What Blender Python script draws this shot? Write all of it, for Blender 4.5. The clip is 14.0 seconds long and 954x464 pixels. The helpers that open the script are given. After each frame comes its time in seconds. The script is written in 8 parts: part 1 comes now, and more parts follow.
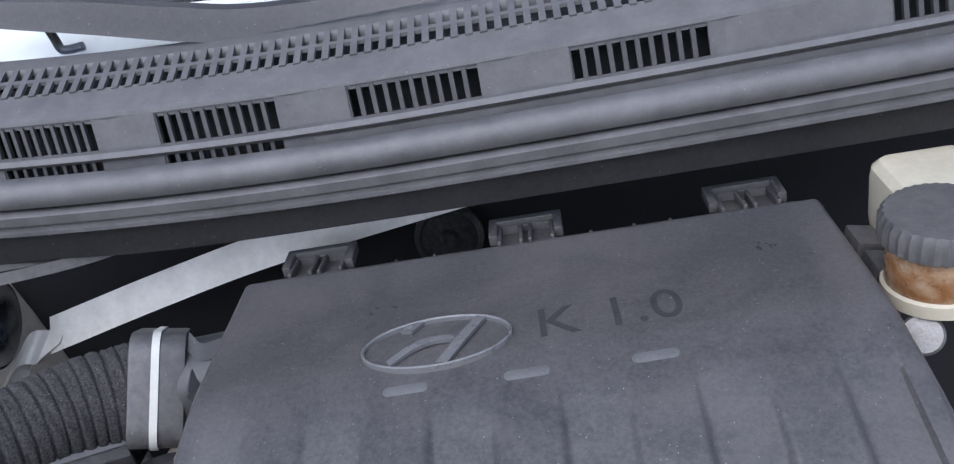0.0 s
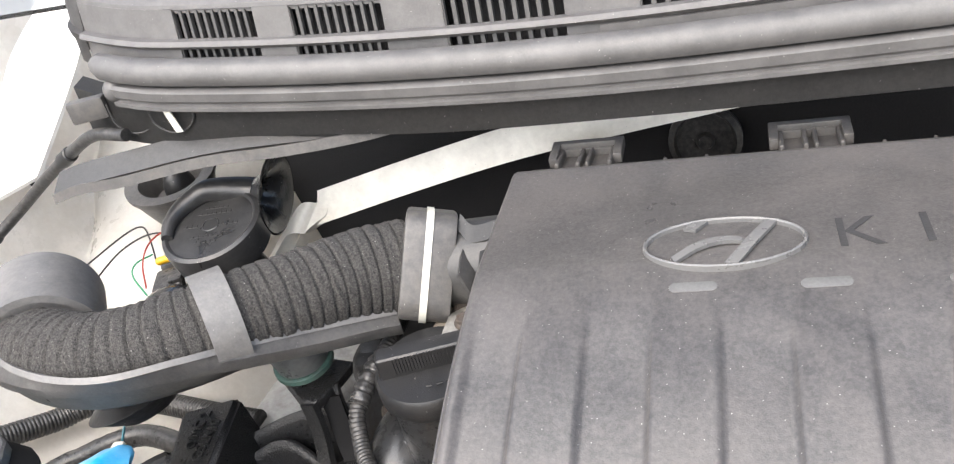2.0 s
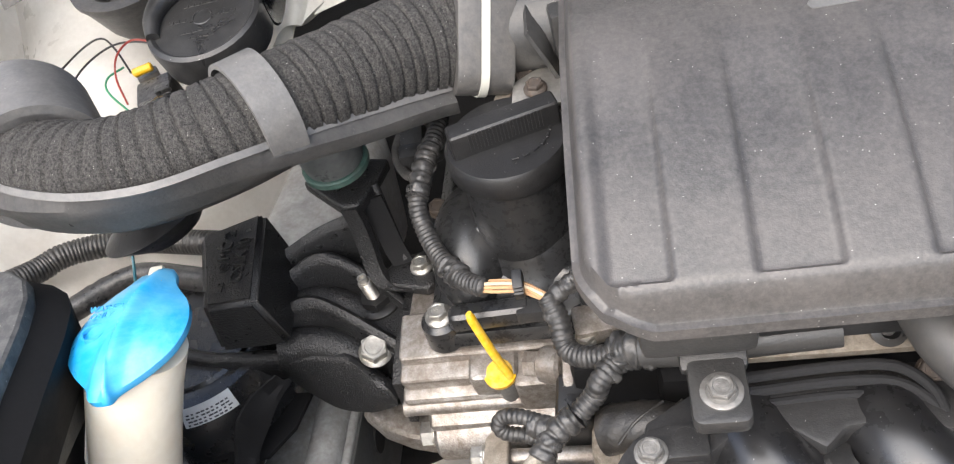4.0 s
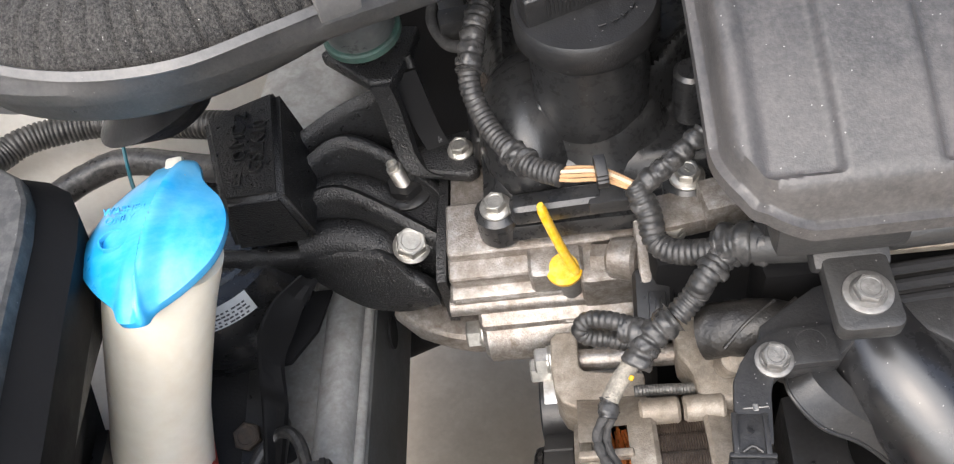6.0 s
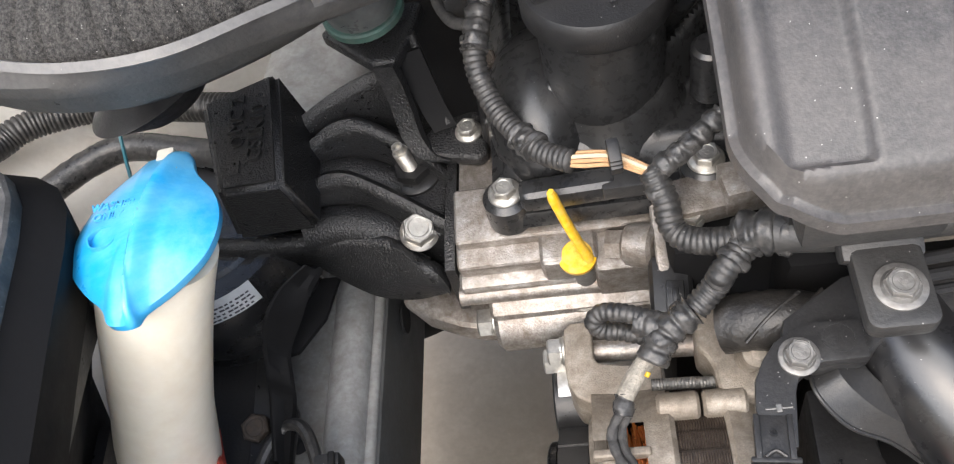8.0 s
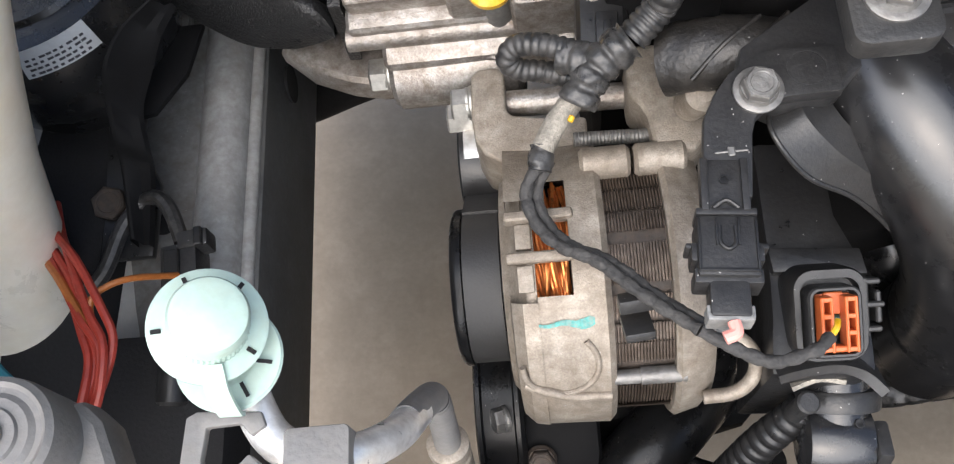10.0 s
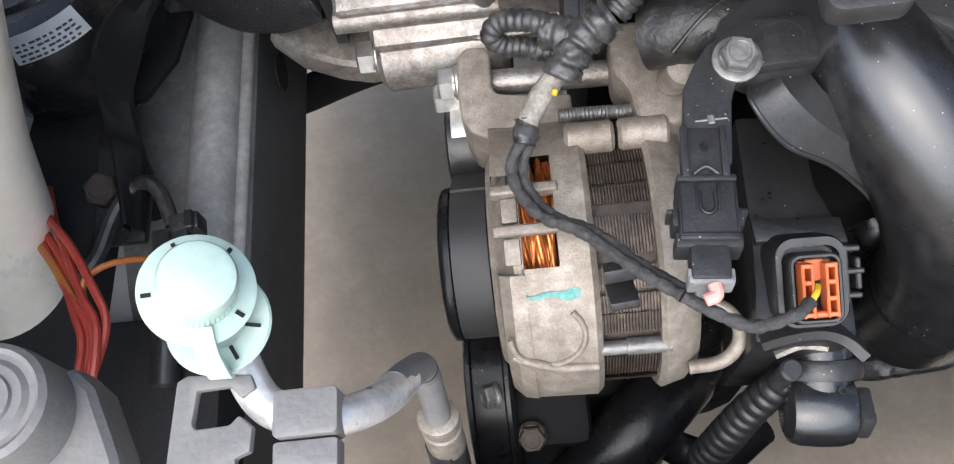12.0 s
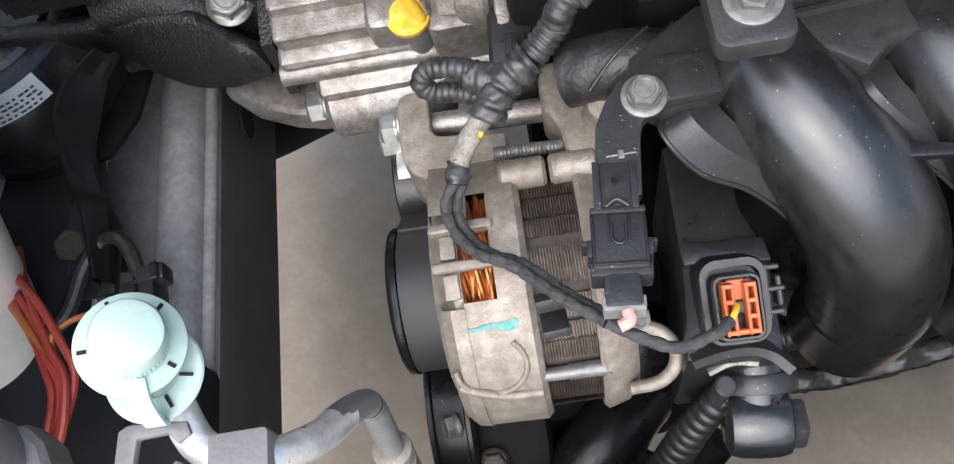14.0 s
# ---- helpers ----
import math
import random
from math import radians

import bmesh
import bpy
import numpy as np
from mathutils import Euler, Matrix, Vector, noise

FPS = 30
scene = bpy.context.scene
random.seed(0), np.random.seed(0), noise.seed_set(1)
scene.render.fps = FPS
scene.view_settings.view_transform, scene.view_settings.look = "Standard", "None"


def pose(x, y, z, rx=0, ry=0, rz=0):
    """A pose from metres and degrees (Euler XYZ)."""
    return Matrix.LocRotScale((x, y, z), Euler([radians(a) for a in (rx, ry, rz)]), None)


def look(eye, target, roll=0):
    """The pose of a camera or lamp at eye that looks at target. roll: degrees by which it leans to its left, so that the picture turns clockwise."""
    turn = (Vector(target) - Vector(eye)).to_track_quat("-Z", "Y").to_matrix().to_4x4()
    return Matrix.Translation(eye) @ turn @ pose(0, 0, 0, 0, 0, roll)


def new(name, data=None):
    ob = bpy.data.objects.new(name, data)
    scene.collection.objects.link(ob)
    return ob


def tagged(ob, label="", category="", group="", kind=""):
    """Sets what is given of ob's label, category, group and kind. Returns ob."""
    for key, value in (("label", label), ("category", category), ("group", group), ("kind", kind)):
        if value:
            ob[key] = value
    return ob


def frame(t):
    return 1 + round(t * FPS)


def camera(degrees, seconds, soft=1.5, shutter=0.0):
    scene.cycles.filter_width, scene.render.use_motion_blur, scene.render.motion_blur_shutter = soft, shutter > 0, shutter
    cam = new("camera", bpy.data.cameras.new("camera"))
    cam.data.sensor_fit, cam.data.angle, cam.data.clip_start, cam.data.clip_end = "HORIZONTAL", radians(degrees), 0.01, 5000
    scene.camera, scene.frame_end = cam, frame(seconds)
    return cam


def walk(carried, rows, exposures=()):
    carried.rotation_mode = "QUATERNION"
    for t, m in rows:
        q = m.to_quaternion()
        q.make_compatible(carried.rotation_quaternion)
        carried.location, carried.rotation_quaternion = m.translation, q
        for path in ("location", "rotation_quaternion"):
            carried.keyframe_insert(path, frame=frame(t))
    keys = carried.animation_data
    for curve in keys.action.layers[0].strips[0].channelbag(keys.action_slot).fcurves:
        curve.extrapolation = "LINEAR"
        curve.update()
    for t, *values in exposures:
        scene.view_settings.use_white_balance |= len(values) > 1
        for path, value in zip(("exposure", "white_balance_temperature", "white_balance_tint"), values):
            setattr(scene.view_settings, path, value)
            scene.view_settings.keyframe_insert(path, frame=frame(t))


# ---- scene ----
cam = camera(57.0, 14.0, soft=1.2)
PATH = [
    (0, (0.0844, 0.0507, 1.289), (-0.1201, 1.8055, 0.353), -11.9),
    (0.5, (0.0762, 0.0702, 1.268), (-0.1463, 1.7578, 0.217), -14.8),
    (1, (0.1317, 0.0967, 1.291), (-0.5386, 1.6687, 0.25), -17.8),
    (1.5, (0.1111, 0.0884, 1.292), (-0.7053, 1.5934, 0.257), -18.5),
    (2, (0.0197, 0.0437, 1.289), (-0.5922, 1.6444, 0.258), -14.6),
    (2.5, (-0.0527, 0.0313, 1.267), (-0.4077, 1.6917, 0.209), -13.8),
    (3, (-0.036, 0.0033, 1.264), (-0.4114, 1.5883, 0.103), -16.2),
    (3.5, (-0.058, 0.0039, 1.249), (-0.5457, 1.4739, -0.016), -19.4),
    (3.7, (-0.0802, 0.0216, 1.246), (-0.5363, 1.4684, -0.058), -18.8),
    (5.8, (-0.1977, 0.0925, 1.214), (-0.4615, 1.2927, -0.364), -16.4),
    (6, (-0.1989, 0.0955, 1.216), (-0.4561, 1.287, -0.369), -16.0),
    (6.5, (-0.2022, 0.1013, 1.218), (-0.472, 1.285, -0.371), -16.4),
    (7, (-0.1984, 0.1035, 1.221), (-0.4994, 1.2904, -0.36), -17.6),
    (7.5, (-0.1967, 0.1096, 1.217), (-0.5172, 1.2863, -0.368), -18.9),
    (8, (-0.1932, 0.1169, 1.204), (-0.5088, 1.2477, -0.414), -19.5),
    (8.5, (-0.2018, 0.1274, 1.163), (-0.4452, 1.1083, -0.562), -18.0),
    (9, (-0.2085, 0.138, 1.125), (-0.3743, 0.9644, -0.688), -15.5),
    (9.2, (-0.2044, 0.1372, 1.118), (-0.3694, 0.9346, -0.709), -15.7),
    (11.3, (-0.1973, 0.1186, 1.122), (-0.3414, 0.8532, -0.732), -15.3),
    (11.5, (-0.2003, 0.1184, 1.12), (-0.3378, 0.8604, -0.732), -14.8),
    (12, (-0.1963, 0.1187, 1.12), (-0.3511, 0.8646, -0.729), -16.5),
    (12.5, (-0.1973, 0.1186, 1.124), (-0.3554, 0.8694, -0.723), -16.8),
    (13, (-0.1984, 0.1206, 1.127), (-0.3624, 0.886, -0.713), -17.1),
    (13.5, (-0.1964, 0.1207, 1.129), (-0.3552, 0.8984, -0.706), -16.8),
    (14, (-0.168, 0.1144, 1.134), (-0.3251, 0.9143, -0.693), -19.1),
]
EXPOSURES = [(0.0, 0.05, 5450, 14), (0.5, 1.0, 5850, 12), (1.0, 1.6, 6300, 10), (1.5, 1.5, 6500, 10), (2.0, 1.2, 6500, 10), (2.5, 0.95, 6500, 10), (3.5, 0.95, 6500, 10),
             (6.0, 0.85, 6450, 10), (8.0, 0.8, 6450, 10), (9.0, 0.62, 6450, 10), (11.5, 0.6, 6050, 10), (14.0, 0.62, 6000, 10)]
walk(cam, [(t, look(eye, target, roll)) for t, eye, target, roll in PATH], EXPOSURES)

# ---- daylight: bright overcast sky, soft sun from the front left ----
world = bpy.data.worlds.new("overcast_sky")
scene.world = world
world.use_nodes = True
wn = world.node_tree.nodes
sky = wn.new("ShaderNodeTexSky")
sky.sky_type = 'NISHITA'
sky.sun_disc = False
sky.sun_elevation = radians(53)
sky.sun_rotation = radians(197)
sky.air_density = 1.0
sky.dust_density = 4.0
world.node_tree.links.new(sky.outputs[0], wn["Background"].inputs[0])
wn["Background"].inputs[1].default_value = 0.15
sun_data = bpy.data.lights.new("sun", 'SUN')
sun_data.energy = 3.0
sun_data.angle = radians(85)
sun_data.color = (1.0, 0.985, 0.96)
sun = new("sun", sun_data)
sun.matrix_world = look((-0.4, -0.95, 2.6), (0, 0.3, 0.8))


# ---- materials ----
def material(name, color, rough=0.5, metal=0.0, grain=400.0, bump=0.15, vary=0.25, blotch=12.0, dust=None, dust_amount=0.0,
             specks=0.0, coat=0.0, subsurface=0.0, streak=None, patch=None):
    m = bpy.data.materials.new(name)
    m.use_nodes = True
    nt = m.node_tree
    n, l = nt.nodes, nt.links
    b = n["Principled BSDF"]
    co = n.new("ShaderNodeTexCoord")
    src = co.outputs["Object"]
    if streak:
        mp = n.new("ShaderNodeMapping")
        mp.inputs["Scale"].default_value = streak
        l.new(src, mp.inputs[0])
        src = mp.outputs[0]
    big = n.new("ShaderNodeTexNoise")
    big.inputs["Scale"].default_value, big.inputs["Detail"].default_value = blotch, 6
    big.inputs["Roughness"].default_value = 0.65
    l.new(src, big.inputs["Vector"])
    fine = n.new("ShaderNodeTexNoise")
    fine.inputs["Scale"].default_value, fine.inputs["Detail"].default_value = grain, 3
    l.new(src, fine.inputs["Vector"])
    ramp = n.new("ShaderNodeMapRange")
    ramp.inputs[1].default_value, ramp.inputs[2].default_value = 0.3, 0.7
    ramp.inputs[3].default_value, ramp.inputs[4].default_value = 1 - vary, 1 + vary
    l.new(big.outputs[0], ramp.inputs[0])
    ramp2 = n.new("ShaderNodeMapRange")
    ramp2.inputs[1].default_value, ramp2.inputs[2].default_value = 0.3, 0.7
    ramp2.inputs[3].default_value, ramp2.inputs[4].default_value = 1 - vary * 0.5, 1 + vary * 0.5
    l.new(fine.outputs[0], ramp2.inputs[0])
    mul = n.new("ShaderNodeMath")
    mul.operation = 'MULTIPLY'
    l.new(ramp.outputs[0], mul.inputs[0])
    l.new(ramp2.outputs[0], mul.inputs[1])
    tint = n.new("ShaderNodeVectorMath")
    tint.operation = 'SCALE'
    tint.inputs[0].default_value = color
    l.new(mul.outputs[0], tint.inputs["Scale"])
    out = tint.outputs[0]
    rough_from = big.outputs[0]
    if patch:
        scale, amount, tone = patch
        pn = n.new("ShaderNodeTexNoise")
        pn.inputs["Scale"].default_value, pn.inputs["Detail"].default_value = scale, 9
        pn.inputs["Roughness"].default_value, pn.inputs["Distortion"].default_value = 0.72, 0.6
        l.new(co.outputs["Object"], pn.inputs["Vector"])
        pr = n.new("ShaderNodeMapRange")
        pr.inputs[1].default_value, pr.inputs[2].default_value = 0.42, 0.66
        pr.inputs[3].default_value, pr.inputs[4].default_value = 0.0, amount
        l.new(pn.outputs[0], pr.inputs[0])
        pm = n.new("ShaderNodeMixRGB")
        pm.inputs[2].default_value = (*tone, 1)
        l.new(pr.outputs[0], pm.inputs[0])
        l.new(out, pm.inputs[1])
        out = pm.outputs[0]
        rough_from = pn.outputs[0]
    if dust:
        dn = n.new("ShaderNodeTexNoise")
        dn.inputs["Scale"].default_value, dn.inputs["Detail"].default_value = blotch * 2.3, 8
        dn.inputs["Roughness"].default_value = 0.7
        l.new(co.outputs["Object"], dn.inputs["Vector"])
        dr = n.new("ShaderNodeMapRange")
        dr.inputs[1].default_value, dr.inputs[2].default_value = 0.42, 0.72
        dr.inputs[3].default_value, dr.inputs[4].default_value = 0.0, dust_amount
        l.new(dn.outputs[0], dr.inputs[0])
        mix = n.new("ShaderNodeMixRGB")
        mix.inputs[2].default_value = (*dust, 1)
        l.new(dr.outputs[0], mix.inputs[0])
        l.new(out, mix.inputs[1])
        out = mix.outputs[0]
    if specks:
        for scale, near, share in ((85, 0.028, specks * 0.5), (330, 0.085, specks * 0.9)):
            vo = n.new("ShaderNodeTexVoronoi")
            vo.inputs["Scale"].default_value = scale
            l.new(co.outputs["Object"], vo.inputs["Vector"])
            lt = n.new("ShaderNodeMath")
            lt.operation = 'LESS_THAN'
            lt.inputs[1].default_value = near
            l.new(vo.outputs["Distance"], lt.inputs[0])
            sep = n.new("ShaderNodeSeparateColor")
            l.new(vo.outputs["Color"], sep.inputs[0])
            pick = n.new("ShaderNodeMath")
            pick.operation = 'LESS_THAN'
            pick.inputs[1].default_value = share
            l.new(sep.outputs[0], pick.inputs[0])
            both = n.new("ShaderNodeMath")
            both.operation = 'MULTIPLY'
            l.new(lt.outputs[0], both.inputs[0])
            l.new(pick.outputs[0], both.inputs[1])
            smix = n.new("ShaderNodeMixRGB")
            smix.inputs[2].default_value = (0.36, 0.35, 0.33, 1)
            l.new(both.outputs[0], smix.inputs[0])
            l.new(out, smix.inputs[1])
            out = smix.outputs[0]
    l.new(out, b.inputs["Base Color"])
    b.inputs["Metallic"].default_value = metal
    rr = n.new("ShaderNodeMapRange")
    rr.inputs[1].default_value, rr.inputs[2].default_value = 0.3, 0.7
    rr.inputs[3].default_value, rr.inputs[4].default_value = max(0.02, rough - 0.1), min(1, rough + 0.1)
    l.new(rough_from, rr.inputs[0])
    l.new(rr.outputs[0], b.inputs["Roughness"])
    b.inputs["Coat Weight"].default_value = coat
    if subsurface:
        b.inputs["Subsurface Weight"].default_value = subsurface
        b.inputs["Subsurface Radius"].default_value = (0.02, 0.017, 0.012)
        b.inputs["Subsurface Scale"].default_value = 0.4
    if bump:
        bp = n.new("ShaderNodeBump")
        bp.inputs["Strength"].default_value = bump
        bp.inputs["Distance"].default_value = 0.001
        l.new(fine.outputs[0], bp.inputs["Height"])
        l.new(bp.outputs[0], b.inputs["Normal"])
    return m


DUST = (0.16, 0.145, 0.125)
LID = material("dusty_grained_plastic", (0.050, 0.0485, 0.048), 0.36, grain=1000, bump=0.16, vary=0.22, blotch=170, dust=(0.17, 0.155, 0.145), dust_amount=0.32, specks=0.3, patch=(9, 0.75, (0.098, 0.090, 0.086)))
GREY = material("grey_moulded_plastic", (0.060, 0.058, 0.057), 0.46, grain=600, bump=0.2, vary=0.18, blotch=60, dust=DUST, dust_amount=0.4, specks=0.12, patch=(22, 0.5, (0.11, 0.105, 0.1)))
COWL = material("sun_faded_cowl_plastic", (0.082, 0.079, 0.078), 0.52, grain=800, bump=0.18, vary=0.14, blotch=30, dust=(0.17, 0.165, 0.16), dust_amount=0.35, specks=0.12, patch=(8, 0.45, (0.12, 0.118, 0.115)))
BLACK = material("black_plastic", (0.014, 0.014, 0.0145), 0.36, grain=600, bump=0.12, vary=0.15, blotch=150, dust=(0.07, 0.063, 0.055), dust_amount=0.12, specks=0.15)
GLOSS = material("glossy_black_plastic", (0.013, 0.0133, 0.0145), 0.27, grain=700, bump=0.06, vary=0.12, blotch=40, dust=(0.07, 0.065, 0.06), dust_amount=0.10, specks=0.15, coat=0.6)
GLOSS.node_tree.nodes["Principled BSDF"].inputs["Coat Roughness"].default_value = 0.22
RUNNER = material("moulded_manifold_plastic", (0.010, 0.010, 0.0108), 0.30, grain=700, bump=0.08, vary=0.15, blotch=60, dust=(0.07, 0.065, 0.06), dust_amount=0.12, specks=0.4, coat=0.9)
RUNNER.node_tree.nodes["Principled BSDF"].inputs["Coat Roughness"].default_value = 0.28
SATIN = material("satin_black_cover", (0.015, 0.0153, 0.016), 0.30, grain=900, bump=0.10, vary=0.2, blotch=200, dust=(0.08, 0.073, 0.065), dust_amount=0.08, specks=0.15, coat=0.4)
SATIN.node_tree.nodes["Principled BSDF"].inputs["Coat Roughness"].default_value = 0.3
CAST = material("black_painted_casting", (0.013, 0.0133, 0.014), 0.34, grain=750, bump=1.0, vary=0.2, blotch=160, dust=(0.09, 0.082, 0.075), dust_amount=0.10, specks=0.15)
RUBBER = material("dusty_black_rubber", (0.021, 0.021, 0.021), 0.40, grain=500, bump=0.15, vary=0.25, blotch=90, dust=(0.15, 0.14, 0.13), dust_amount=0.42, specks=0.1)
SEAL = material("rubber_bonnet_seal", (0.078, 0.076, 0.075), 0.48, grain=700, bump=0.12, vary=0.15, blotch=25, dust=(0.17, 0.165, 0.16), dust_amount=0.4, specks=0.15, patch=(12, 0.5, (0.12, 0.118, 0.115)))
TAPE = material("black_cloth_tape", (0.028, 0.028, 0.028), 0.32, grain=420, bump=0.3, vary=0.3, blotch=90, dust=(0.18, 0.17, 0.16), dust_amount=0.4)
FLEECE = material("dark_felt_wrap", (0.022, 0.0208, 0.0195), 0.95, grain=1300, bump=1.0, vary=0.95, blotch=330, dust=(0.17, 0.16, 0.147), dust_amount=0.5, specks=0.3)
ALU = material("cast_aluminium", (0.33, 0.312, 0.29), 0.40, 0.6, grain=900, bump=0.35, vary=0.28, blotch=90, dust=(0.10, 0.066, 0.042), dust_amount=0.68, patch=(35, 0.7, (0.13, 0.094, 0.066)))
ALT = material("dull_alternator_casting", (0.335, 0.295, 0.245), 0.52, 0.35, grain=1300, bump=0.3, vary=0.3, blotch=75, dust=(0.12, 0.088, 0.06), dust_amount=0.55, specks=0.1, patch=(38, 0.7, (0.165, 0.13, 0.095)))
STEEL = material("zinc_plated_steel", (0.46, 0.445, 0.41), 0.42, 0.85, grain=400, bump=0.12, vary=0.2, blotch=90, dust=(0.2, 0.165, 0.13), dust_amount=0.4)
DULL = material("dull_grey_steel", (0.21, 0.205, 0.195), 0.48, 0.6, grain=400, bump=0.3, vary=0.25, blotch=120, dust=(0.12, 0.10, 0.085), dust_amount=0.4)
LAMIN = material("stator_laminations", (0.125, 0.098, 0.078), 0.42, 0.55, grain=400, bump=0.3, vary=0.5, blotch=90, dust=(0.04, 0.025, 0.016), dust_amount=0.75, patch=(60, 0.65, (0.045, 0.032, 0.025)))
PULLEY = material("dark_belt_back", (0.03, 0.029, 0.028), 0.5, grain=900, bump=0.1, vary=0.12, blotch=30)
COPPER = material("lacquered_copper", (0.62, 0.21, 0.06), 0.32, 0.7, grain=300, bump=0.05, vary=0.35, blotch=90)
WHITE = material("white_car_paint", (0.78, 0.77, 0.735), 0.35, grain=250, bump=0.03, vary=0.05, blotch=8, dust=(0.4, 0.36, 0.3), dust_amount=0.35, coat=0.4)
PRIMER = material("dirty_shaded_grey_sheet", (0.20, 0.203, 0.20), 0.5, 0.1, grain=300, bump=0.2, vary=0.25, blotch=40, dust=(0.11, 0.09, 0.07), dust_amount=0.7, specks=0.2, patch=(26, 0.7, (0.12, 0.11, 0.095)))
SHADEDMETAL = material("dark_shaded_sheet", (0.105, 0.11, 0.112), 0.5, 0.2, grain=300, bump=0.15, vary=0.25, blotch=40, dust=(0.13, 0.11, 0.095), dust_amount=0.35, specks=0.1, patch=(14, 0.6, (0.16, 0.158, 0.15)))
FELT_FILL = material("black_felt_and_dark_fill", (0.012, 0.012, 0.013), 0.9, grain=500, bump=0.3, vary=0.3)
CREAM = material("yellowed_translucent_tank", (0.90, 0.85, 0.73), 0.33, grain=120, bump=0.03, vary=0.05, blotch=20, dust=(0.72, 0.60, 0.42), dust_amount=0.3, subsurface=0.1, patch=(14, 0.3, (0.78, 0.69, 0.52)))
AMBER = material("amber_brake_fluid_tank", (0.22, 0.10, 0.035), 0.3, grain=120, bump=0.02, vary=0.2, blotch=30, dust=(0.45, 0.36, 0.24), dust_amount=0.8)
BLUE = material("blue_plastic_cap", (0.010, 0.33, 0.70), 0.34, grain=300, bump=0.1, vary=0.06, blotch=35, dust=(0.30, 0.58, 0.78), dust_amount=0.14, coat=0.5, specks=0.05, patch=(18, 0.6, (0.20, 0.54, 0.78)))
YELLOW = material("yellow_plastic", (0.72, 0.40, 0.006), 0.4, grain=250, bump=0.1, vary=0.2, blotch=90, dust=(0.9, 0.75, 0.3), dust_amount=0.35)
MINT = material("mint_plastic_cap", (0.44, 0.575, 0.51), 0.45, grain=300, bump=0.1, vary=0.08, blotch=80, dust=(0.42, 0.47, 0.38), dust_amount=0.4, subsurface=0.1)
ORANGE = material("orange_connector_plastic", (0.62, 0.135, 0.035), 0.4, grain=300, bump=0.03, vary=0.12, dust=(0.45, 0.2, 0.1), dust_amount=0.4)
REDW = material("red_wire", (0.34, 0.045, 0.03), 0.4, bump=0, vary=0.2, blotch=120)
ORW = material("orange_wire", (0.38, 0.125, 0.03), 0.4, bump=0, vary=0.2, blotch=120)
TANW = material("tan_wire", (0.44, 0.26, 0.13), 0.4, bump=0, vary=0.15)
SLEEVE = material("dirty_woven_sleeve", (0.24, 0.22, 0.185), 0.7, grain=700, bump=0.8, vary=0.4, blotch=120)
CREAMW = material("cream_wire", (0.55, 0.44, 0.30), 0.4, bump=0, vary=0.1)
GREENW = material("green_wire", (0.03, 0.25, 0.12), 0.4, bump=0, vary=0.1)
TEALW = material("teal_wire", (0.03, 0.16, 0.2), 0.4, bump=0, vary=0.1)
PINK = material("pink_wire_seal", (0.75, 0.33, 0.28), 0.5, bump=0, vary=0.1)
GREENBAND = material("green_rubber_band", (0.036, 0.082, 0.066), 0.55, bump=0.1, vary=0.3, blotch=60, dust=(0.11, 0.11, 0.10), dust_amount=0.5)
TEALPAINT = material("teal_paint_mark", (0.07, 0.30, 0.27), 0.6, bump=0.4, vary=0.3, blotch=200, dust=(0.24, 0.25, 0.22), dust_amount=0.85)
TIE = material("cream_nylon_tie", (0.52, 0.51, 0.45), 0.4, bump=0.02, vary=0.06, blotch=60)
PAPER = material("grey_paper_label", (0.55, 0.57, 0.58), 0.5, bump=0.03, vary=0.08, blotch=60)
INK = material("dark_print", (0.05, 0.05, 0.06), 0.6, bump=0, vary=0.1)
SMOKE = material("smoky_translucent_plastic", (0.085, 0.09, 0.09), 0.35, grain=200, bump=0.05, vary=0.25, blotch=50, dust=(0.16, 0.15, 0.14), dust_amount=0.45)
CONCRETE = material("beige_concrete_floor", (0.345, 0.285, 0.22), 0.85, grain=120, bump=0.3, vary=0.12, blotch=9, dust=(0.24, 0.195, 0.15), dust_amount=0.6, patch=(5, 0.6, (0.27, 0.22, 0.165)))
GLASS = material("windscreen_glass", (0.9, 0.93, 0.93), 0.02, grain=50, bump=0, vary=0.02)
GLASS.node_tree.nodes["Principled BSDF"].inputs["Transmission Weight"].default_value = 1.0
DUSTY = material("dusty_black_plastic", (0.022, 0.022, 0.0225), 0.38, grain=900, bump=0.15, vary=0.15, blotch=200, dust=(0.10, 0.092, 0.083), dust_amount=0.18, specks=0.3)
ZAMAK = material("dusty_grey_casting", (0.20, 0.195, 0.19), 0.55, 0.2, grain=400, bump=0.3, vary=0.12, blotch=30, dust=(0.26, 0.24, 0.21), dust_amount=0.5)
RAILPAINT = material("grey_white_rail_paint", (0.31, 0.312, 0.308), 0.42, grain=260, bump=0.18, vary=0.25, blotch=50, dust=(0.19, 0.17, 0.145), dust_amount=0.6, specks=0.35, patch=(20, 0.5, (0.38, 0.378, 0.37)))
ALUPIPE = material("bright_aluminium_tube", (0.84, 0.835, 0.82), 0.34, 0.6, grain=260, bump=0.15, vary=0.15, blotch=90, dust=(0.40, 0.37, 0.33), dust_amount=0.55)
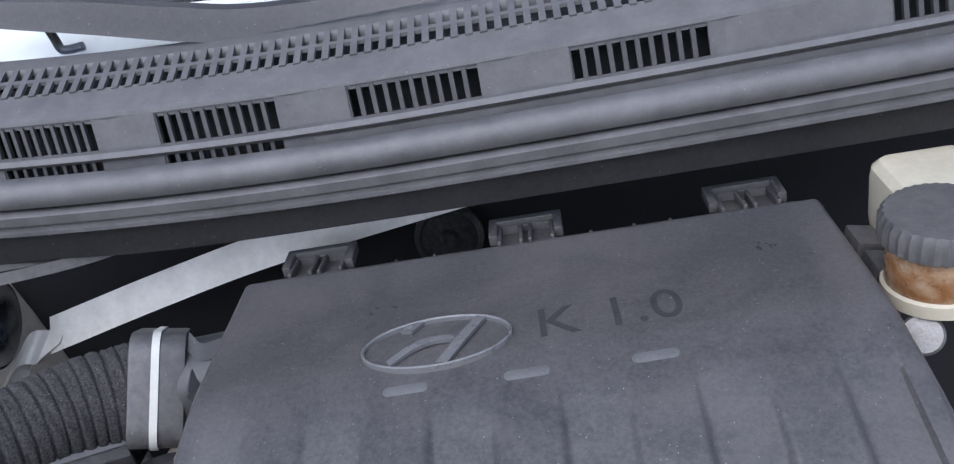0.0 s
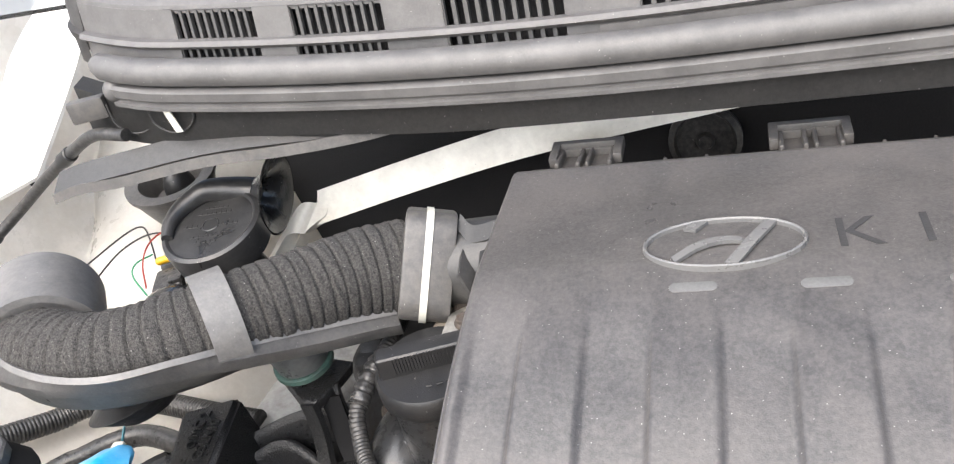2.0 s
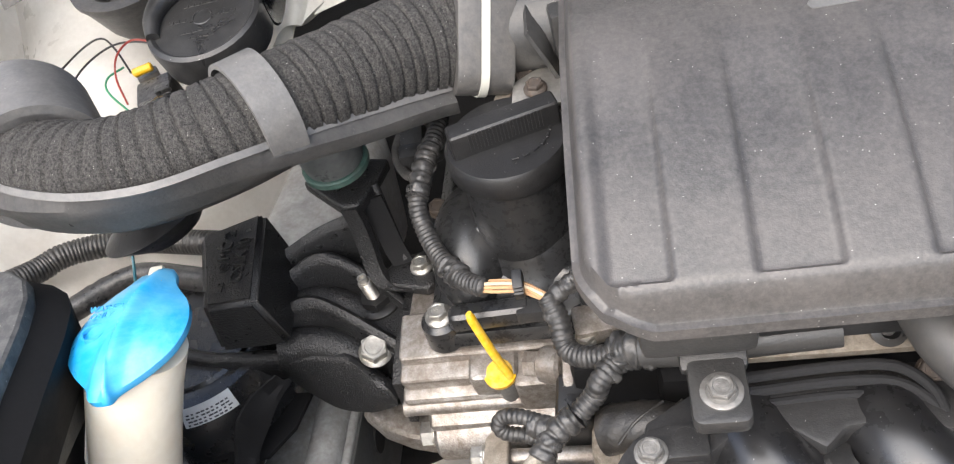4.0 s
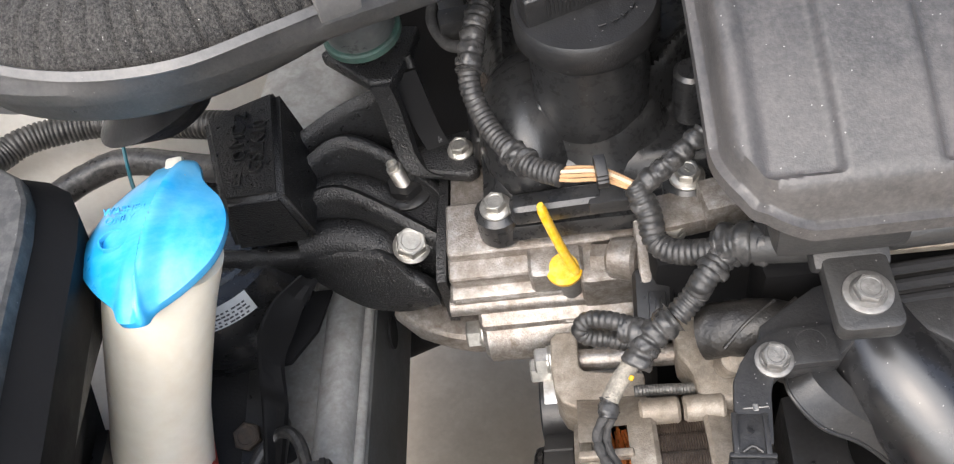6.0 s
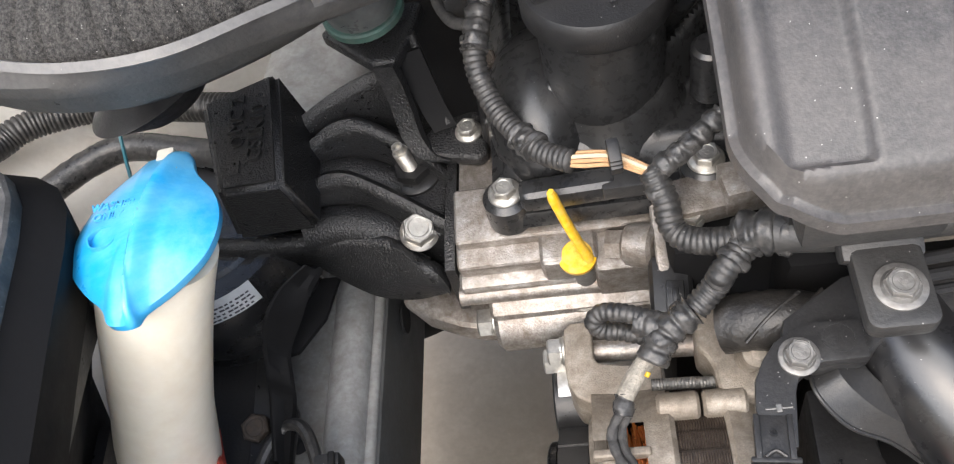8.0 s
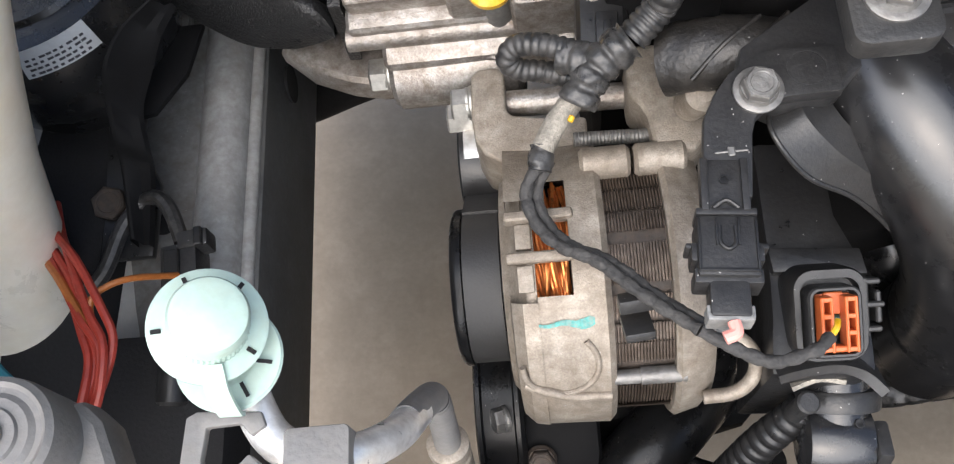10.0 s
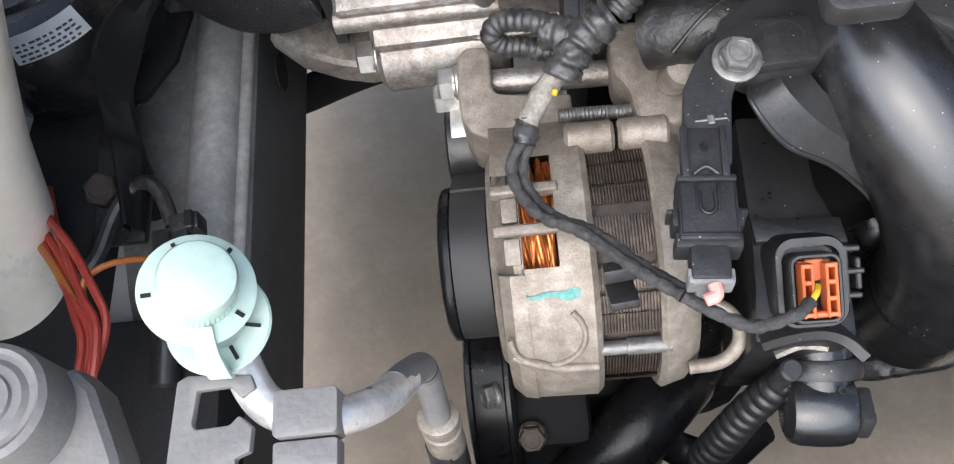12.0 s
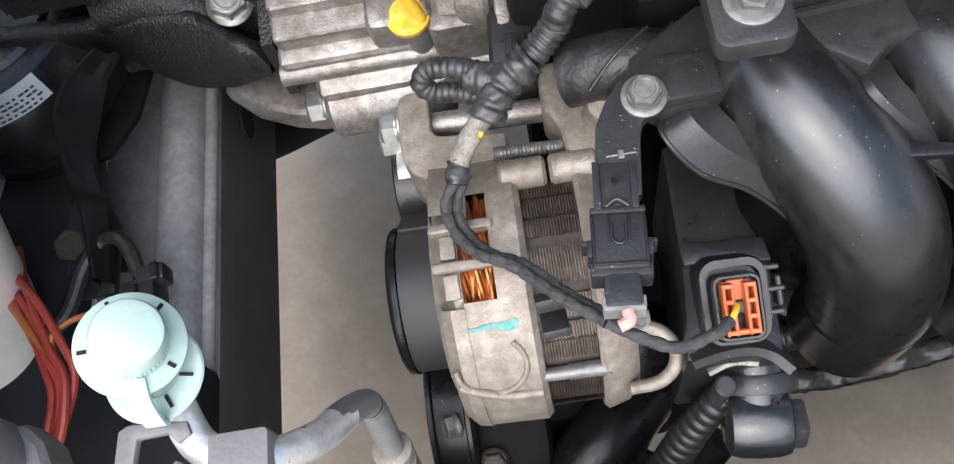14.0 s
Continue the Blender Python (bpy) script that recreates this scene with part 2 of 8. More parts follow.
FOOT = material("black_housing_plastic", (0.030, 0.030, 0.030), 0.42, grain=700, bump=0.2, vary=0.15, blotch=120, dust=(0.10, 0.093, 0.085), dust_amount=0.2, specks=0.15, patch=(16, 0.35, (0.05, 0.048, 0.045)))
RUST = material("rusty_dark_steel", (0.06, 0.05, 0.043), 0.6, 0.3, grain=300, bump=0.4, vary=0.3, blotch=120, dust=(0.13, 0.085, 0.055), dust_amount=0.4)
HOSE = material("grey_rubber_hose", (0.052, 0.051, 0.05), 0.48, grain=900, bump=0.06, vary=0.10, blotch=25, dust=DUST, dust_amount=0.2, patch=(20, 0.4, (0.08, 0.078, 0.075)))
# near-black, low specular: the shade on deep-set parts is put into the colour
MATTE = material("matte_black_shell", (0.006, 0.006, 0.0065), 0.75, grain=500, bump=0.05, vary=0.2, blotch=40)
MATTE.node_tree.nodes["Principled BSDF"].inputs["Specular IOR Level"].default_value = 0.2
TANK = material("cream_tank_plastic", (0.50, 0.46, 0.34), 0.45, grain=200, bump=0.03, vary=0.08, blotch=30, dust=(0.35, 0.28, 0.2), dust_amount=0.3)
CLOTH = material("grey_cloth_tape", (0.040, 0.039, 0.038), 0.8, grain=700, bump=0.5, vary=0.35, blotch=90, dust=(0.14, 0.13, 0.12), dust_amount=0.3)
# paler than the lid: the raised badge's highlights are put into the colour
BADGE = material("pale_badge_plastic", (0.125, 0.124, 0.122), 0.30, grain=600, bump=0.1, vary=0.1)
# darker copy of the lid plastic, holding the shade of sunken letters
EMBOSS = material("shaded_letter_plastic", (0.034, 0.0335, 0.034), 0.5, grain=800, bump=0.15, vary=0.3, blotch=120)
PALEBAR = material("pale_bar_plastic", (0.105, 0.104, 0.102), 0.5, grain=600, bump=0.15, vary=0.15, blotch=80)


BRACEPAINT = material("cream_white_body_paint", (0.80, 0.77, 0.68), 0.38, grain=250, bump=0.04, vary=0.08, blotch=14, dust=(0.34, 0.30, 0.24), dust_amount=0.35, specks=0.15, coat=0.3, patch=(18, 0.4, (0.62, 0.58, 0.49)))
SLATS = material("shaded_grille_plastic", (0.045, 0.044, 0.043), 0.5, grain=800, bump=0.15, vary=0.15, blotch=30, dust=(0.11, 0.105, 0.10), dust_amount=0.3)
WORN = material("worn_grey_housing", (0.045, 0.045, 0.045), 0.55, grain=600, bump=0.2, vary=0.15, blotch=60, dust=(0.30, 0.29, 0.28), dust_amount=0.3, specks=0.5, patch=(26, 0.5, (0.09, 0.089, 0.087)))
CAPPLASTIC = material("dusty_filler_cap_plastic", (0.014, 0.014, 0.0145), 0.38, grain=900, bump=0.2, vary=0.15, blotch=120, dust=(0.08, 0.075, 0.07), dust_amount=0.1, specks=0.25)
GRIMY = material("grimy_black_rubber", (0.011, 0.0105, 0.010), 0.42, grain=500, bump=0.4, vary=0.3, blotch=60, dust=(0.09, 0.078, 0.066), dust_amount=0.25, specks=0.3, patch=(28, 0.35, (0.03, 0.027, 0.024)))
CRADLE = material("dusty_grey_cradle_plastic", (0.115, 0.113, 0.111), 0.5, grain=500, bump=0.2, vary=0.18, blotch=60, dust=(0.21, 0.20, 0.185), dust_amount=0.45, specks=0.25, patch=(24, 0.5, (0.18, 0.175, 0.168)))
HORN = material("dusty_horn_plastic", (0.018, 0.018, 0.0185), 0.32, grain=600, bump=0.12, vary=0.2, blotch=60, dust=(0.10, 0.096, 0.09), dust_amount=0.2, specks=0.2, patch=(30, 0.3, (0.045, 0.044, 0.042)))
PALEPLASTIC = material("worn_pale_grey_plastic", (0.17, 0.17, 0.165), 0.5, grain=500, bump=0.1, vary=0.3, blotch=120, dust=(0.45, 0.44, 0.42), dust_amount=0.45)
# very dark with low specular, to dim the sky reflected in these parts
DIMBLACK = material("dim_black_metal", (0.0065, 0.0068, 0.0075), 0.30, grain=500, bump=0.1, vary=0.25, blotch=60, dust=(0.05, 0.043, 0.035), dust_amount=0.12, specks=0.2)
DIMBLACK.node_tree.nodes["Principled BSDF"].inputs["Specular IOR Level"].default_value = 0.3


# ---- mesh tools ----
def thing(name, base, label, category, group="", kind=""):
    ob = new(name)
    ob.empty_display_size = 0.02
    ob.location = base
    return tagged(ob, label, category, group, kind)


def part(name, bm, mat, parent=None, label="", smooth=True, angle=35):
    """Links a bmesh, given in world places, as one mesh under parent."""
    root = Vector()
    p = parent
    while p is not None:
        root += p.location
        p = p.parent
    bmesh.ops.recalc_face_normals(bm, faces=bm.faces)
    if root.length:
        bmesh.ops.translate(bm, vec=-root, verts=bm.verts)
    me = bpy.data.meshes.new(name)
    if smooth:
        lim = radians(angle)
        for f in bm.faces:
            f.smooth = True
        for e in bm.edges:
            if len(e.link_faces) == 2 and e.calc_face_angle(0) > lim:
                e.smooth = False
    bm.to_mesh(me)
    bm.free()
    me.materials.append(mat)
    ob = new(name, me)
    if parent is not None:
        ob.parent = parent
    if label:
        tagged(ob, label)
    return ob


def frame_of(axis):
    z = Vector(axis).normalized()
    x = z.orthogonal().normalized() if abs(z.z) > 0.95 else Vector((0, 0, 1)).cross(z).normalized()
    return x, z.cross(x), z


def box(bm, c, size, rot=(0, 0, 0), bevel=0.002, seg=2, m=None):
    t = bmesh.new()
    bmesh.ops.create_cube(t, size=1)
    bmesh.ops.scale(t, vec=size, verts=t.verts)
    if bevel:
        bmesh.ops.bevel(t, geom=t.edges[:], offset=min(bevel, min(size) * 0.45), segments=seg, affect='EDGES', profile=0.6)
    bmesh.ops.transform(t, matrix=pose(*c, *rot) if m is None else m, verts=t.verts)
    merge(bm, t)


def merge(bm, t):
    me = bpy.data.meshes.new("scratch")
    t.to_mesh(me)
    t.free()
    bm.from_mesh(me)
    bpy.data.meshes.remove(me)


def lathe(bm, profile, base, axis=(0, 0, 1), seg=32, squash=1.0, ribs=None, start=0.0, sweep=360.0):
    """Turns (radius, height) pairs round an axis. ribs: (count, depth) for a knurled rim."""
    x, y, z = frame_of(axis)
    base = Vector(base)
    full = sweep >= 360
    n = seg if full else seg + 1
    rings = []
    for r, h in profile:
        ring = []
        for i in range(n):
            a = radians(start + sweep * i / seg)
            rr = r
            if ribs:
                rr = r * (1 + ribs[1] * (1 if i % 2 else -1))
            ring.append(bm.verts.new(base + x * (rr * math.cos(a)) + y * (rr * squash * math.sin(a)) + z * h))
        rings.append(ring)
    for a, b in zip(rings, rings[1:]):
        for i in range(n if full else n - 1):
            j = (i + 1) % n
            bm.faces.new((a[i], a[j], b[j], b[i]))
    if full:
        for ring, r in ((rings[0], profile[0][0]), (rings[-1], profile[-1][0])):
            if r > 1e-5:
                bm.faces.new(ring)


def rod(bm, p0, p1, r, r1=None, seg=20, bevel=0.0):
    p0, p1 = Vector(p0), Vector(p1)
    h = (p1 - p0).length
    r1 = r if r1 is None else r1
    prof = [(r, 0), (r1, h)] if not bevel else [(r - bevel, 0), (r, bevel), (r1, h - bevel), (r1 - bevel, h)]
    lathe(bm, prof, p0, p1 - p0, seg)


def smooth_path(points, n):
    p = [Vector(q) for q in points]
    p = [2 * p[0] - p[1]] + p + [2 * p[-1] - p[-2]]
    out = []
    for i in range(1, len(p) - 2):
        for k in range(n):
            t = k / n
            out.append(0.5 * ((2 * p[i]) + (p[i + 1] - p[i - 1]) * t + (2 * p[i - 1] - 5 * p[i] + 4 * p[i + 1] - p[i + 2]) * t * t
                              + (3 * p[i] - p[i - 1] - 3 * p[i + 1] + p[i + 2]) * t ** 3))
    out.append(p[-2])
    return out


def even(path, step):
    out, left = [path[0]], step
    for a, b in zip(path, path[1:]):
        d = (b - a).length
        pos = 0.0
        while d - pos >= left:
            pos += left
            out.append(a.lerp(b, pos / d))
            left = step
        left -= d - pos
    if (out[-1] - path[-1]).length > step * 0.3:
        out.append(path[-1].copy())
    return out


def tube(bm, points, r, seg=12, n=8, step=None, shape=None, squash=1.0, wobble=0.0, cap=True):
    """A pipe along a smooth path. shape(s): radius factor at s metres from its start."""
    path = smooth_path(points, n)
    if step:
        path = even(path, step)
    up = Vector((0, 0, 1))
    rings, s = [], 0.0
    for i, p in enumerate(path):
        d = (path[min(i + 1, len(path) - 1)] - path[max(i - 1, 0)]).normalized()
        if i:
            s += (p - path[i - 1]).length
        side = d.cross(up)
        if side.length < 0.05:
            side = d.orthogonal()
        side.normalize()
        top = side.cross(d).normalized()
        rr = (r(s) if callable(r) else r) * (shape(s) if shape else 1)
        ring = []
        for k in range(seg):
            a = 2 * math.pi * k / seg
            q = rr * (1 + wobble * (noise.noise(p * 210 + Vector((math.cos(a), math.sin(a), 0)) * 1.5)) if wobble else 1)
            ring.append(bm.verts.new(p + side * (q * math.cos(a)) + top * (q * squash * math.sin(a))))
        rings.append(ring)
    for a, b in zip(rings, rings[1:]):
        for k in range(seg):
            bm.faces.new((a[k], a[(k + 1) % seg], b[(k + 1) % seg], b[k]))
    if cap:
        bm.faces.new(rings[0])
        bm.faces.new(rings[-1])


def ridged(pitch, depth, sharp=0.45):
    """Corrugation: ridges with narrow grooves between them."""
    def f(s):
        u = (s / pitch) % 1.0
        return 1.0 - depth * (1 if u < sharp else 0) * math.sin(math.pi * u / sharp)
    return f


def prism(bm, outline, origin, u, v, depth, bevel=0.0, seg=2):
    """A plate: outline in the plane (u, v) through origin, with its depth along u x v."""
    u, v = Vector(u).normalized(), Vector(v).normalized()
    w = u.cross(v)
    t = bmesh.new()
    low = [t.verts.new(Vector(origin) + u * a + v * b) for a, b in outline]
    f = t.faces.new(low)
    r = bmesh.ops.extrude_face_region(t, geom=[f])
    bmesh.ops.translate(t, vec=w * depth, verts=[e for e in r["geom"] if isinstance(e, bmesh.types.BMVert)])
    bmesh.ops.recalc_face_normals(t, faces=t.faces)
    if bevel:
        ed = [e for e in t.edges if len(e.link_faces) == 2 and e.calc_face_angle(0) > 0.5]
        bmesh.ops.bevel(t, geom=ed, offset=bevel, segments=seg, affect='EDGES', profile=0.6, clamp_overlap=True)
    merge(bm, t)


def rounded(w, h, r, n=5, cx=0.0, cy=0.0):
    """Outline of a rounded rectangle of half sizes w, h."""
    out = []
    for sx, sy, a0 in ((1, 1, 0), (-1, 1, 90), (-1, -1, 180), (1, -1, 270)):
        for k in range(n + 1):
            a = radians(a0 + 90 * k / n)
            out.append((cx + sx * (w - r) + r * math.cos(a), cy + sy * (h - r) + r * math.sin(a)))
    return out


def moulded(bm, cx, cy, hx, hy, radius, height, nx, ny, skirt):
    """A moulded cover: a rounded rectangle whose height is height(x, y), with a skirt of (outwards, down) steps round it."""
    def corner(px, py, a, b, r):
        x, y = abs(px), abs(py)
        if r > 1e-6 and x > a - r and y > b - r:
            dx, dy = x - (a - r), y - (b - r)
            m = max(dx, dy)
            ang = math.atan2(dy, dx)
            ang = (dy / m * 45 if dx >= dy else 90 - dx / m * 45)
            x, y = a - r + m * math.cos(radians(ang)), b - r + m * math.sin(radians(ang))
        return math.copysign(x, px), math.copysign(y, py)
    grid = []
    for j in range(ny + 1):
        row = []
        for i in range(nx + 1):
            px, py = hx * (2 * i / nx - 1), hy * (2 * j / ny - 1)
            x, y = corner(px, py, hx, hy, radius)
            row.append(bm.verts.new((cx + x, cy + y, height(cx + x, cy + y))))
        grid.append(row)
    for j in range(ny):
        for i in range(nx):
            bm.faces.new((grid[j][i], grid[j][i + 1], grid[j + 1][i + 1], grid[j + 1][i]))
    loop = grid[0][:-1] + [r[-1] for r in grid[:-1]] + grid[-1][:0:-1] + [r[0] for r in grid[:0:-1]]
    prev = loop
    for outw, down in skirt:
        ring = []
        for v in loop:
            x, y = v.co.x - cx, v.co.y - cy
            nrm = Vector((max(abs(x) - (hx - radius), 0) * (1 if x > 0 else -1), max(abs(y) - (hy - radius), 0) * (1 if y > 0 else -1), 0))
            nrm = nrm.normalized() if nrm.length else Vector((1, 0, 0))
            ring.append(bm.verts.new(v.co + nrm * outw - Vector((0, 0, down))))
        for k in range(len(loop)):
            bm.faces.new((prev[k], prev[(k + 1) % len(loop)], ring[(k + 1) % len(loop)], ring[k]))
        prev = ring


def hex_bolt(parent, p, axis, size=0.006, flange=1.75, height=0.006, mat=None, mark="8", washer=0.0, name="bolt"):
    """A flanged hexagon bolt with a dished head; size is half the width across flats."""
    mat = mat or STEEL
    x, y, z = frame_of(axis)
    bm = bmesh.new()
    p = Vector(p)
    f = size * flange
    lathe(bm, [(f, 0), (f, 0.0012), (f * 0.93, 0.002), (size * 1.12, 0.003)], p, z, 28)
    c = size * 1.1547
    lathe(bm, [(c, 0.002), (c, height - 0.0011), (c * 0.93, height - 0.0004)], p, z, 6)
    lathe(bm, [(size * 0.98, height - 0.0006), (size * 0.90, height), (size * 0.72, height), (size * 0.64, height - 0.0005), (0.0, height - 0.0005)], p, z, 28)
    ob = part(name, bm, mat, parent, "", angle=25)
    if washer:
        bm = bmesh.new()
        lathe(bm, [(washer - 0.0008, -0.001), (washer, -0.0004), (washer, 0.0008), (washer - 0.0006, 0.0012), (size, 0.0012)], p, z, 32)
        part("washer", bm, mat, ob)
    if mark:
        lettering("head_mark", mark, size * 1.1, Matrix.Translation(p + z * (height - 0.0004)) @ Matrix((x, y, z)).transposed().to_4x4(), mat, ob, 0.0002)
    return ob


def lettering(name, body, size, m, mat, parent, extrude=0.0006, label=""):
    cu = bpy.data.curves.new("scratch_text", 'FONT')
    cu.body, cu.size, cu.extrude, cu.align_x, cu.align_y = body, size, extrude, 'CENTER', 'CENTER'
    ob = bpy.data.objects.new("scratch_text", cu)
    scene.collection.objects.link(ob)
    me = bpy.data.meshes.new_from_object(ob.evaluated_get(bpy.context.evaluated_depsgraph_get()))
    bpy.data.objects.remove(ob)
    bpy.data.curves.remove(cu)
    bm = bmesh.new()
    bm.from_mesh(me)
    bpy.data.meshes.remove(me)
    bmesh.ops.transform(bm, matrix=m, verts=bm.verts)
    return part(name, bm, mat, parent, label, smooth=False)


def basis(origin, u, v):
    u = Vector(u).normalized()
    w = u.cross(Vector(v)).normalized()
    v = w.cross(u)
    return Matrix.Translation(origin) @ Matrix((u, v, w)).transposed().to_4x4()


def strip(bm, points, width, thick, n=6, bevel=0.0):
    """A bent flat bar: a smooth path swept with a rectangular section, width being the vector across it."""
    w = Vector(width) * 0.5
    path = smooth_path(points, n) if n > 1 else [Vector(p) for p in points]
    rings = []
    for i, p in enumerate(path):
        d = (path[min(i + 1, len(path) - 1)] - path[max(i - 1, 0)]).normalized()
        nrm = d.cross(w).normalized() * (thick * 0.5)
        rings.append([bm.verts.new(p + a * w + b * nrm) for a, b in ((-1, -1), (1, -1), (1, 1), (-1, 1))])
    for a, b in zip(rings, rings[1:]):
        for k in range(4):
            bm.faces.new((a[k], a[(k + 1) % 4], b[(k + 1) % 4], b[k]))
    bm.faces.new(rings[0])
    bm.faces.new(rings[-1])


def single(name, bm, mat, label, category, **kw):
    """A thing of one mesh."""
    ob = part(name, bm, mat)
    return tagged(ob, label, category, **kw)


# ---- ground ----
bm = bmesh.new()
bmesh.ops.create_grid(bm, x_segments=8, y_segments=8, size=150)
single("ground", bm, CONCRETE, "beige concrete floor under the car", "ground", kind="structure")

# ---- car body: inner wing, rail, bulkhead ----
body = thing("car_body", (-0.5, 0.5, 0.0), "white painted car body shell round the engine bay", "car body", kind="structure")


def step(t):
    t = max(0.0, min(1.0, t))
    return t * t * (3 - 2 * t)


def wing_height(x, y):
    z = 0.655 + 0.10 * max(0.0, (-x - 0.40) / 0.2)
    z += 0.30 / (1 + math.exp((x + 0.73 - 0.05 * step((y - 0.56) / 0.04)) / 0.025))
    d = math.hypot((x + 0.555) / 0.85, y - 0.722)
    z = max(z, 0.655 + 0.255 / (1 + math.exp((d - 0.145) / 0.014)))
    z += 0.12 / (1 + math.exp(-(y - 0.74) / 0.02))
    z += 0.006 * noise.noise(Vector((x * 14, y * 14, 0.3)))
    return z


bm = bmesh.new()
NX, NY = 64, 80
grid = [[bm.verts.new((-1.0 + 0.605 * i / NX, -0.05 + 0.95 * j / NY, wing_height(-1.0 + 0.605 * i / NX, -0.05 + 0.95 * j / NY)))
         for i in range(NX + 1)] for j in range(NY + 1)]
for j in range(NY):
    for i in range(NX):
        bm.faces.new((grid[j][i], grid[j][i + 1], grid[j + 1][i + 1], grid[j + 1][i]))
r = bmesh.ops.solidify(bm, geom=bm.faces[:], thickness=0.002)
part("inner_wing", bm, WHITE, body, "white painted inner wing with strut tower", angle=60)

bm = bmesh.new()
tube(bm, [(-0.3925, -0.05, 0.660), (-0.3925, 0.2, 0.660), (-0.3915, 0.6, 0.660)], 0.0150, seg=32)
part("rail_edge", bm, RAILPAINT, body, "rounded grey rail edge")
bm = bmesh.new()
tube(bm, [(-0.3755, -0.05, 0.656), (-0.3755, 0.2, 0.656), (-0.3745, 0.6, 0.656)], 0.0045, seg=16)
part("rail_bead", bm, RAILPAINT, body, "narrow bead beside the rail edge")
# inner rail wall: its shade is put into a darker grey
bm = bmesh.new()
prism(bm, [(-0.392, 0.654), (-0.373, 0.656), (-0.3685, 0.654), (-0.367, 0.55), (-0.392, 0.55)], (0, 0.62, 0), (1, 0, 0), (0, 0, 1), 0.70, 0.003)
part("side_rail", bm, SHADEDMETAL, body, "grey longitudinal side rail")
# solid black disc paints the dark inside of the hole
bm = bmesh.new()
rod(bm, (-0.3675, 0.455, 0.615), (-0.3655, 0.455, 0.615), 0.013, seg=24)
part("rail_hole", bm, FELT_FILL, body)
# grey web carries both dirt and the shade of this hollow in its colour
bm = bmesh.new()
box(bm, (-0.4270, 0.385, 0.656), (0.056, 0.30, 0.030), (0, 4, 0), bevel=0.010, seg=3)
web = part("rail_web", bm, PRIMER, body, "dirty grey web beside the rail, its shade put into the colour")
# black disc on the web, coloured as the hole's dark inside
bm = bmesh.new()
lathe(bm, [(0.0085, 0.0), (0.0085, 0.0006), (0.0, 0.0006)], (-0.4205, 0.335, 0.6710), (0, 0, 1), 24)
part("web_hole", bm, FELT_FILL, web)
bm = bmesh.new()
box(bm, (-0.405, 0.615, 0.70), (0.085, 0.20, 0.15), (0, 6, -6), bevel=0.03, seg=4)
part("chassis_leg", bm, RAILPAINT, body, "pale grey rounded chassis leg")
# added black boxes colour in the dark gaps beside rail and headlamp
bm = bmesh.new()
box(bm, (-0.425, 0.10, 0.665), (0.112, 0.325, 0.05), bevel=0.006)
part("dark_filler_panel", bm, FELT_FILL, body)
bm = bmesh.new()
box(bm, (-0.45, 0.16, 0.60), (0.16, 0.20, 0.10), bevel=0.006)
part("dark_filler_panel", bm, FELT_FILL, body)
bm = bmesh.new()
box(bm, (-0.500, 0.32, 0.675), (0.12, 0.20, 0.05), bevel=0.006)
part("lamp_gap_filler", bm, FELT_FILL, body, "black panel added to fill the dark gap by the headlamp")
bm = bmesh.new()
tube(bm, [(-0.47, 0.555, 0.40), (-0.419, 0.568, 0.40), (-0.297, 0.604, 0.40), (0.1, 0.68, 0.40)], 0.018, seg=16)
part("lower_beam", bm, FELT_FILL, body, "black lower cross beam")
# unseen panel, added to keep frontal light off the lower engine parts
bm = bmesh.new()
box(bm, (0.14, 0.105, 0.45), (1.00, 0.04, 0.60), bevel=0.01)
part("front_light_block", bm, MATTE, body, "unseen black panel added in front of the engine to block light")
# two unseen walls and a plain mass, added to block light from the floor
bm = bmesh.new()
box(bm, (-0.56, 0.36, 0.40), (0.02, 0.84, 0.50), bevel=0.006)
part("side_light_block", bm, MATTE, body, "unseen black wall below the wing, added to darken the floor")
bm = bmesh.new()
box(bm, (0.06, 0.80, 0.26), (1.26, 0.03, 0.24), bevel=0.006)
part("rear_light_block", bm, MATTE, body, "unseen black wall behind the engine, added to darken the floor")
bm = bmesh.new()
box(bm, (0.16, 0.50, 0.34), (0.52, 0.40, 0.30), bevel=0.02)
part("under_light_block", bm, MATTE, body, "plain black mass added under the engine to darken the floor")
# unseen plain wall, added to close the bay and steady its light
bm = bmesh.new()
box(bm, (0.68, 0.36, 0.62), (0.03, 0.84, 0.66), bevel=0.008)
part("far_closing_wall", bm, WHITE, body, "unseen white wall added to close the far side of the bay")
bm = bmesh.new()
box(bm, (0.0, 0.765, 0.72), (1.1, 0.01, 0.72), bevel=0.002)
part("bulkhead", bm, FELT_FILL, body, "black insulated bulkhead")
# white brace below the cowl
bm = bmesh.new()
strip(bm, [(-0.342, 0.634, 0.944), (-0.25, 0.659, 0.957), (-0.16, 0.682, 0.967), (-0.05, 0.706, 0.973), (0.10, 0.725, 0.985), (0.25, 0.725, 1.0), (0.36, 0.71, 1.02)],
      (0.004, 0.013, 0.027), 0.010)
strip(bm, [(-0.330, 0.640, 0.945), (-0.348, 0.628, 0.938), (-0.356, 0.622, 0.940), (-0.372, 0.612, 0.922), (-0.41, 0.60, 0.88)], (0.010, 0.020, 0.018), 0.012)
part("brace", bm, BRACEPAINT, body, "white painted brace in front of the bulkhead")
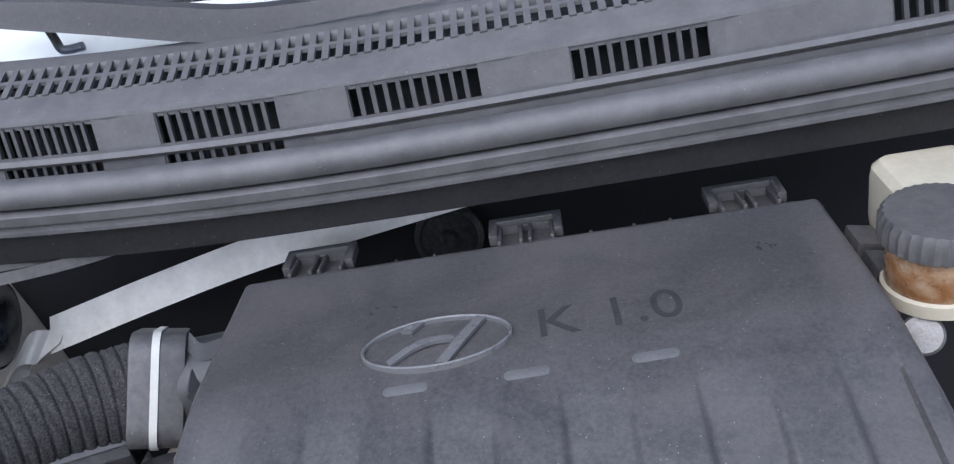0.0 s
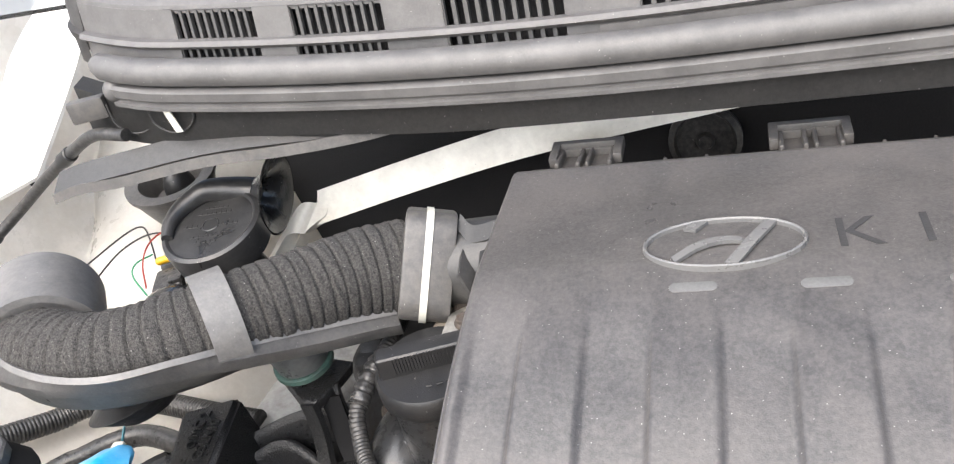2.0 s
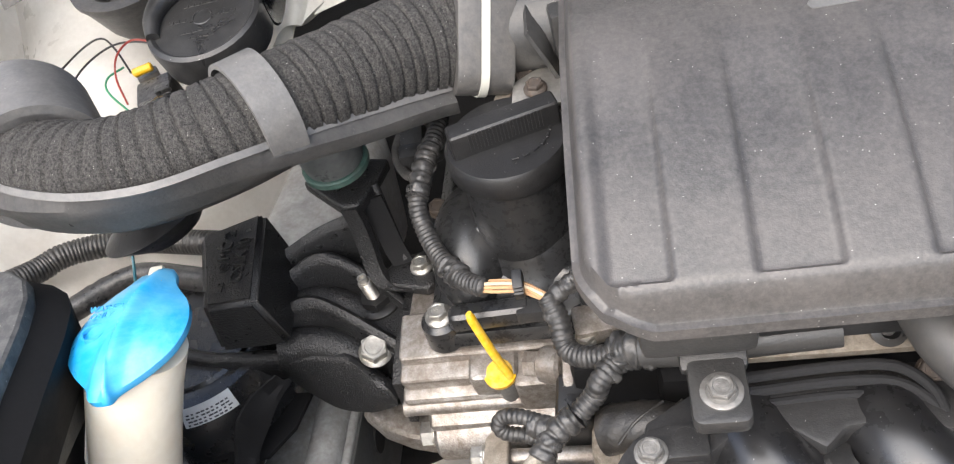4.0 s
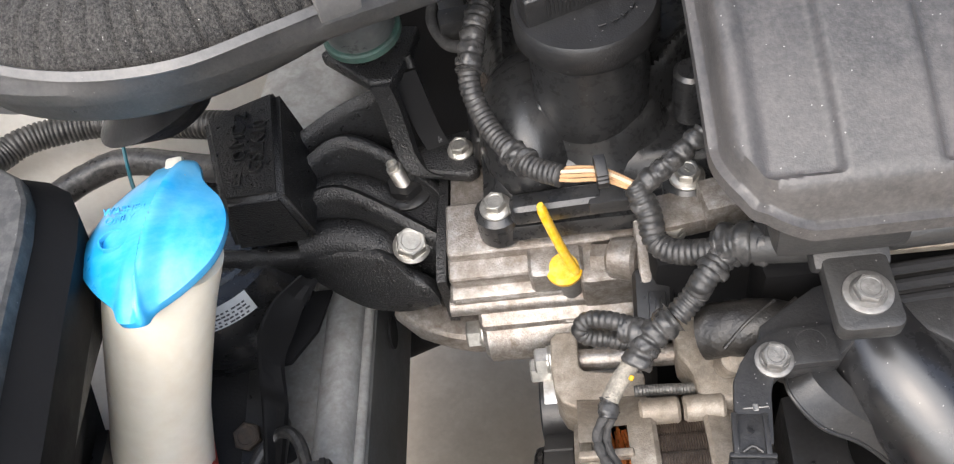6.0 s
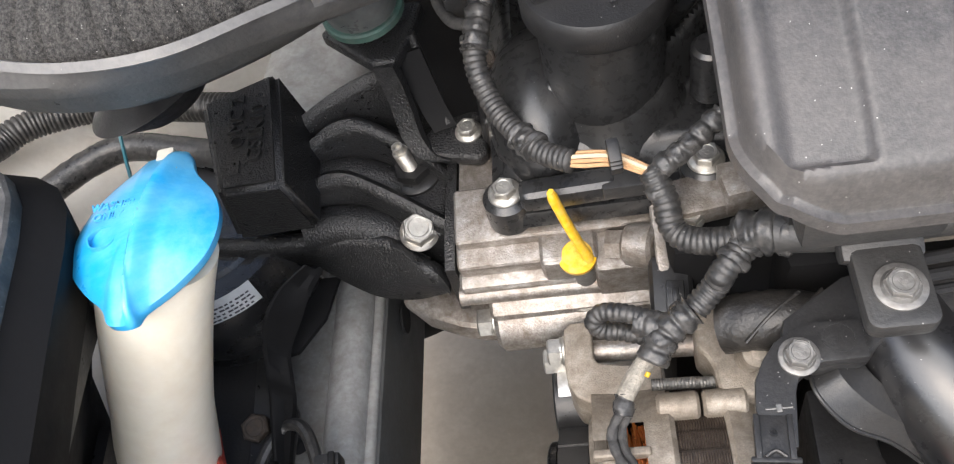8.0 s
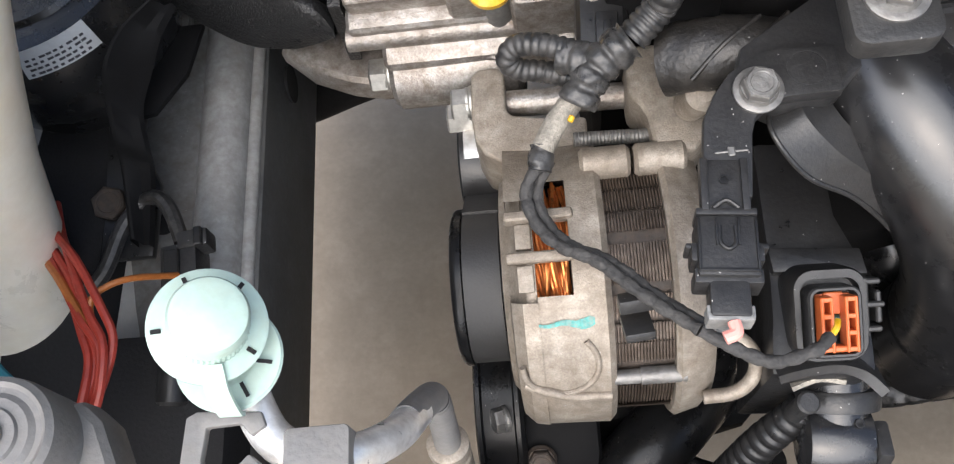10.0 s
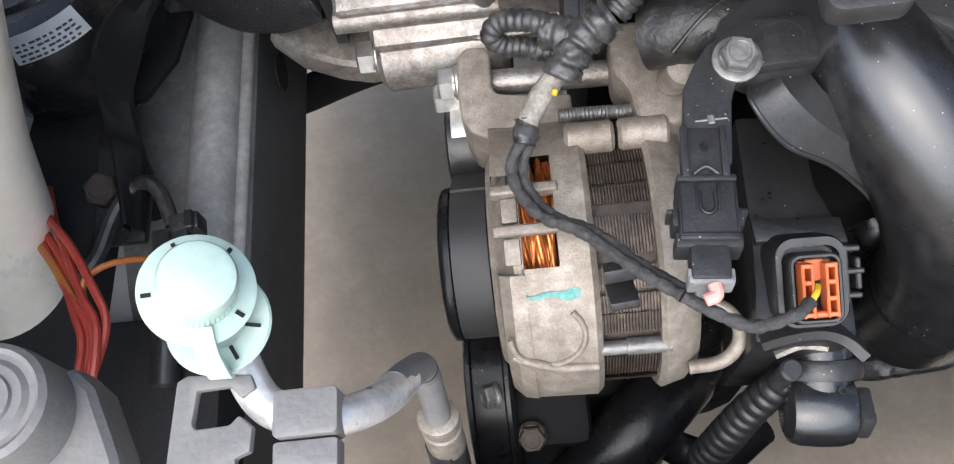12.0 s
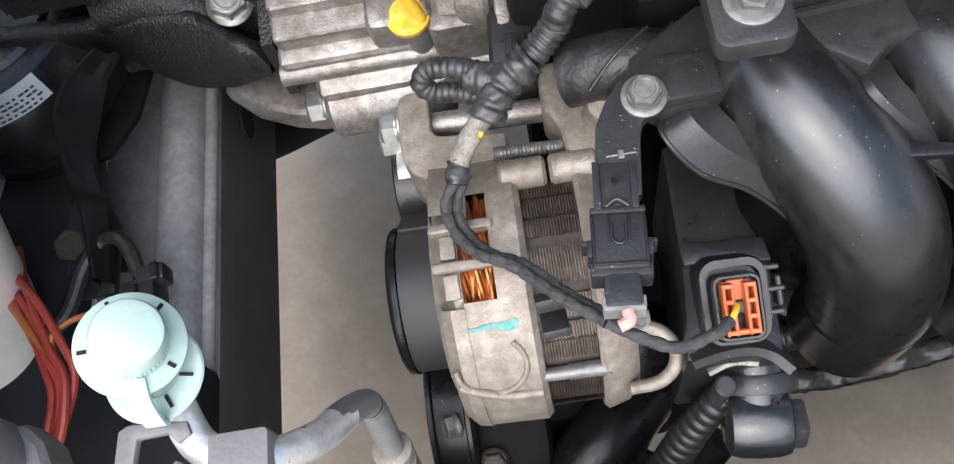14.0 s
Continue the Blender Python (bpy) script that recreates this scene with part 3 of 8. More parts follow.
# round rubber grommet on the bulkhead
bm = bmesh.new()
lathe(bm, [(0.031, 0), (0.031, 0.006), (0.026, 0.010), (0.024, 0.006), (0.008, 0.006), (0.006, 0.012), (0.0, 0.012)], (-0.02, 0.735, 0.925), (0, -1, 0.15), 36)
single("grommet", bm, RUBBER, "round black rubber grommet on the bulkhead", "grommet")

# ---- cowl ----
cowl = thing("cowl_panel", (0.0, 0.62, 1.05), "grey plastic cowl panel with slotted air vents below the windscreen", "cowl panel")
X0, X1 = -0.47, 0.75


def rise(x):
    return 0.155 * x * x if x < 0 else 0.03 * x * x


def shift(x):
    """The cowl bends back towards its left end."""
    return 0.9 * max(0.0, -x - 0.40) ** 1.5


def sweep(bm, profile, x0=X0, x1=X1, n=60, close=False):
    rows = []
    for i in range(n + 1):
        x = x0 + (x1 - x0) * i / n
        rows.append([bm.verts.new((x, y + shift(x), z + rise(x))) for y, z in profile])
    k = len(profile)
    for a, b in zip(rows, rows[1:]):
        for j in range(k if close else k - 1):
            bm.faces.new((a[j], a[(j + 1) % k], b[(j + 1) % k], b[j]))
    if close:
        bm.faces.new(rows[0])
        bm.faces.new(rows[-1])


VENTS = [(-0.378 + 0.0, -0.314), (-0.286, -0.217), (-0.174, -0.092), (-0.044, 0.043), (0.102, 0.189), (0.30, 0.387), (0.45, 0.537)]
FACE = ((0.586, 1.072), (0.597, 1.119))


def on_face(x, s, out=0.0):
    (y0, z0), (y1, z1) = FACE
    return (x, y0 + (y1 - y0) * s - out + shift(x), z0 + (z1 - z0) * s + out * 0.25 + rise(x))


bm = bmesh.new()
edges = [X0] + [e for v in VENTS for e in v] + [X1]
for a, b in zip(edges[0::2], edges[1::2]):
    n = max(1, int((b - a) / 0.02))
    for i in range(n):
        xa, xb = a + (b - a) * i / n, a + (b - a) * (i + 1) / n
        bm.faces.new([bm.verts.new(on_face(x, s)) for x, s in ((xa, 0), (xb, 0), (xb, 1), (xa, 1))])
for a, b in VENTS:
    for s0, s1 in ((0.0, 0.06), (0.94, 1.0)):
        bm.faces.new([bm.verts.new(on_face(x, s)) for x, s in ((a, s0), (b, s0), (b, s1), (a, s1))])
bmesh.ops.remove_doubles(bm, verts=bm.verts, dist=0.0004)
bmesh.ops.solidify(bm, geom=bm.faces[:], thickness=0.0025)
part("grille_face", bm, COWL, cowl)
# slats use a darker cowl plastic, with the vents' shade put into it
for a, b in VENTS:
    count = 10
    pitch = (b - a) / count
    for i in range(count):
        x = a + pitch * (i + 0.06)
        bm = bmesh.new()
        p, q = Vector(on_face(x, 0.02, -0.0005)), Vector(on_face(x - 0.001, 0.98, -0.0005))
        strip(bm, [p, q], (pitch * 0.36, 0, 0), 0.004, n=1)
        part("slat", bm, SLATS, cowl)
bm = bmesh.new()
sweep(bm, [(0.5855, 1.0925), (0.5825, 1.0955), (0.5855, 1.0985), (0.592, 1.0985), (0.592, 1.0925)], close=True)
part("rib", bm, COWL, cowl)
bm = bmesh.new()
sweep(bm, [(0.5845, 1.072), (0.5845, 1.0915), (0.590, 1.0925), (0.590, 1.072)], x0=-0.07, close=True)
part("lower_face", bm, COWL, cowl)
# shelf above the vents up to the row of holes, and the rim behind it
bm = bmesh.new()
sweep(bm, [(0.597, 1.117), (0.5985, 1.1215), (0.603, 1.1245), (0.618, 1.131), (0.621, 1.1325), (0.621, 1.128), (0.60, 1.115)], close=True)
part("shelf", bm, COWL, cowl)
bm = bmesh.new()
sweep(bm, [(0.645, 1.140), (0.647, 1.1435), (0.655, 1.1455), (0.664, 1.146), (0.664, 1.141), (0.645, 1.136)], close=True)
part("rear_rim", bm, COWL, cowl)
bm = bmesh.new()
sweep(bm, [(0.6318, 1.1350), (0.6318, 1.1378), (0.6350, 1.1390), (0.6350, 1.1360)], close=True)
x = X0 + 0.02
while x < 0.46:
    strip(bm, [(x, 0.619 + shift(x), 1.1315 + rise(x)), (x, 0.648 + shift(x), 1.1425 + rise(x))], (0.0048, 0, 0), 0.0026, n=1)
    x += 0.0098
part("hole_grid", bm, COWL, cowl, "rows of small oval drain holes")
# plain black sheet paints in the darkness behind the vents
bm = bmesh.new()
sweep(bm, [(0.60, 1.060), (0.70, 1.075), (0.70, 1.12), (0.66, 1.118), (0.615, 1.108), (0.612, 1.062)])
part("dark_void_sheet", bm, FELT_FILL, cowl)
# lower apron
bm = bmesh.new()
low = []
for i in range(61):
    x = X0 - 0.03 + (X1 - X0 + 0.03) * i / 60
    drop = -0.004 * max(0.0, min(1.0, (-x - 0.30) / 0.16)) - 0.006 * math.exp(-((x + 0.30) / 0.07) ** 2)
    z = 1.0285 + rise(x) * 0.4
    low.append([bm.verts.new((x, y + shift(x), zz)) for y, zz in
                ((0.590, 1.055 + rise(x)), (0.5745, 1.052 + rise(x)), (0.573, z + 0.002 - drop), (0.577, z - drop), (0.60, z - 0.002 - drop))])
for a, b in zip(low, low[1:]):
    for j in range(4):
        bm.faces.new((a[j], a[j + 1], b[j + 1], b[j]))
bmesh.ops.solidify(bm, geom=bm.faces[:], thickness=0.002)
part("apron", bm, FOOT, cowl, "darker grey lower apron")
# flared left wing of the apron
bm = bmesh.new()
strip(bm, [(-0.22, 0.596, 1.036), (-0.311, 0.578, 1.044), (-0.379, 0.572, 1.044), (-0.45, 0.563, 1.038), (-0.49, 0.558, 1.034), (-0.515, 0.555, 1.029)], (0.0, 0.017, 0.012), 0.003)
part("apron_flare", bm, FOOT, cowl)
bm = bmesh.new()
strip(bm, [(-0.20, 0.594, 1.038), (-0.25, 0.580, 1.034), (-0.311, 0.567, 1.034), (-0.379, 0.561, 1.034), (-0.45, 0.552, 1.028), (-0.49, 0.549, 1.026), (-0.515, 0.546, 1.021)], (0.0, 0.002, 0.008), 0.003)
part("flare_lip", bm, GREY, cowl)
for x in (-0.438, -0.398):
    bm = bmesh.new()
    tube(bm, [(x - 0.019, 0.5735 + shift(x), 1.082), (x - 0.018, 0.5725 + shift(x), 1.066), (x - 0.010, 0.572 + shift(x), 1.058), (x, 0.572 + shift(x), 1.0555), (x + 0.010, 0.572 + shift(x), 1.058), (x + 0.018, 0.5725 + shift(x), 1.066), (x + 0.019, 0.5735 + shift(x), 1.082)], 0.0008, seg=8)
    part("drain_outline", bm, FOOT, cowl)
bm = bmesh.new()
box(bm, (-0.478, 0.584, 1.078), (0.03, 0.012, 0.018), (0, 0, 20), bevel=0.003)
part("end_tab", bm, GREY, cowl)
bm = bmesh.new()
strip(bm, [(-0.401, 0.5715, 1.079), (-0.392, 0.5665, 1.058)], (0.006, 0.0, 0.0), 0.001, n=1)
single("paper_strip", bm, TIE, "small white strip stuck on the cowl apron", "sticker")

re, se = rise(X0), shift(X0)
bm = bmesh.new()
rows = []
for k in range(11):
    a = radians(9.5 * k)
    rows.append([bm.verts.new((X0 - 0.024 * math.sin(a), y + se + 0.034 * (1 - math.cos(a)), z + re + 0.010 * math.sin(a) * h)) for y, z, h in
                 ((0.5865, 1.074, 0.2), (0.5885, 1.090, 0.4), (0.5865, 1.0935, 0.6), (0.5860, 1.0975, 0.8), (0.5915, 1.0995, 0.8), (0.597, 1.119, 1.2), (0.6005, 1.124, 1.3), (0.607, 1.127, 1.3))])
for a, b in zip(rows, rows[1:]):
    for k in range(7):
        bm.faces.new((a[k], a[k + 1], b[k + 1], b[k]))
bmesh.ops.solidify(bm, geom=bm.faces[:], thickness=0.002)
part("end_turn", bm, COWL, cowl, angle=50)
seal = thing("bonnet_seal", (0.0, 0.575, 1.06), "long grey rubber bonnet seal along the cowl front", "seal")
bm = bmesh.new()
sweep(bm, [(0.5865, 1.0825), (0.580, 1.0885), (0.573, 1.0892), (0.5675, 1.0862), (0.5645, 1.0805), (0.5645, 1.0755), (0.567, 1.0715), (0.574, 1.0695), (0.585, 1.072)], x0=X0 + 0.02, close=True)
part("bulb", bm, SEAL, seal)
bm = bmesh.new()
sweep(bm, [(0.574, 1.0690), (0.5665, 1.0685), (0.564, 1.0665), (0.5645, 1.0600), (0.567, 1.0575), (0.567, 1.0560), (0.5645, 1.0550), (0.5645, 1.0522),
           (0.568, 1.0505), (0.578, 1.0505), (0.580, 1.066)], x0=X0 + 0.028, close=True)
part("lip", bm, SEAL, seal)
# rounded left ends
bm = bmesh.new()
for (y, z, r, dx) in ((0.577, 1.0775 + 0.0315, 0.0088, 0.02), (0.5745, 1.060 + 0.0305, 0.0098, 0.028)):
    t = bmesh.new()
    bmesh.ops.create_uvsphere(t, u_segments=20, v_segments=12, radius=r)
    bmesh.ops.translate(t, vec=(X0 + dx, y + shift(X0 + dx) - 0.002, z + 0.002), verts=t.verts)
    merge(bm, t)
part("end_cap", bm, SEAL, seal)

# ---- windscreen and wiper ----
screen = thing("windscreen", (0.0, 0.70, 1.14), "dark windscreen glass reflecting the sky", "windscreen", kind="structure")
bm = bmesh.new()
prism(bm, [(-0.62, 0), (0.75, 0), (0.72, 0.75), (-0.5, 0.75)], (0, 0.655, 1.140), (1, 0, 0), (0, 0.86, 0.5), 0.005)
part("pane", bm, GLASS, screen).visible_shadow = False
WIPER = [(-0.313, 0.665, 1.198), (-0.288, 0.665, 1.193), (-0.227, 0.665, 1.18), (-0.166, 0.665, 1.165), (-0.119, 0.665, 1.156), (-0.049, 0.665, 1.153), (0.02, 0.665, 1.151)]
HOOK = [(-0.274, 0.69, 1.178), (-0.27, 0.69, 1.161), (-0.267, 0.69, 1.153), (-0.251, 0.69, 1.153)]
# made-up white panel; imitates the sky's bright reflection in the glass
shade = thing("sunshade", (0.0, 0.70, 1.13), "white panel added behind the windscreen glass for its bright sky reflection", "sunshade")
bm = bmesh.new()
prism(bm, [(-0.36, 0.012), (0.65, 0.012), (0.62, 0.60), (-0.34, 0.60)], (0, 0.672, 1.128), (1, 0, 0), (0, 0.86, 0.5), 0.003, 0.001)
part("panel", bm, WHITE, shade)
wiper = thing("wiper", (-0.05, 0.66, 1.15), "black wiper arm and blade lying on the windscreen", "wiper")
bm = bmesh.new()
path = smooth_path(WIPER, 8)
rows = []
for k, p in enumerate(path):
    w = 0.006 + 0.006 * math.sin(math.pi * k / (len(path) - 1))
    rows.append([bm.verts.new(p + Vector((0, dy, dz))) for dy, dz in ((-0.006, -w * 0.5), (-0.008, -w), (0.008, -w * 0.6), (0.010, w), (-0.001, w * 0.9), (-0.005, -w * 0.15))])
for a, b in zip(rows, rows[1:]):
    for k in range(6):
        bm.faces.new((a[k], a[(k + 1) % 6], b[(k + 1) % 6], b[k]))
bm.faces.new(rows[0])
bm.faces.new(rows[-1])
part("arm", bm, FOOT, wiper)
bm = bmesh.new()
tube(bm, HOOK, 0.0035, seg=10)
part("hook", bm, BLACK, wiper)
bm = bmesh.new()
strip(bm, [(-0.42, 0.700, 1.206), (-0.30, 0.694, 1.192), (-0.20, 0.692, 1.180), (-0.08, 0.690, 1.170)], (0, 0.006, 0.006), 0.004)
part("blade", bm, BLACK, wiper)

# raised bonnet, unseen behind the cowl; added with a dark pad to darken reflections
bonnet = thing("bonnet", (0.0, 0.80, 1.25), "white car bonnet propped open out of view, with an added dark pad", "bonnet", kind="structure")
bm = bmesh.new()
prism(bm, rounded(0.68, 0.48, 0.10, cx=0.05, cy=0.48), (0, 0.80, 1.26), (1, 0, 0), (0, 0.40, 0.92), 0.02, 0.004)
part("panel", bm, WHITE, bonnet)
bm = bmesh.new()
prism(bm, rounded(0.56, 0.38, 0.08, cx=0.05, cy=0.47), (0, 0.80 + 0.0, 1.26), (1, 0, 0), (0, 0.40, 0.92), 0.03, 0.004)
part("dark_reflection_pad", bm, FELT_FILL, bonnet, "black pad added to darken reflections")

# ---- air filter housing ----
filt = thing("air_filter_housing", (0.053, 0.44, 0.90), "dusty grey-black plastic air filter housing on the engine", "air filter")


def lid_height(x, y):
    z = 1.0
    if y < 0.45:
        t = (0.45 - y) / 0.155
        z -= 0.045 * (0.32 * t + 0.68 * t * t)
    # pans between the ribs
    u = ((x + 0.0740) / 0.0695) % 1.0
    d = min(u, 0.56 - u) * 0.0695 if u < 0.56 else -1.0
    if d > 0 and x < 0.235:
        depth = step(d / 0.0045) * step((0.430 - y) / 0.06) * step((y - 0.2985) / 0.004)
        depth *= step((x + 0.1385) / 0.007)
        z -= 0.0040 * depth
    ex = min(x + 0.1445, 0.2495 - x)
    ey = min(y - 0.295, 0.583 - y)
    e = min(ex, ey)
    if e < 0.006:
        z -= 0.006 - math.sqrt(max(0.0, 0.006 ** 2 - (0.006 - max(e, 0)) ** 2))
    if y > 0.566:
        z -= 0.006 * step((y - 0.566) / 0.01)
    return z


bm = bmesh.new()
moulded(bm, 0.0525, 0.4390, 0.197, 0.1440, 0.028, lid_height, 260, 210, [(0.0015, 0.005), (0.0022, 0.011), (0.0028, 0.012), (0.0062, 0.0125), (0.0066, 0.0185), (0.003, 0.020)])
lid = part("lid", bm, LID, filt, "dusty ribbed lid with a pale bloom", angle=50)
bm = bmesh.new()
moulded(bm, 0.0525, 0.45, 0.188, 0.135, 0.03, lambda x, y: 0.955, 8, 8, [(0, 0.02), (-0.006, 0.075)])
part("body", bm, BLACK, filt, "black lower housing")
# front rim below the lid
bm = bmesh.new()
box(bm, (-0.098, 0.318, 0.908), (0.055, 0.03, 0.024), bevel=0.006)
part("front_rim", bm, FOOT, filt)
# rear edge with three latches and small webs
for x in (-0.121, 0.029, 0.181):
    bm = bmesh.new()
    prism(bm, [(0, 0), (0.052, 0), (0.052, -0.026), (0.046, -0.026), (0.046, -0.006), (0.006, -0.006), (0.006, -0.026), (0, -0.026)],
          (x, 0.612, 0.990), (1, 0, 0), (0, 1, 0), 0.008, 0.001)
    latch = part("latch", bm, GREY, filt)
    for dx, w in ((0.0075, 0.003), (0.0225, 0.003), (0.029, 0.0025), (0.0445, 0.003)):
        bm = bmesh.new()
        box(bm, (x + dx, 0.592, 0.9895), (w, 0.034, 0.013), (-8, 0, 0), bevel=0.0008, seg=1)
        part("latch_web", bm, GREY, latch)
    bm = bmesh.new()
    box(bm, (x + 0.0255, 0.590, 0.9878), (0.038, 0.034, 0.005), (-8, 0, 0), bevel=0.001, seg=1)
    part("latch_floor", bm, GREY, latch)
    bm = bmesh.new()
    box(bm, (x + 0.0255, 0.606, 0.9900), (0.036, 0.004, 0.008), (-8, 0, 0), bevel=0.001, seg=1)
    part("latch_lip", bm, GREY, latch)
for x in (-0.04, -0.012, 0.10, 0.13, 0.155):
    bm = bmesh.new()
    box(bm, (x, 0.5885, 0.984), (0.0025, 0.009, 0.008), bevel=0.0006, seg=1)
    part("web", bm, GREY, filt)
# pale bars at the top of the ribs
for x in (-0.016, 0.051, 0.120):
    bm = bmesh.new()
    prism(bm, rounded(0.0128, 0.0036, 0.0034), (x, 0.4295, lid_height(x, 0.4295) - 0.0016), (1, 0.03, 0), (0, 1, 0.17), 0.0022, 0.0012)
    part("rib_tip", bm, PALEBAR, filt, "pale raised bar")
# oval badge: a plain ring with slanted strokes
bm = bmesh.new()
RX, RY = 0.0435, 0.0232
ring = []
for k in range(64):
    a = 2 * math.pi * k / 64
    ring.append([bm.verts.new((math.cos(a) * (RX + d), 0.4645 + math.sin(a) * (RY + d) + 0.06 * math.cos(a) * RX * 0.5, z))
                 for d, z in ((-0.0015, 0.9990), (-0.0010, 1.0022), (0.0, 1.0030), (0.0010, 1.0024), (0.0015, 0.9990))])
for k in range(64):
    a, b = ring[k], ring[(k + 1) % 64]
    for j in range(4):
        bm.faces.new((a[j], a[j + 1], b[j + 1], b[j]))
part("badge_ring", bm, BADGE, lid, "oval moulded badge ring")
for pts, w in (([(-0.027, 0.4485, 1.0005), (-0.014, 0.4605, 1.0012), (-0.002, 0.4655, 1.0012), (0.010, 0.4645, 1.001), (0.0125, 0.4580, 1.0005)], (0.0024, -0.0050, 0)),
               ([(0.004, 0.4430, 1.0005), (0.016, 0.4650, 1.0012), (0.027, 0.4845, 1.0005)], (0.0070, -0.001, 0)),
               ([(-0.012, 0.4865, 1.0005), (-0.019, 0.4775, 1.0008)], (0.007, -0.002, 0))):
    bm = bmesh.new()
    strip(bm, [Vector(q) + Vector((0, 0, 0.0008)) for q in pts], w, 0.0022)
    part("badge_stroke", bm, BADGE, lid)
lettering("embossed_text", "K 1.0", 0.040, basis((0.100, 0.470, 0.9998), (1, 0.03, 0), (0, 1, 0)), EMBOSS, lid, 0.0005, "embossed engine name")
# side clips by the right edge
for y in (0.548, 0.515):
    bm = bmesh.new()
    box(bm, (0.268, y, 0.955), (0.022, 0.026, 0.05), (0, 12, 0), bevel=0.003)
    part("side_clip", bm, GREY, filt)
# inlet stub and clip by the left edge
bm = bmesh.new()
rod(bm, (-0.19, 0.528, 0.951), (-0.125, 0.528, 0.955), 0.031, seg=36)
part("inlet_stub", bm, FOOT, filt)
bm = bmesh.new()
strip(bm, [(-0.176, 0.527, 0.986), (-0.166, 0.519, 0.981), (-0.15, 0.518, 0.984), (-0.135, 0.520, 0.988)], (0, 0.012, 0.006), 0.003)
strip(bm, [(-0.172, 0.500, 0.972), (-0.163, 0.492, 0.958), (-0.158, 0.497, 0.94)], (0.0, 0.018, 0.008), 0.003)
box(bm, (-0.147, 0.500, 0.962), (0.022, 0.018, 0.030), (0, 0, 10), bevel=0.003)
part("inlet_clip", bm, FOOT, filt)
# mounting foot at the front
foot = bmesh.new()
prism(foot, rounded(0.0135, 0.0185, 0.005, cx=0, cy=0), (-0.0915, 0.2905, 0.880), (1, 0, 0), (0, 1, 0.05), 0.010, 0.002)
box(foot, (-0.092, 0.314, 0.888), (0.032, 0.022, 0.012), (25, 0, 0), bevel=0.003)
part("mounting_foot", foot, FOOT, filt)
hex_bolt(filt, (-0.0905, 0.2875, 0.8905), (0, -0.1, 1), 0.0058, 1.3, 0.006, DULL, washer=0.0100)

# ---- intake duct with felt wrap ----
duct = thing("intake_duct", (-0.33, 0.44, 0.92), "felt-wrapped corrugated intake hose in a grey plastic cradle", "air duct")
DUCT = [(-0.222, 0.524, 0.954), (-0.255, 0.500, 0.963), (-0.300, 0.456, 0.974), (-0.345, 0.418, 0.979), (-0.395, 0.4005, 0.979), (-0.440, 0.408, 0.979),
        (-0.470, 0.430, 0.977), (-0.490, 0.467, 0.972)]
bm = bmesh.new()
tube(bm, DUCT, lambda s: 0.0345 - 0.0040 * step(s / 0.09), seg=72, n=20, step=0.0011, shape=ridged(0.0092, 0.075, 0.20), wobble=0.04)
part("felt_hose", bm, FLEECE, duct, "dark grey felt over corrugations", angle=180)
bm = bmesh.new()
CX = Vector((1, 0.25, -0.34)).normalized()
CE = Vector((0.012, 0.04, 0.064)).normalized()
CU = CE.cross(CX).normalized()
CC = Vector((-0.2085, 0.529, 0.9525))
prism(bm, rounded(0.0385, 0.0385, 0.016, 6), CC + CX * 0.018, CE, CU, 0.036, 0.003)
part("collar", bm, GREY, duct, "square grey plastic collar")
bm = bmesh.new()
out = rounded(0.0396, 0.0396, 0.017, 8)
inn = rounded(0.0380, 0.0380, 0.016, 8)
rows = [[bm.verts.new(CC + CX * x + CE * p[0] + CU * p[1]) for p in ol] for x, ol in ((-0.0035, inn), (-0.0035, out), (0.0015, out), (0.0015, inn))]
for r0, r1 in zip(rows, rows[1:]):
    for k in range(len(r0)):
        bm.faces.new((r0[k], r0[(k + 1) % len(r0)], r1[(k + 1) % len(r0)], r1[k]))
part("cable_tie", bm, TIE, duct, "white nylon cable tie")
# cradle: front rim, sling and strap
RIM = [(-0.224, 0.491, 0.940), (-0.262, 0.458, 0.955), (-0.300, 0.417, 0.974), (-0.325, 0.390, 0.985), (-0.360, 0.3695, 0.990), (-0.400, 0.3685, 0.991),
       (-0.440, 0.380, 0.991), (-0.475, 0.402, 0.988), (-0.505, 0.436, 0.983)]
bm = bmesh.new()
strip(bm, [Vector(p) + Vector((0, -0.001, 0.0)) for p in RIM], (0.0, 0.0030, 0.0030), 0.005, n=10)
part("cradle_rim", bm, CRADLE, duct)
bm = bmesh.new()
sling = smooth_path(RIM, 10)
axis = smooth_path([Vector(p) for p in DUCT], 10)
rows = []
for i, p in enumerate(sling):
    c = min(axis, key=lambda v: (v - p).length)
    q = p - c
    side = Vector((q.x, q.y, 0)).normalized()
    lift = p.z - c.z
    rows.append([bm.verts.new(p + side * 0.0015)] + [bm.verts.new(c + side * a + Vector((0, 0, b))) for a, b in
                 ((0.0350, lift - 0.007), (0.0335, lift - 0.015), (0.0310, lift - 0.018), (0.026, -0.020), (0.016, -0.030), (0.0, -0.034))])
for a, b in zip(rows, rows[1:]):
    for j in range(6):
        bm.faces.new((a[j], a[j + 1], b[j + 1], b[j]))
bmesh.ops.solidify(bm, geom=bm.faces[:], thickness=0.0025)
part("cradle", bm, CRADLE, duct, "grey plastic cradle")
bm = bmesh.new()
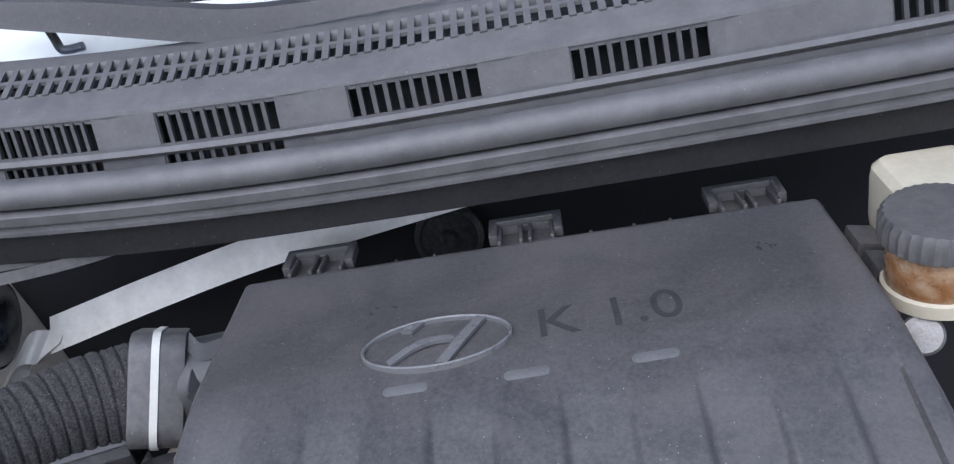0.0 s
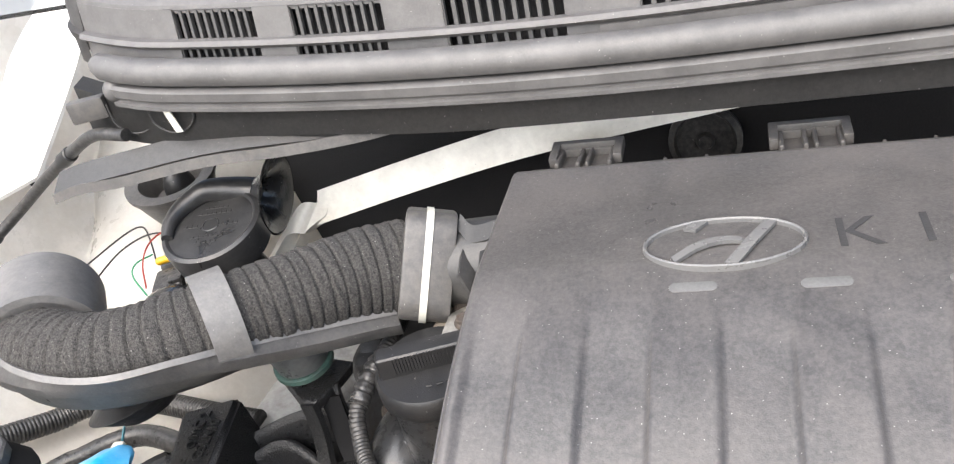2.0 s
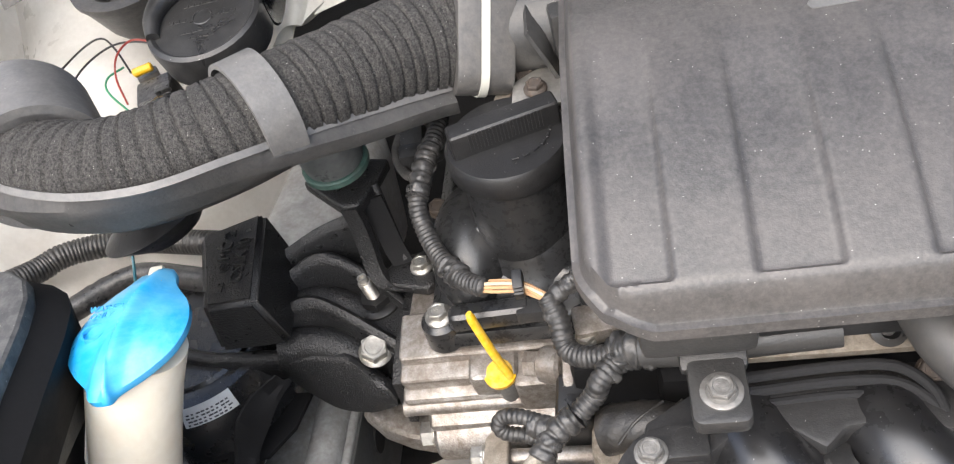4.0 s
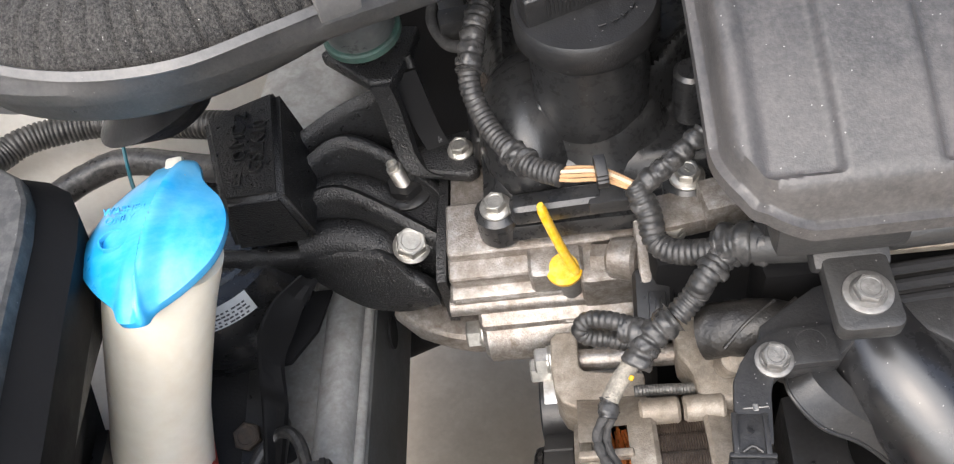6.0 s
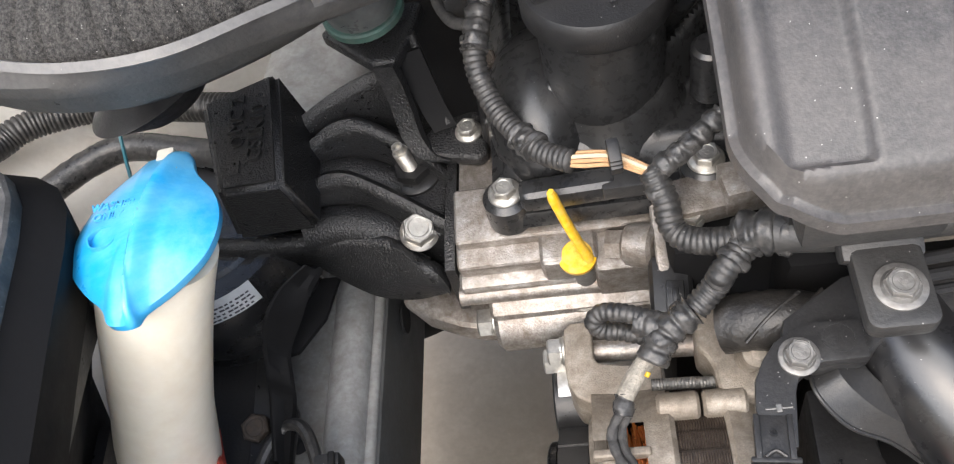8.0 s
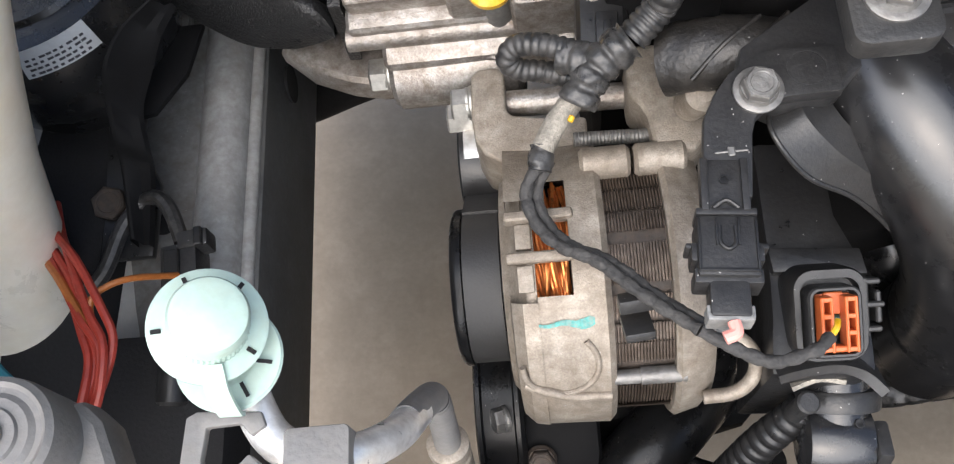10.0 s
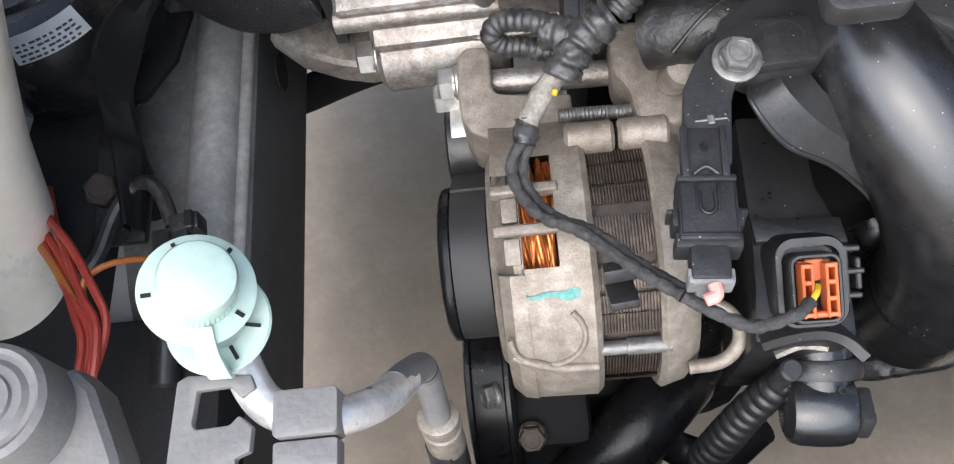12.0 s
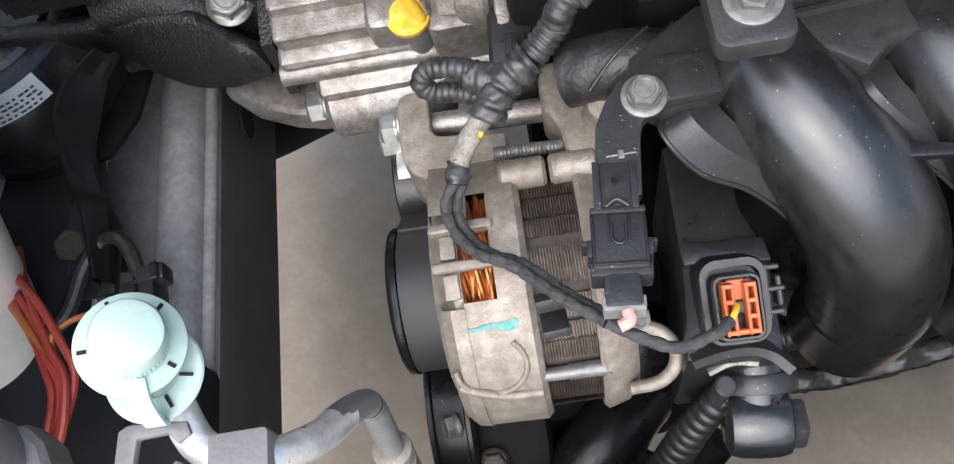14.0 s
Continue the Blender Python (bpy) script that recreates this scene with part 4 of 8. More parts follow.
c, d = Vector((-0.322, 0.437, 0.977)), Vector((-0.045, -0.040, 0.005)).normalized()
sx = Vector((0, 0, 1)).cross(d).normalized()
ux = d.cross(sx)
pts = [c + (sx * math.cos(radians(a)) + ux * math.sin(radians(a))) * 0.0345 for a in range(-25, 221, 10)]
strip(bm, pts, d * 0.022, 0.003, n=3)
part("strap", bm, CRADLE, duct, "grey plastic strap over the hose")
bm = bmesh.new()
lathe(bm, [(0.036, 0), (0.0415, 0.0), (0.042, 0.01), (0.041, 0.06), (0.037, 0.06), (0.036, 0)], (-0.452, 0.416, 0.977), (-0.55, 0.80, 0.06), 48)
part("end_sleeve", bm, CRADLE, duct, "grey plastic end sleeve")
bm = bmesh.new()
lathe(bm, [(0.0, 0.0), (0.010, 0.001), (0.018, 0.006), (0.026, 0.016), (0.038, 0.022), (0.041, 0.024), (0.038, 0.026), (0.02, 0.040), (0.0, 0.045)][::-1], (-0.424, 0.441, 0.937), (0.26, -0.10, -1), 48, squash=0.85)
part("drain_dish", bm, BLACK, duct, "black rubber dish under the cradle")
bm = bmesh.new()
lathe(bm, [(0.020, 0), (0.0215, 0.012), (0.0225, 0.016), (0.024, 0.05)], (-0.3195, 0.500, 0.884), (0, -0.1, 1), 32)
funnel = part("drain_funnel", bm, SMOKE, duct, "smoky translucent funnel")
bm = bmesh.new()
lathe(bm, [(0.0225, 0), (0.0238, 0.001), (0.0238, 0.005), (0.0225, 0.006)], (-0.3195, 0.500, 0.884), (0, -0.1, 1), 32)
part("band", bm, GREENBAND, funnel, "green rubber band")

# ---- horns ----
horn = thing("horn", (-0.415, 0.585, 0.92), "black plastic snail horn on the inner wing", "horn")
HC = Vector((-0.390, 0.552, 0.985))
HM = basis(HC, (1, 0.10, 0.0), (0.0, 0.97, 0.24))
HN = HM.to_3x3() @ Vector((0, 0, 1))
bm = bmesh.new()
lathe(bm, [(0.034, -0.030), (0.040, -0.026), (0.0415, -0.006), (0.0405, -0.0015), (0.0375, 0.0), (0.0360, -0.0006), (0.0350, -0.002), (0.0, -0.002)], HC, HN, 64)
part("drum", bm, HORN, horn)
bm = bmesh.new()
coil = [HM @ Vector((0.0355 * math.cos(radians(a)), 0.0355 * math.sin(radians(a)), 0.000 + 0.00004 * (200 - a))) for a in (200, 175, 150, 125, 105)]
tube(bm, coil + [Vector((-0.380, 0.592, 0.990)), Vector((-0.366, 0.594, 0.987))], lambda s: 0.0045 + 0.085 * min(s, 0.08), seg=24)
part("spiral", bm, HORN, horn)
bm = bmesh.new()
lathe(bm, [(0.011, -0.022), (0.0125, -0.014), (0.018, -0.005), (0.029, 0.001), (0.0335, 0.003), (0.0345, 0.004), (0.0325, 0.0045), (0.0245, 0.001), (0.015, -0.006), (0.009, -0.014), (0.0, -0.016)], (-0.3545, 0.5950, 0.9835), (1, 0.05, -0.14), 48)
part("bell", bm, GLOSS, horn)
bm = bmesh.new()
lathe(bm, [(0.007, 0.0), (0.0075, 0.0006), (0.0065, 0.0010), (0.0060, 0.0)], HM @ Vector((0, 0, -0.0022)), HN, 24)
for row, n in ((0.013, 7), (0.019, 5), (-0.012, 7), (-0.018, 5)):
    for k in range(n):
        box(bm, (0, 0, 0), (0.0030, 0.0024, 0.0004), bevel=0.0001, seg=1, m=HM @ pose((k - (n - 1) / 2) * 0.0042, row, -0.0018))
for k in (-5, -4, -3, 3, 4, 5):
    box(bm, (0, 0, 0), (0.0030, 0.0030, 0.0004), bevel=0.0001, seg=1, m=HM @ pose(k * 0.0044, 0.0, -0.0018))
part("raised_print", bm, HORN, horn)
bm = bmesh.new()
tube(bm, [HM @ Vector((0, 0, -0.02)), (-0.385, 0.575, 0.93), (-0.395, 0.61, 0.88)], 0.012, seg=14)
part("stem", bm, BLACK, horn)
cup = thing("second_horn", (-0.50, 0.66, 0.90), "black horn with an open trumpet mouth behind the first", "horn")
bm = bmesh.new()
lathe(bm, [(0.020, -0.05), (0.030, -0.035), (0.040, -0.008), (0.0435, -0.002), (0.0435, 0.002), (0.031, 0.001), (0.028, -0.006), (0.024, -0.022), (0.0, -0.026)], (-0.498, 0.662, 0.972), (0.05, -0.16, 1), 48)
part("mouth", bm, GREY, cup)
bm = bmesh.new()
lathe(bm, [(0.016, -0.024), (0.015, -0.008), (0.011, 0.004), (0.006, 0.008), (0.0, 0.009)], (-0.492, 0.662, 0.972), (0.1, -0.16, 1), 28)
part("plug", bm, BLACK, cup)
# crimped wires behind the duct
loom = thing("horn_wiring", (-0.42, 0.52, 0.93), "thin loose horn wires with a yellow crimp", "wiring")
for pts, mat, nm in (([(-0.552, 0.575, 0.936), (-0.530, 0.610, 0.944), (-0.512, 0.615, 0.948), (-0.494, 0.598, 0.946), (-0.476, 0.574, 0.938)], BLACK, "black_wire"),
                     ([(-0.526, 0.554, 0.936), (-0.516, 0.582, 0.944), (-0.498, 0.600, 0.948), (-0.478, 0.604, 0.946), (-0.455, 0.600, 0.940)], BLACK, "black_wire"),
                     ([(-0.472, 0.545, 0.930), (-0.484, 0.566, 0.940), (-0.489, 0.588, 0.946), (-0.482, 0.604, 0.948), (-0.466, 0.604, 0.944)], REDW, "red_wire"),
                     ([(-0.470, 0.540, 0.926), (-0.486, 0.552, 0.938), (-0.492, 0.568, 0.940), (-0.486, 0.584, 0.938)], GREENW, "green_wire")):
    bm = bmesh.new()
    tube(bm, pts, 0.0008, seg=6)
    part(nm, bm, mat, loom)
bm = bmesh.new()
rod(bm, (-0.470, 0.567, 0.941), (-0.456, 0.572, 0.942), 0.0034, seg=12, bevel=0.001)
part("crimp", bm, YELLOW, loom, "yellow crimp connector")
bm = bmesh.new()
box(bm, (-0.450, 0.553, 0.924), (0.028, 0.026, 0.026), (8, -6, 16), bevel=0.004, seg=3)
box(bm, (-0.440, 0.546, 0.938), (0.012, 0.008, 0.004), (8, -6, 16), bevel=0.001)
part("connector", bm, TAPE, loom)
bm = bmesh.new()
box(bm, (-0.466, 0.577, 0.930), (0.016, 0.012, 0.010), (0, 0, 30), bevel=0.002)
part("terminal", bm, DULL, loom, "small steel terminal")
bm = bmesh.new()
lathe(bm, [(0.0, 0.016), (0.010, 0.015), (0.019, 0.011), (0.0245, 0.004), (0.026, 0.0), (0.0285, -0.001), (0.0285, -0.006), (0.026, -0.008), (0.024, -0.03)][::-1], (-0.432, 0.516, 0.928), (0.0, -0.1, 1), 40)
part("boot", bm, GLOSS, loom, "glossy black rubber boot")

wingcable = thing("bonnet_cable", (-0.6, 0.62, 0.95), "black sheathed cable across the white inner wing", "cable")
bm = bmesh.new()
tube(bm, [(-0.445, 0.572, 1.058), (-0.485, 0.582, 1.056), (-0.530, 0.592, 1.035), (-0.575, 0.600, 1.010), (-0.615, 0.600, 0.985), (-0.645, 0.585, 0.965), (-0.665, 0.56, 0.95)], 0.0052, seg=14)
part("sheath", bm, RUBBER, wingcable)
for p in ((-0.530, 0.592, 1.035), (-0.648, 0.584, 0.964)):
    bm = bmesh.new()
    rod(bm, Vector(p) + Vector((0.008, -0.002, 0.004)), Vector(p) - Vector((0.008, -0.002, 0.004)), 0.0068, seg=14, bevel=0.001)
    part("ferrule", bm, BLACK, wingcable)
bm = bmesh.new()
strip(bm, [(-0.78, 0.30, 1.00), (-0.765, 0.55, 1.03), (-0.745, 0.80, 1.07)], (0.035, 0.0, 0.012), 0.004)
part("wing_flange", bm, WHITE, body, "white wing top flange")
bm = bmesh.new()
strip(bm, [(-0.66, 0.62, 0.985), (-0.64, 0.70, 1.05), (-0.62, 0.74, 1.10), (-0.60, 0.80, 1.14)], (0.10, 0.02, 0.03), 0.004)
part("hinge_pillar", bm, WHITE, body, "white hinge pillar")
# black strip laid on the panel for the dark of its gap
bm = bmesh.new()
strip(bm, [(-0.675, 0.63, 0.992), (-0.650, 0.645, 1.0), (-0.63, 0.64, 0.99)], (0, 0.004, 0.006), 0.003)
part("panel_gap", bm, FELT_FILL, body)

# ---- engine ----
engine = thing("engine", (-0.1, 0.42, 0.50), "four-stroke petrol engine with black cam cover and bare alloy timing case", "engine")
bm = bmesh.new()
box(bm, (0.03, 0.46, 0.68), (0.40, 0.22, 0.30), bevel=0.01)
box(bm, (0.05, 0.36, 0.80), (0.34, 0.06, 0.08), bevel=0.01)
# added black block fills the dark gap below the manifold
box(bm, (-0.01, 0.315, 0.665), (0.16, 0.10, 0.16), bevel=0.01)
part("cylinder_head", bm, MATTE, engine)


def cover_height(x, y):
    z = 0.826 + 0.020 * step((y - 0.396) / 0.020) * step((x + 0.262) / 0.022)
    crest = (y - 0.424) - max(0.0, x + 0.168) * 1.3
    z += 0.028 * step(crest / 0.020 + 0.5) * step((x + 0.232) / 0.060)
    z += 0.008 * step((0.012 - abs(crest - 0.006)) / 0.012) * step((x + 0.215) / 0.03)
    z += 0.010 * step((-0.232 - x) / 0.01) * step((y - 0.43) / 0.02)
    return z


bm = bmesh.new()
moulded(bm, -0.175, 0.475, 0.082, 0.086, 0.012, cover_height, 60, 60, [(0.001, 0.002), (0.002, 0.010)])
part("cam_cover", bm, SATIN, engine, "satin black cam cover", angle=60)
bm = bmesh.new()
lathe(bm, [(0.033, -0.02), (0.032, 0.02), (0.0315, 0.068)], (-0.190, 0.448, 0.852), (0, 0, 1), 48)
part("filler_neck", bm, SATIN, engine)
bm = bmesh.new()
lathe(bm, [(0.064, -0.022), (0.056, -0.016), (0.048, -0.008), (0.041, 0.004), (0.037, 0.014), (0.0345, 0.022), (0.0320, 0.024)], (-0.188, 0.452, 0.842), (0, 0, 1), 56)
part("neck_saddle", bm, SATIN, engine)
bm = bmesh.new()
t = bmesh.new()
bmesh.ops.create_uvsphere(t, u_segments=40, v_segments=24, radius=1.0)
bmesh.ops.scale(t, vec=(0.030, 0.052, 0.036), verts=t.verts)
bmesh.ops.translate(t, vec=(-0.228, 0.452, 0.838), verts=t.verts)
merge(bm, t)
part("cover_shoulder", bm, SATIN, engine, angle=80)
bm = bmesh.new()
tube(bm, [(-0.217, 0.402, 0.830), (-0.219, 0.416, 0.846), (-0.221, 0.430, 0.860), (-0.216, 0.440, 0.872), (-0.204, 0.444, 0.882)], 0.004, seg=14)
part("cover_ridge", bm, SATIN, engine)
for p in ((-0.250, 0.398, 0.834), (-0.147, 0.389, 0.853)):
    bm = bmesh.new()
    rod(bm, (p[0], p[1], p[2] - 0.024), p, 0.0128, seg=28, bevel=0.003)
    part("bolt_boss", bm, SATIN, engine)
    hex_bolt(engine, p, (0, -0.05, 1), 0.0058, 1.6, 0.0075)
bm = bmesh.new()
box(bm, (-0.216, 0.3925, 0.838), (0.052, 0.014, 0.016), (0, 0, 2), bevel=0.006, seg=3)
part("cover_bar", bm, SATIN, engine)
bm = bmesh.new()
box(bm, (-0.186, 0.3905, 0.840), (0.026, 0.012, 0.010), bevel=0.002)
part("harness_rest", bm, DUSTY, engine)
bm = bmesh.new()
rod(bm, (-0.138, 0.435, 0.85), (-0.138, 0.435, 0.885), 0.010, seg=24, bevel=0.002)
part("bolt_boss", bm, SATIN, engine)
cap = thing("oil_filler_cap", (-0.190, 0.448, 0.918), "black plastic oil filler cap with a grip bar", "oil cap")
bm = bmesh.new()
lathe(bm, [(0.030, -0.006), (0.0355, -0.006), (0.0375, -0.003), (0.0375, 0.009), (0.0355, 0.012), (0.033, 0.012), (0.0, 0.0125)], (-0.190, 0.448, 0.918), (0, -0.04, 1), 64)
part("disc", bm, CAPPLASTIC, cap)
bm = bmesh.new()
box(bm, (-0.190, 0.448, 0.937), (0.066, 0.014, 0.018), (2, 0, 19), bevel=0.003, seg=3)
grip = part("grip_bar", bm, CAPPLASTIC, cap)
bm = bmesh.new()
for k in range(22):
    q = Vector((-0.190, 0.448, 0.9385)) + Vector((0.94, 0.33, 0)) * (-0.022 + k * 0.0021) + Vector((0.33, -0.94, 0)) * 0.0072
    box(bm, q, (0.0008, 0.0012, 0.012), (2, 0, 19), bevel=0, seg=1)
tagged(part("knurling", bm, CAPPLASTIC, grip), kind="stuff")
bm = bmesh.new()
for k in range(6):
    a = radians(-75 + 15 * k)
    q = Vector((-0.190 + 0.026 * math.cos(a), 0.448 + 0.024 * math.sin(a), 0.9312))
    box(bm, q, (0.0015, 0.004, 0.0008), (0, 0, math.degrees(a)), bevel=0.0002, seg=1)
part("raised_print", bm, CAPPLASTIC, cap)
# alloy timing case, stepped towards the front
bm = bmesh.new()
box(bm, (-0.222, 0.427, 0.7725), (0.122, 0.07, 0.065), bevel=0.006)
box(bm, (-0.222, 0.447, 0.70), (0.115, 0.04, 0.12), bevel=0.01)
case = part("timing_case", bm, ALU, engine, "bare cast alloy timing case")
for c, s, rot, bv in (((-0.228, 0.4035, 0.806), (0.110, 0.034, 0.014), (10, 0, 0), 0.003), ((-0.258, 0.3865, 0.792), (0.052, 0.018, 0.018), (14, 0, 0), 0.003),
                      ((-0.221, 0.3825, 0.789), (0.032, 0.022, 0.036), (8, 0, 0), 0.005), ((-0.247, 0.3795, 0.778), (0.078, 0.014, 0.016), (20, 0, 0), 0.005),
                      ((-0.190, 0.380, 0.778), (0.036, 0.026, 0.050), (6, 0, 0), 0.004), ((-0.224, 0.3775, 0.762), (0.096, 0.028, 0.022), (28, 0, 0), 0.006),
                      ((-0.1725, 0.378, 0.782), (0.007, 0.050, 0.070), (18, 0, 0), 0.002), ((-0.200, 0.376, 0.757), (0.050, 0.030, 0.02), (0, 0, 0), 0.006)):
    bm = bmesh.new()
    box(bm, c, s, rot, bevel=bv, seg=3)
    part("case_ledge", bm, ALU, case)
bm = bmesh.new()
strip(bm, [(-0.262, 0.3945, 0.810), (-0.225, 0.3955, 0.8125), (-0.182, 0.3965, 0.812)], (0, 0.004, 0.004), 0.004)
part("case_rib", bm, ALU, case)
bm = bmesh.new()
rod(bm, (-0.287, 0.3745, 0.7725), (-0.205, 0.3735, 0.7735), 0.0058, seg=20)
part("case_rib", bm, ALU, case)
bm = bmesh.new()
rod(bm, (-0.270, 0.3705, 0.744), (-0.205, 0.3705, 0.748), 0.0175, 0.0185, seg=32, bevel=0.003)
part("bolt_tube", bm, ALU, case)
hex_bolt(engine, (-0.271, 0.3705, 0.746), (-1, 0, 0), 0.0078, 1.15, 0.011)
bm = bmesh.new()
prism(bm, [(-0.336, 0.402), (-0.318, 0.386), (-0.296, 0.376), (-0.280, 0.372), (-0.262, 0.372), (-0.262, 0.402), (-0.300, 0.408)], (0, 0, 0.716), (1, 0, 0), (0, 1, 0.0), 0.020, 0.006, 3)
part("case_foot", bm, ALU, case)
bm = bmesh.new()
rod(bm, (-0.200, 0.379, 0.803), (-0.190, 0.377, 0.804), 0.0085, seg=6)
rod(bm, (-0.190, 0.377, 0.804), (-0.174, 0.371, 0.808), 0.0115, 0.0125, seg=24, bevel=0.002)
part("temperature_sender", bm, ALU, engine)
bm = bmesh.new()
box(bm, (-0.150, 0.372, 0.845), (0.028, 0.022, 0.012), (0, 0, 8), bevel=0.002)
box(bm, (-0.128, 0.372, 0.852), (0.03, 0.02, 0.018), (0, 0, 8), bevel=0.002)
part("alloy_lug", bm, ALU, engine)
hex_bolt(engine, (-0.158, 0.362, 0.842), (0, 0, 1), 0.005, 1.3, 0.006)
bm = bmesh.new()
box(bm, (-0.170, 0.350, 0.790), (0.022, 0.034, 0.040), (10, 0, -4), bevel=0.005, seg=3)
box(bm, (-0.169, 0.338, 0.810), (0.009, 0.016, 0.010), (10, 0, -4), bevel=0.001)
box(bm, (-0.169, 0.336, 0.8155), (0.003, 0.008, 0.003), (10, 0, -4), bevel=0.0006)
part("cam_sensor", bm, BLACK, engine, "black sensor with a locking tab")

bm = bmesh.new()
tube(bm, [(-0.262, 0.545, 0.85), (-0.264, 0.525, 0.862), (-0.262, 0.508, 0.868)], 0.0085, seg=16)
part("water_stub", bm, DULL, engine)
for p in ((-0.258, 0.492, 0.838), (-0.247, 0.478, 0.846)):
    hex_bolt(engine, p, (0.1, -0.3, 1), 0.0058, 1.2, 0.008, RUST, mark="")
bm = bmesh.new()
box(bm, (-0.257, 0.478, 0.818), (0.020, 0.050, 0.026), (0, 8, 6), bevel=0.005, seg=3)
part("coil_block", bm, BLACK, engine)
stay = thing("housing_stay", (-0.17, 0.48, 0.90), "bare pale metal stay bolted on behind the oil filler cap", "bracket")
bm = bmesh.new()
prism(bm, [(-0.186, 0.468), (-0.150, 0.464), (-0.148, 0.508), (-0.162, 0.509), (-0.178, 0.497), (-0.186, 0.490)], (0, 0, 0.9330), (1, 0, 0), (0, 1, 0), 0.003, 0.0008)
part("plate", bm, STEEL, stay)
bm = bmesh.new()
prism(bm, [(-0.197, 0.468), (-0.150, 0.466), (-0.150, 0.505), (-0.184, 0.500)], (0, 0, 0.9235), (1, 0, 0), (0, 1, 0), 0.006, 0.001)
part("lower_plate", bm, RUST, stay, "dark rusty lower plate")
bm = bmesh.new()
box(bm, (-0.158, 0.488, 0.890), (0.020, 0.020, 0.080), bevel=0.003)
part("leg", bm, BLACK, stay)
hex_bolt(stay, (-0.1715, 0.479, 0.9372), (0, -0.1, 1), 0.0048, 1.5, 0.006, RUST, mark="")

sparkplug = thing("sensor_plug", (-0.268, 0.515, 0.88), "black sensor plug with bare tan wires behind the cover", "connector")
bm = bmesh.new()
box(bm, (-0.266, 0.516, 0.884), (0.016, 0.030, 0.020), (12, 0, 6), bevel=0.002)
box(bm, (-0.264, 0.500, 0.880), (0.019, 0.012, 0.022), (12, 0, 6), bevel=0.002)
part("shell", bm, DUSTY, sparkplug)
for k in range(3):
    bm = bmesh.new()
    tube(bm, [(-0.270 + 0.003 * k, 0.528, 0.888), (-0.272 + 0.004 * k, 0.538, 0.896), (-0.268 + 0.002 * k, 0.548, 0.894), (-0.262, 0.552, 0.886)], 0.0011, seg=7)
    part("wire", bm, (TANW, CREAMW, ORW)[k], sparkplug)
bm = bmesh.new()
tube(bm, [(-0.276, 0.530, 0.884), (-0.279, 0.508, 0.880), (-0.270, 0.488, 0.878), (-0.256, 0.476, 0.884)], 0.0036, seg=12)
part("cable", bm, CLOTH, sparkplug)

dip = thing("dipstick", (-0.214, 0.374, 0.79), "yellow plastic oil dipstick handle", "dipstick")
bm = bmesh.new()
tube(bm, [(-0.2238, 0.3758, 0.860), (-0.2215, 0.3748, 0.848), (-0.2155, 0.3725, 0.822), (-0.2105, 0.3705, 0.806), (-0.2095, 0.3700, 0.801)], lambda s: 0.0022 + 0.0010 * min(1.0, s / 0.004, 1.0), seg=16, squash=0.75)
part("handle", bm, YELLOW, dip)
bm = bmesh.new()
lathe(bm, [(0.0095, 0), (0.0105, 0.002), (0.0105, 0.005), (0.008, 0.007), (0, 0.007)], (-0.2165, 0.3745, 0.799), (0, -0.2, 1), 28)
part("plug", bm, YELLOW, dip)
bm = bmesh.new()
rod(bm, (-0.214, 0.377, 0.74), (-0.214, 0.376, 0.793), 0.007, seg=16)
part("tube", bm, DULL, dip)

# bracket with bolt beside the housing
brk = thing("alloy_bracket", (-0.18, 0.498, 0.92), "dull alloy bracket with a flanged bolt", "bracket")
bm = bmesh.new()
prism(bm, [(-0.022, -0.014), (0.016, -0.016), (0.026, 0.0), (0.030, 0.018), (0.012, 0.016), (-0.014, 0.014)], (-0.180, 0.499, 0.924), (1, 0.1, 0.1), (0, 1, 0.1), 0.005, 0.0012)
strip(bm, [(-0.156, 0.505, 0.928), (-0.151, 0.508, 0.946), (-0.150, 0.510, 0.961)], (0.0, 0.018, 0), 0.004)
part("plate", bm, ALT, brk)
hex_bolt(brk, (-0.179, 0.501, 0.929), (0, -0.25, 1), 0.0058, 1.6, 0.007, RUST)
bm = bmesh.new()
box(bm, (-0.184, 0.488, 0.915), (0.05, 0.022, 0.010), (0, 0, 6), bevel=0.002)
part("base", bm, RUST, brk)

# ---- engine mount ----
mount = thing("engine_mount", (-0.37, 0.44, 0.70), "black painted cast engine mount bolted to the timing case", "engine mount")
FRONT = [(-0.47, 0.425, 0.792), (-0.435, 0.416, 0.79), (-0.405, 0.415, 0.789), (-0.377, 0.414, 0.788), (-0.35, 0.411, 0.788), (-0.336, 0.408, 0.788), (-0.326, 0.404, 0.787), (-0.312, 0.394, 0.78), (-0.301, 0.389, 0.774), (-0.295, 0.382, 0.768)]
FOOTLINE = [(-0.47, 0.43, 0.775), (-0.444, 0.416, 0.77), (-0.414, 0.415, 0.766), (-0.397, 0.417, 0.76), (-0.387, 0.416, 0.757), (-0.367, 0.405, 0.748), (-0.347, 0.396, 0.742), (-0.324, 0.392, 0.742), (-0.309, 0.389, 0.75), (-0.296, 0.384, 0.762)]
bm = bmesh.new()
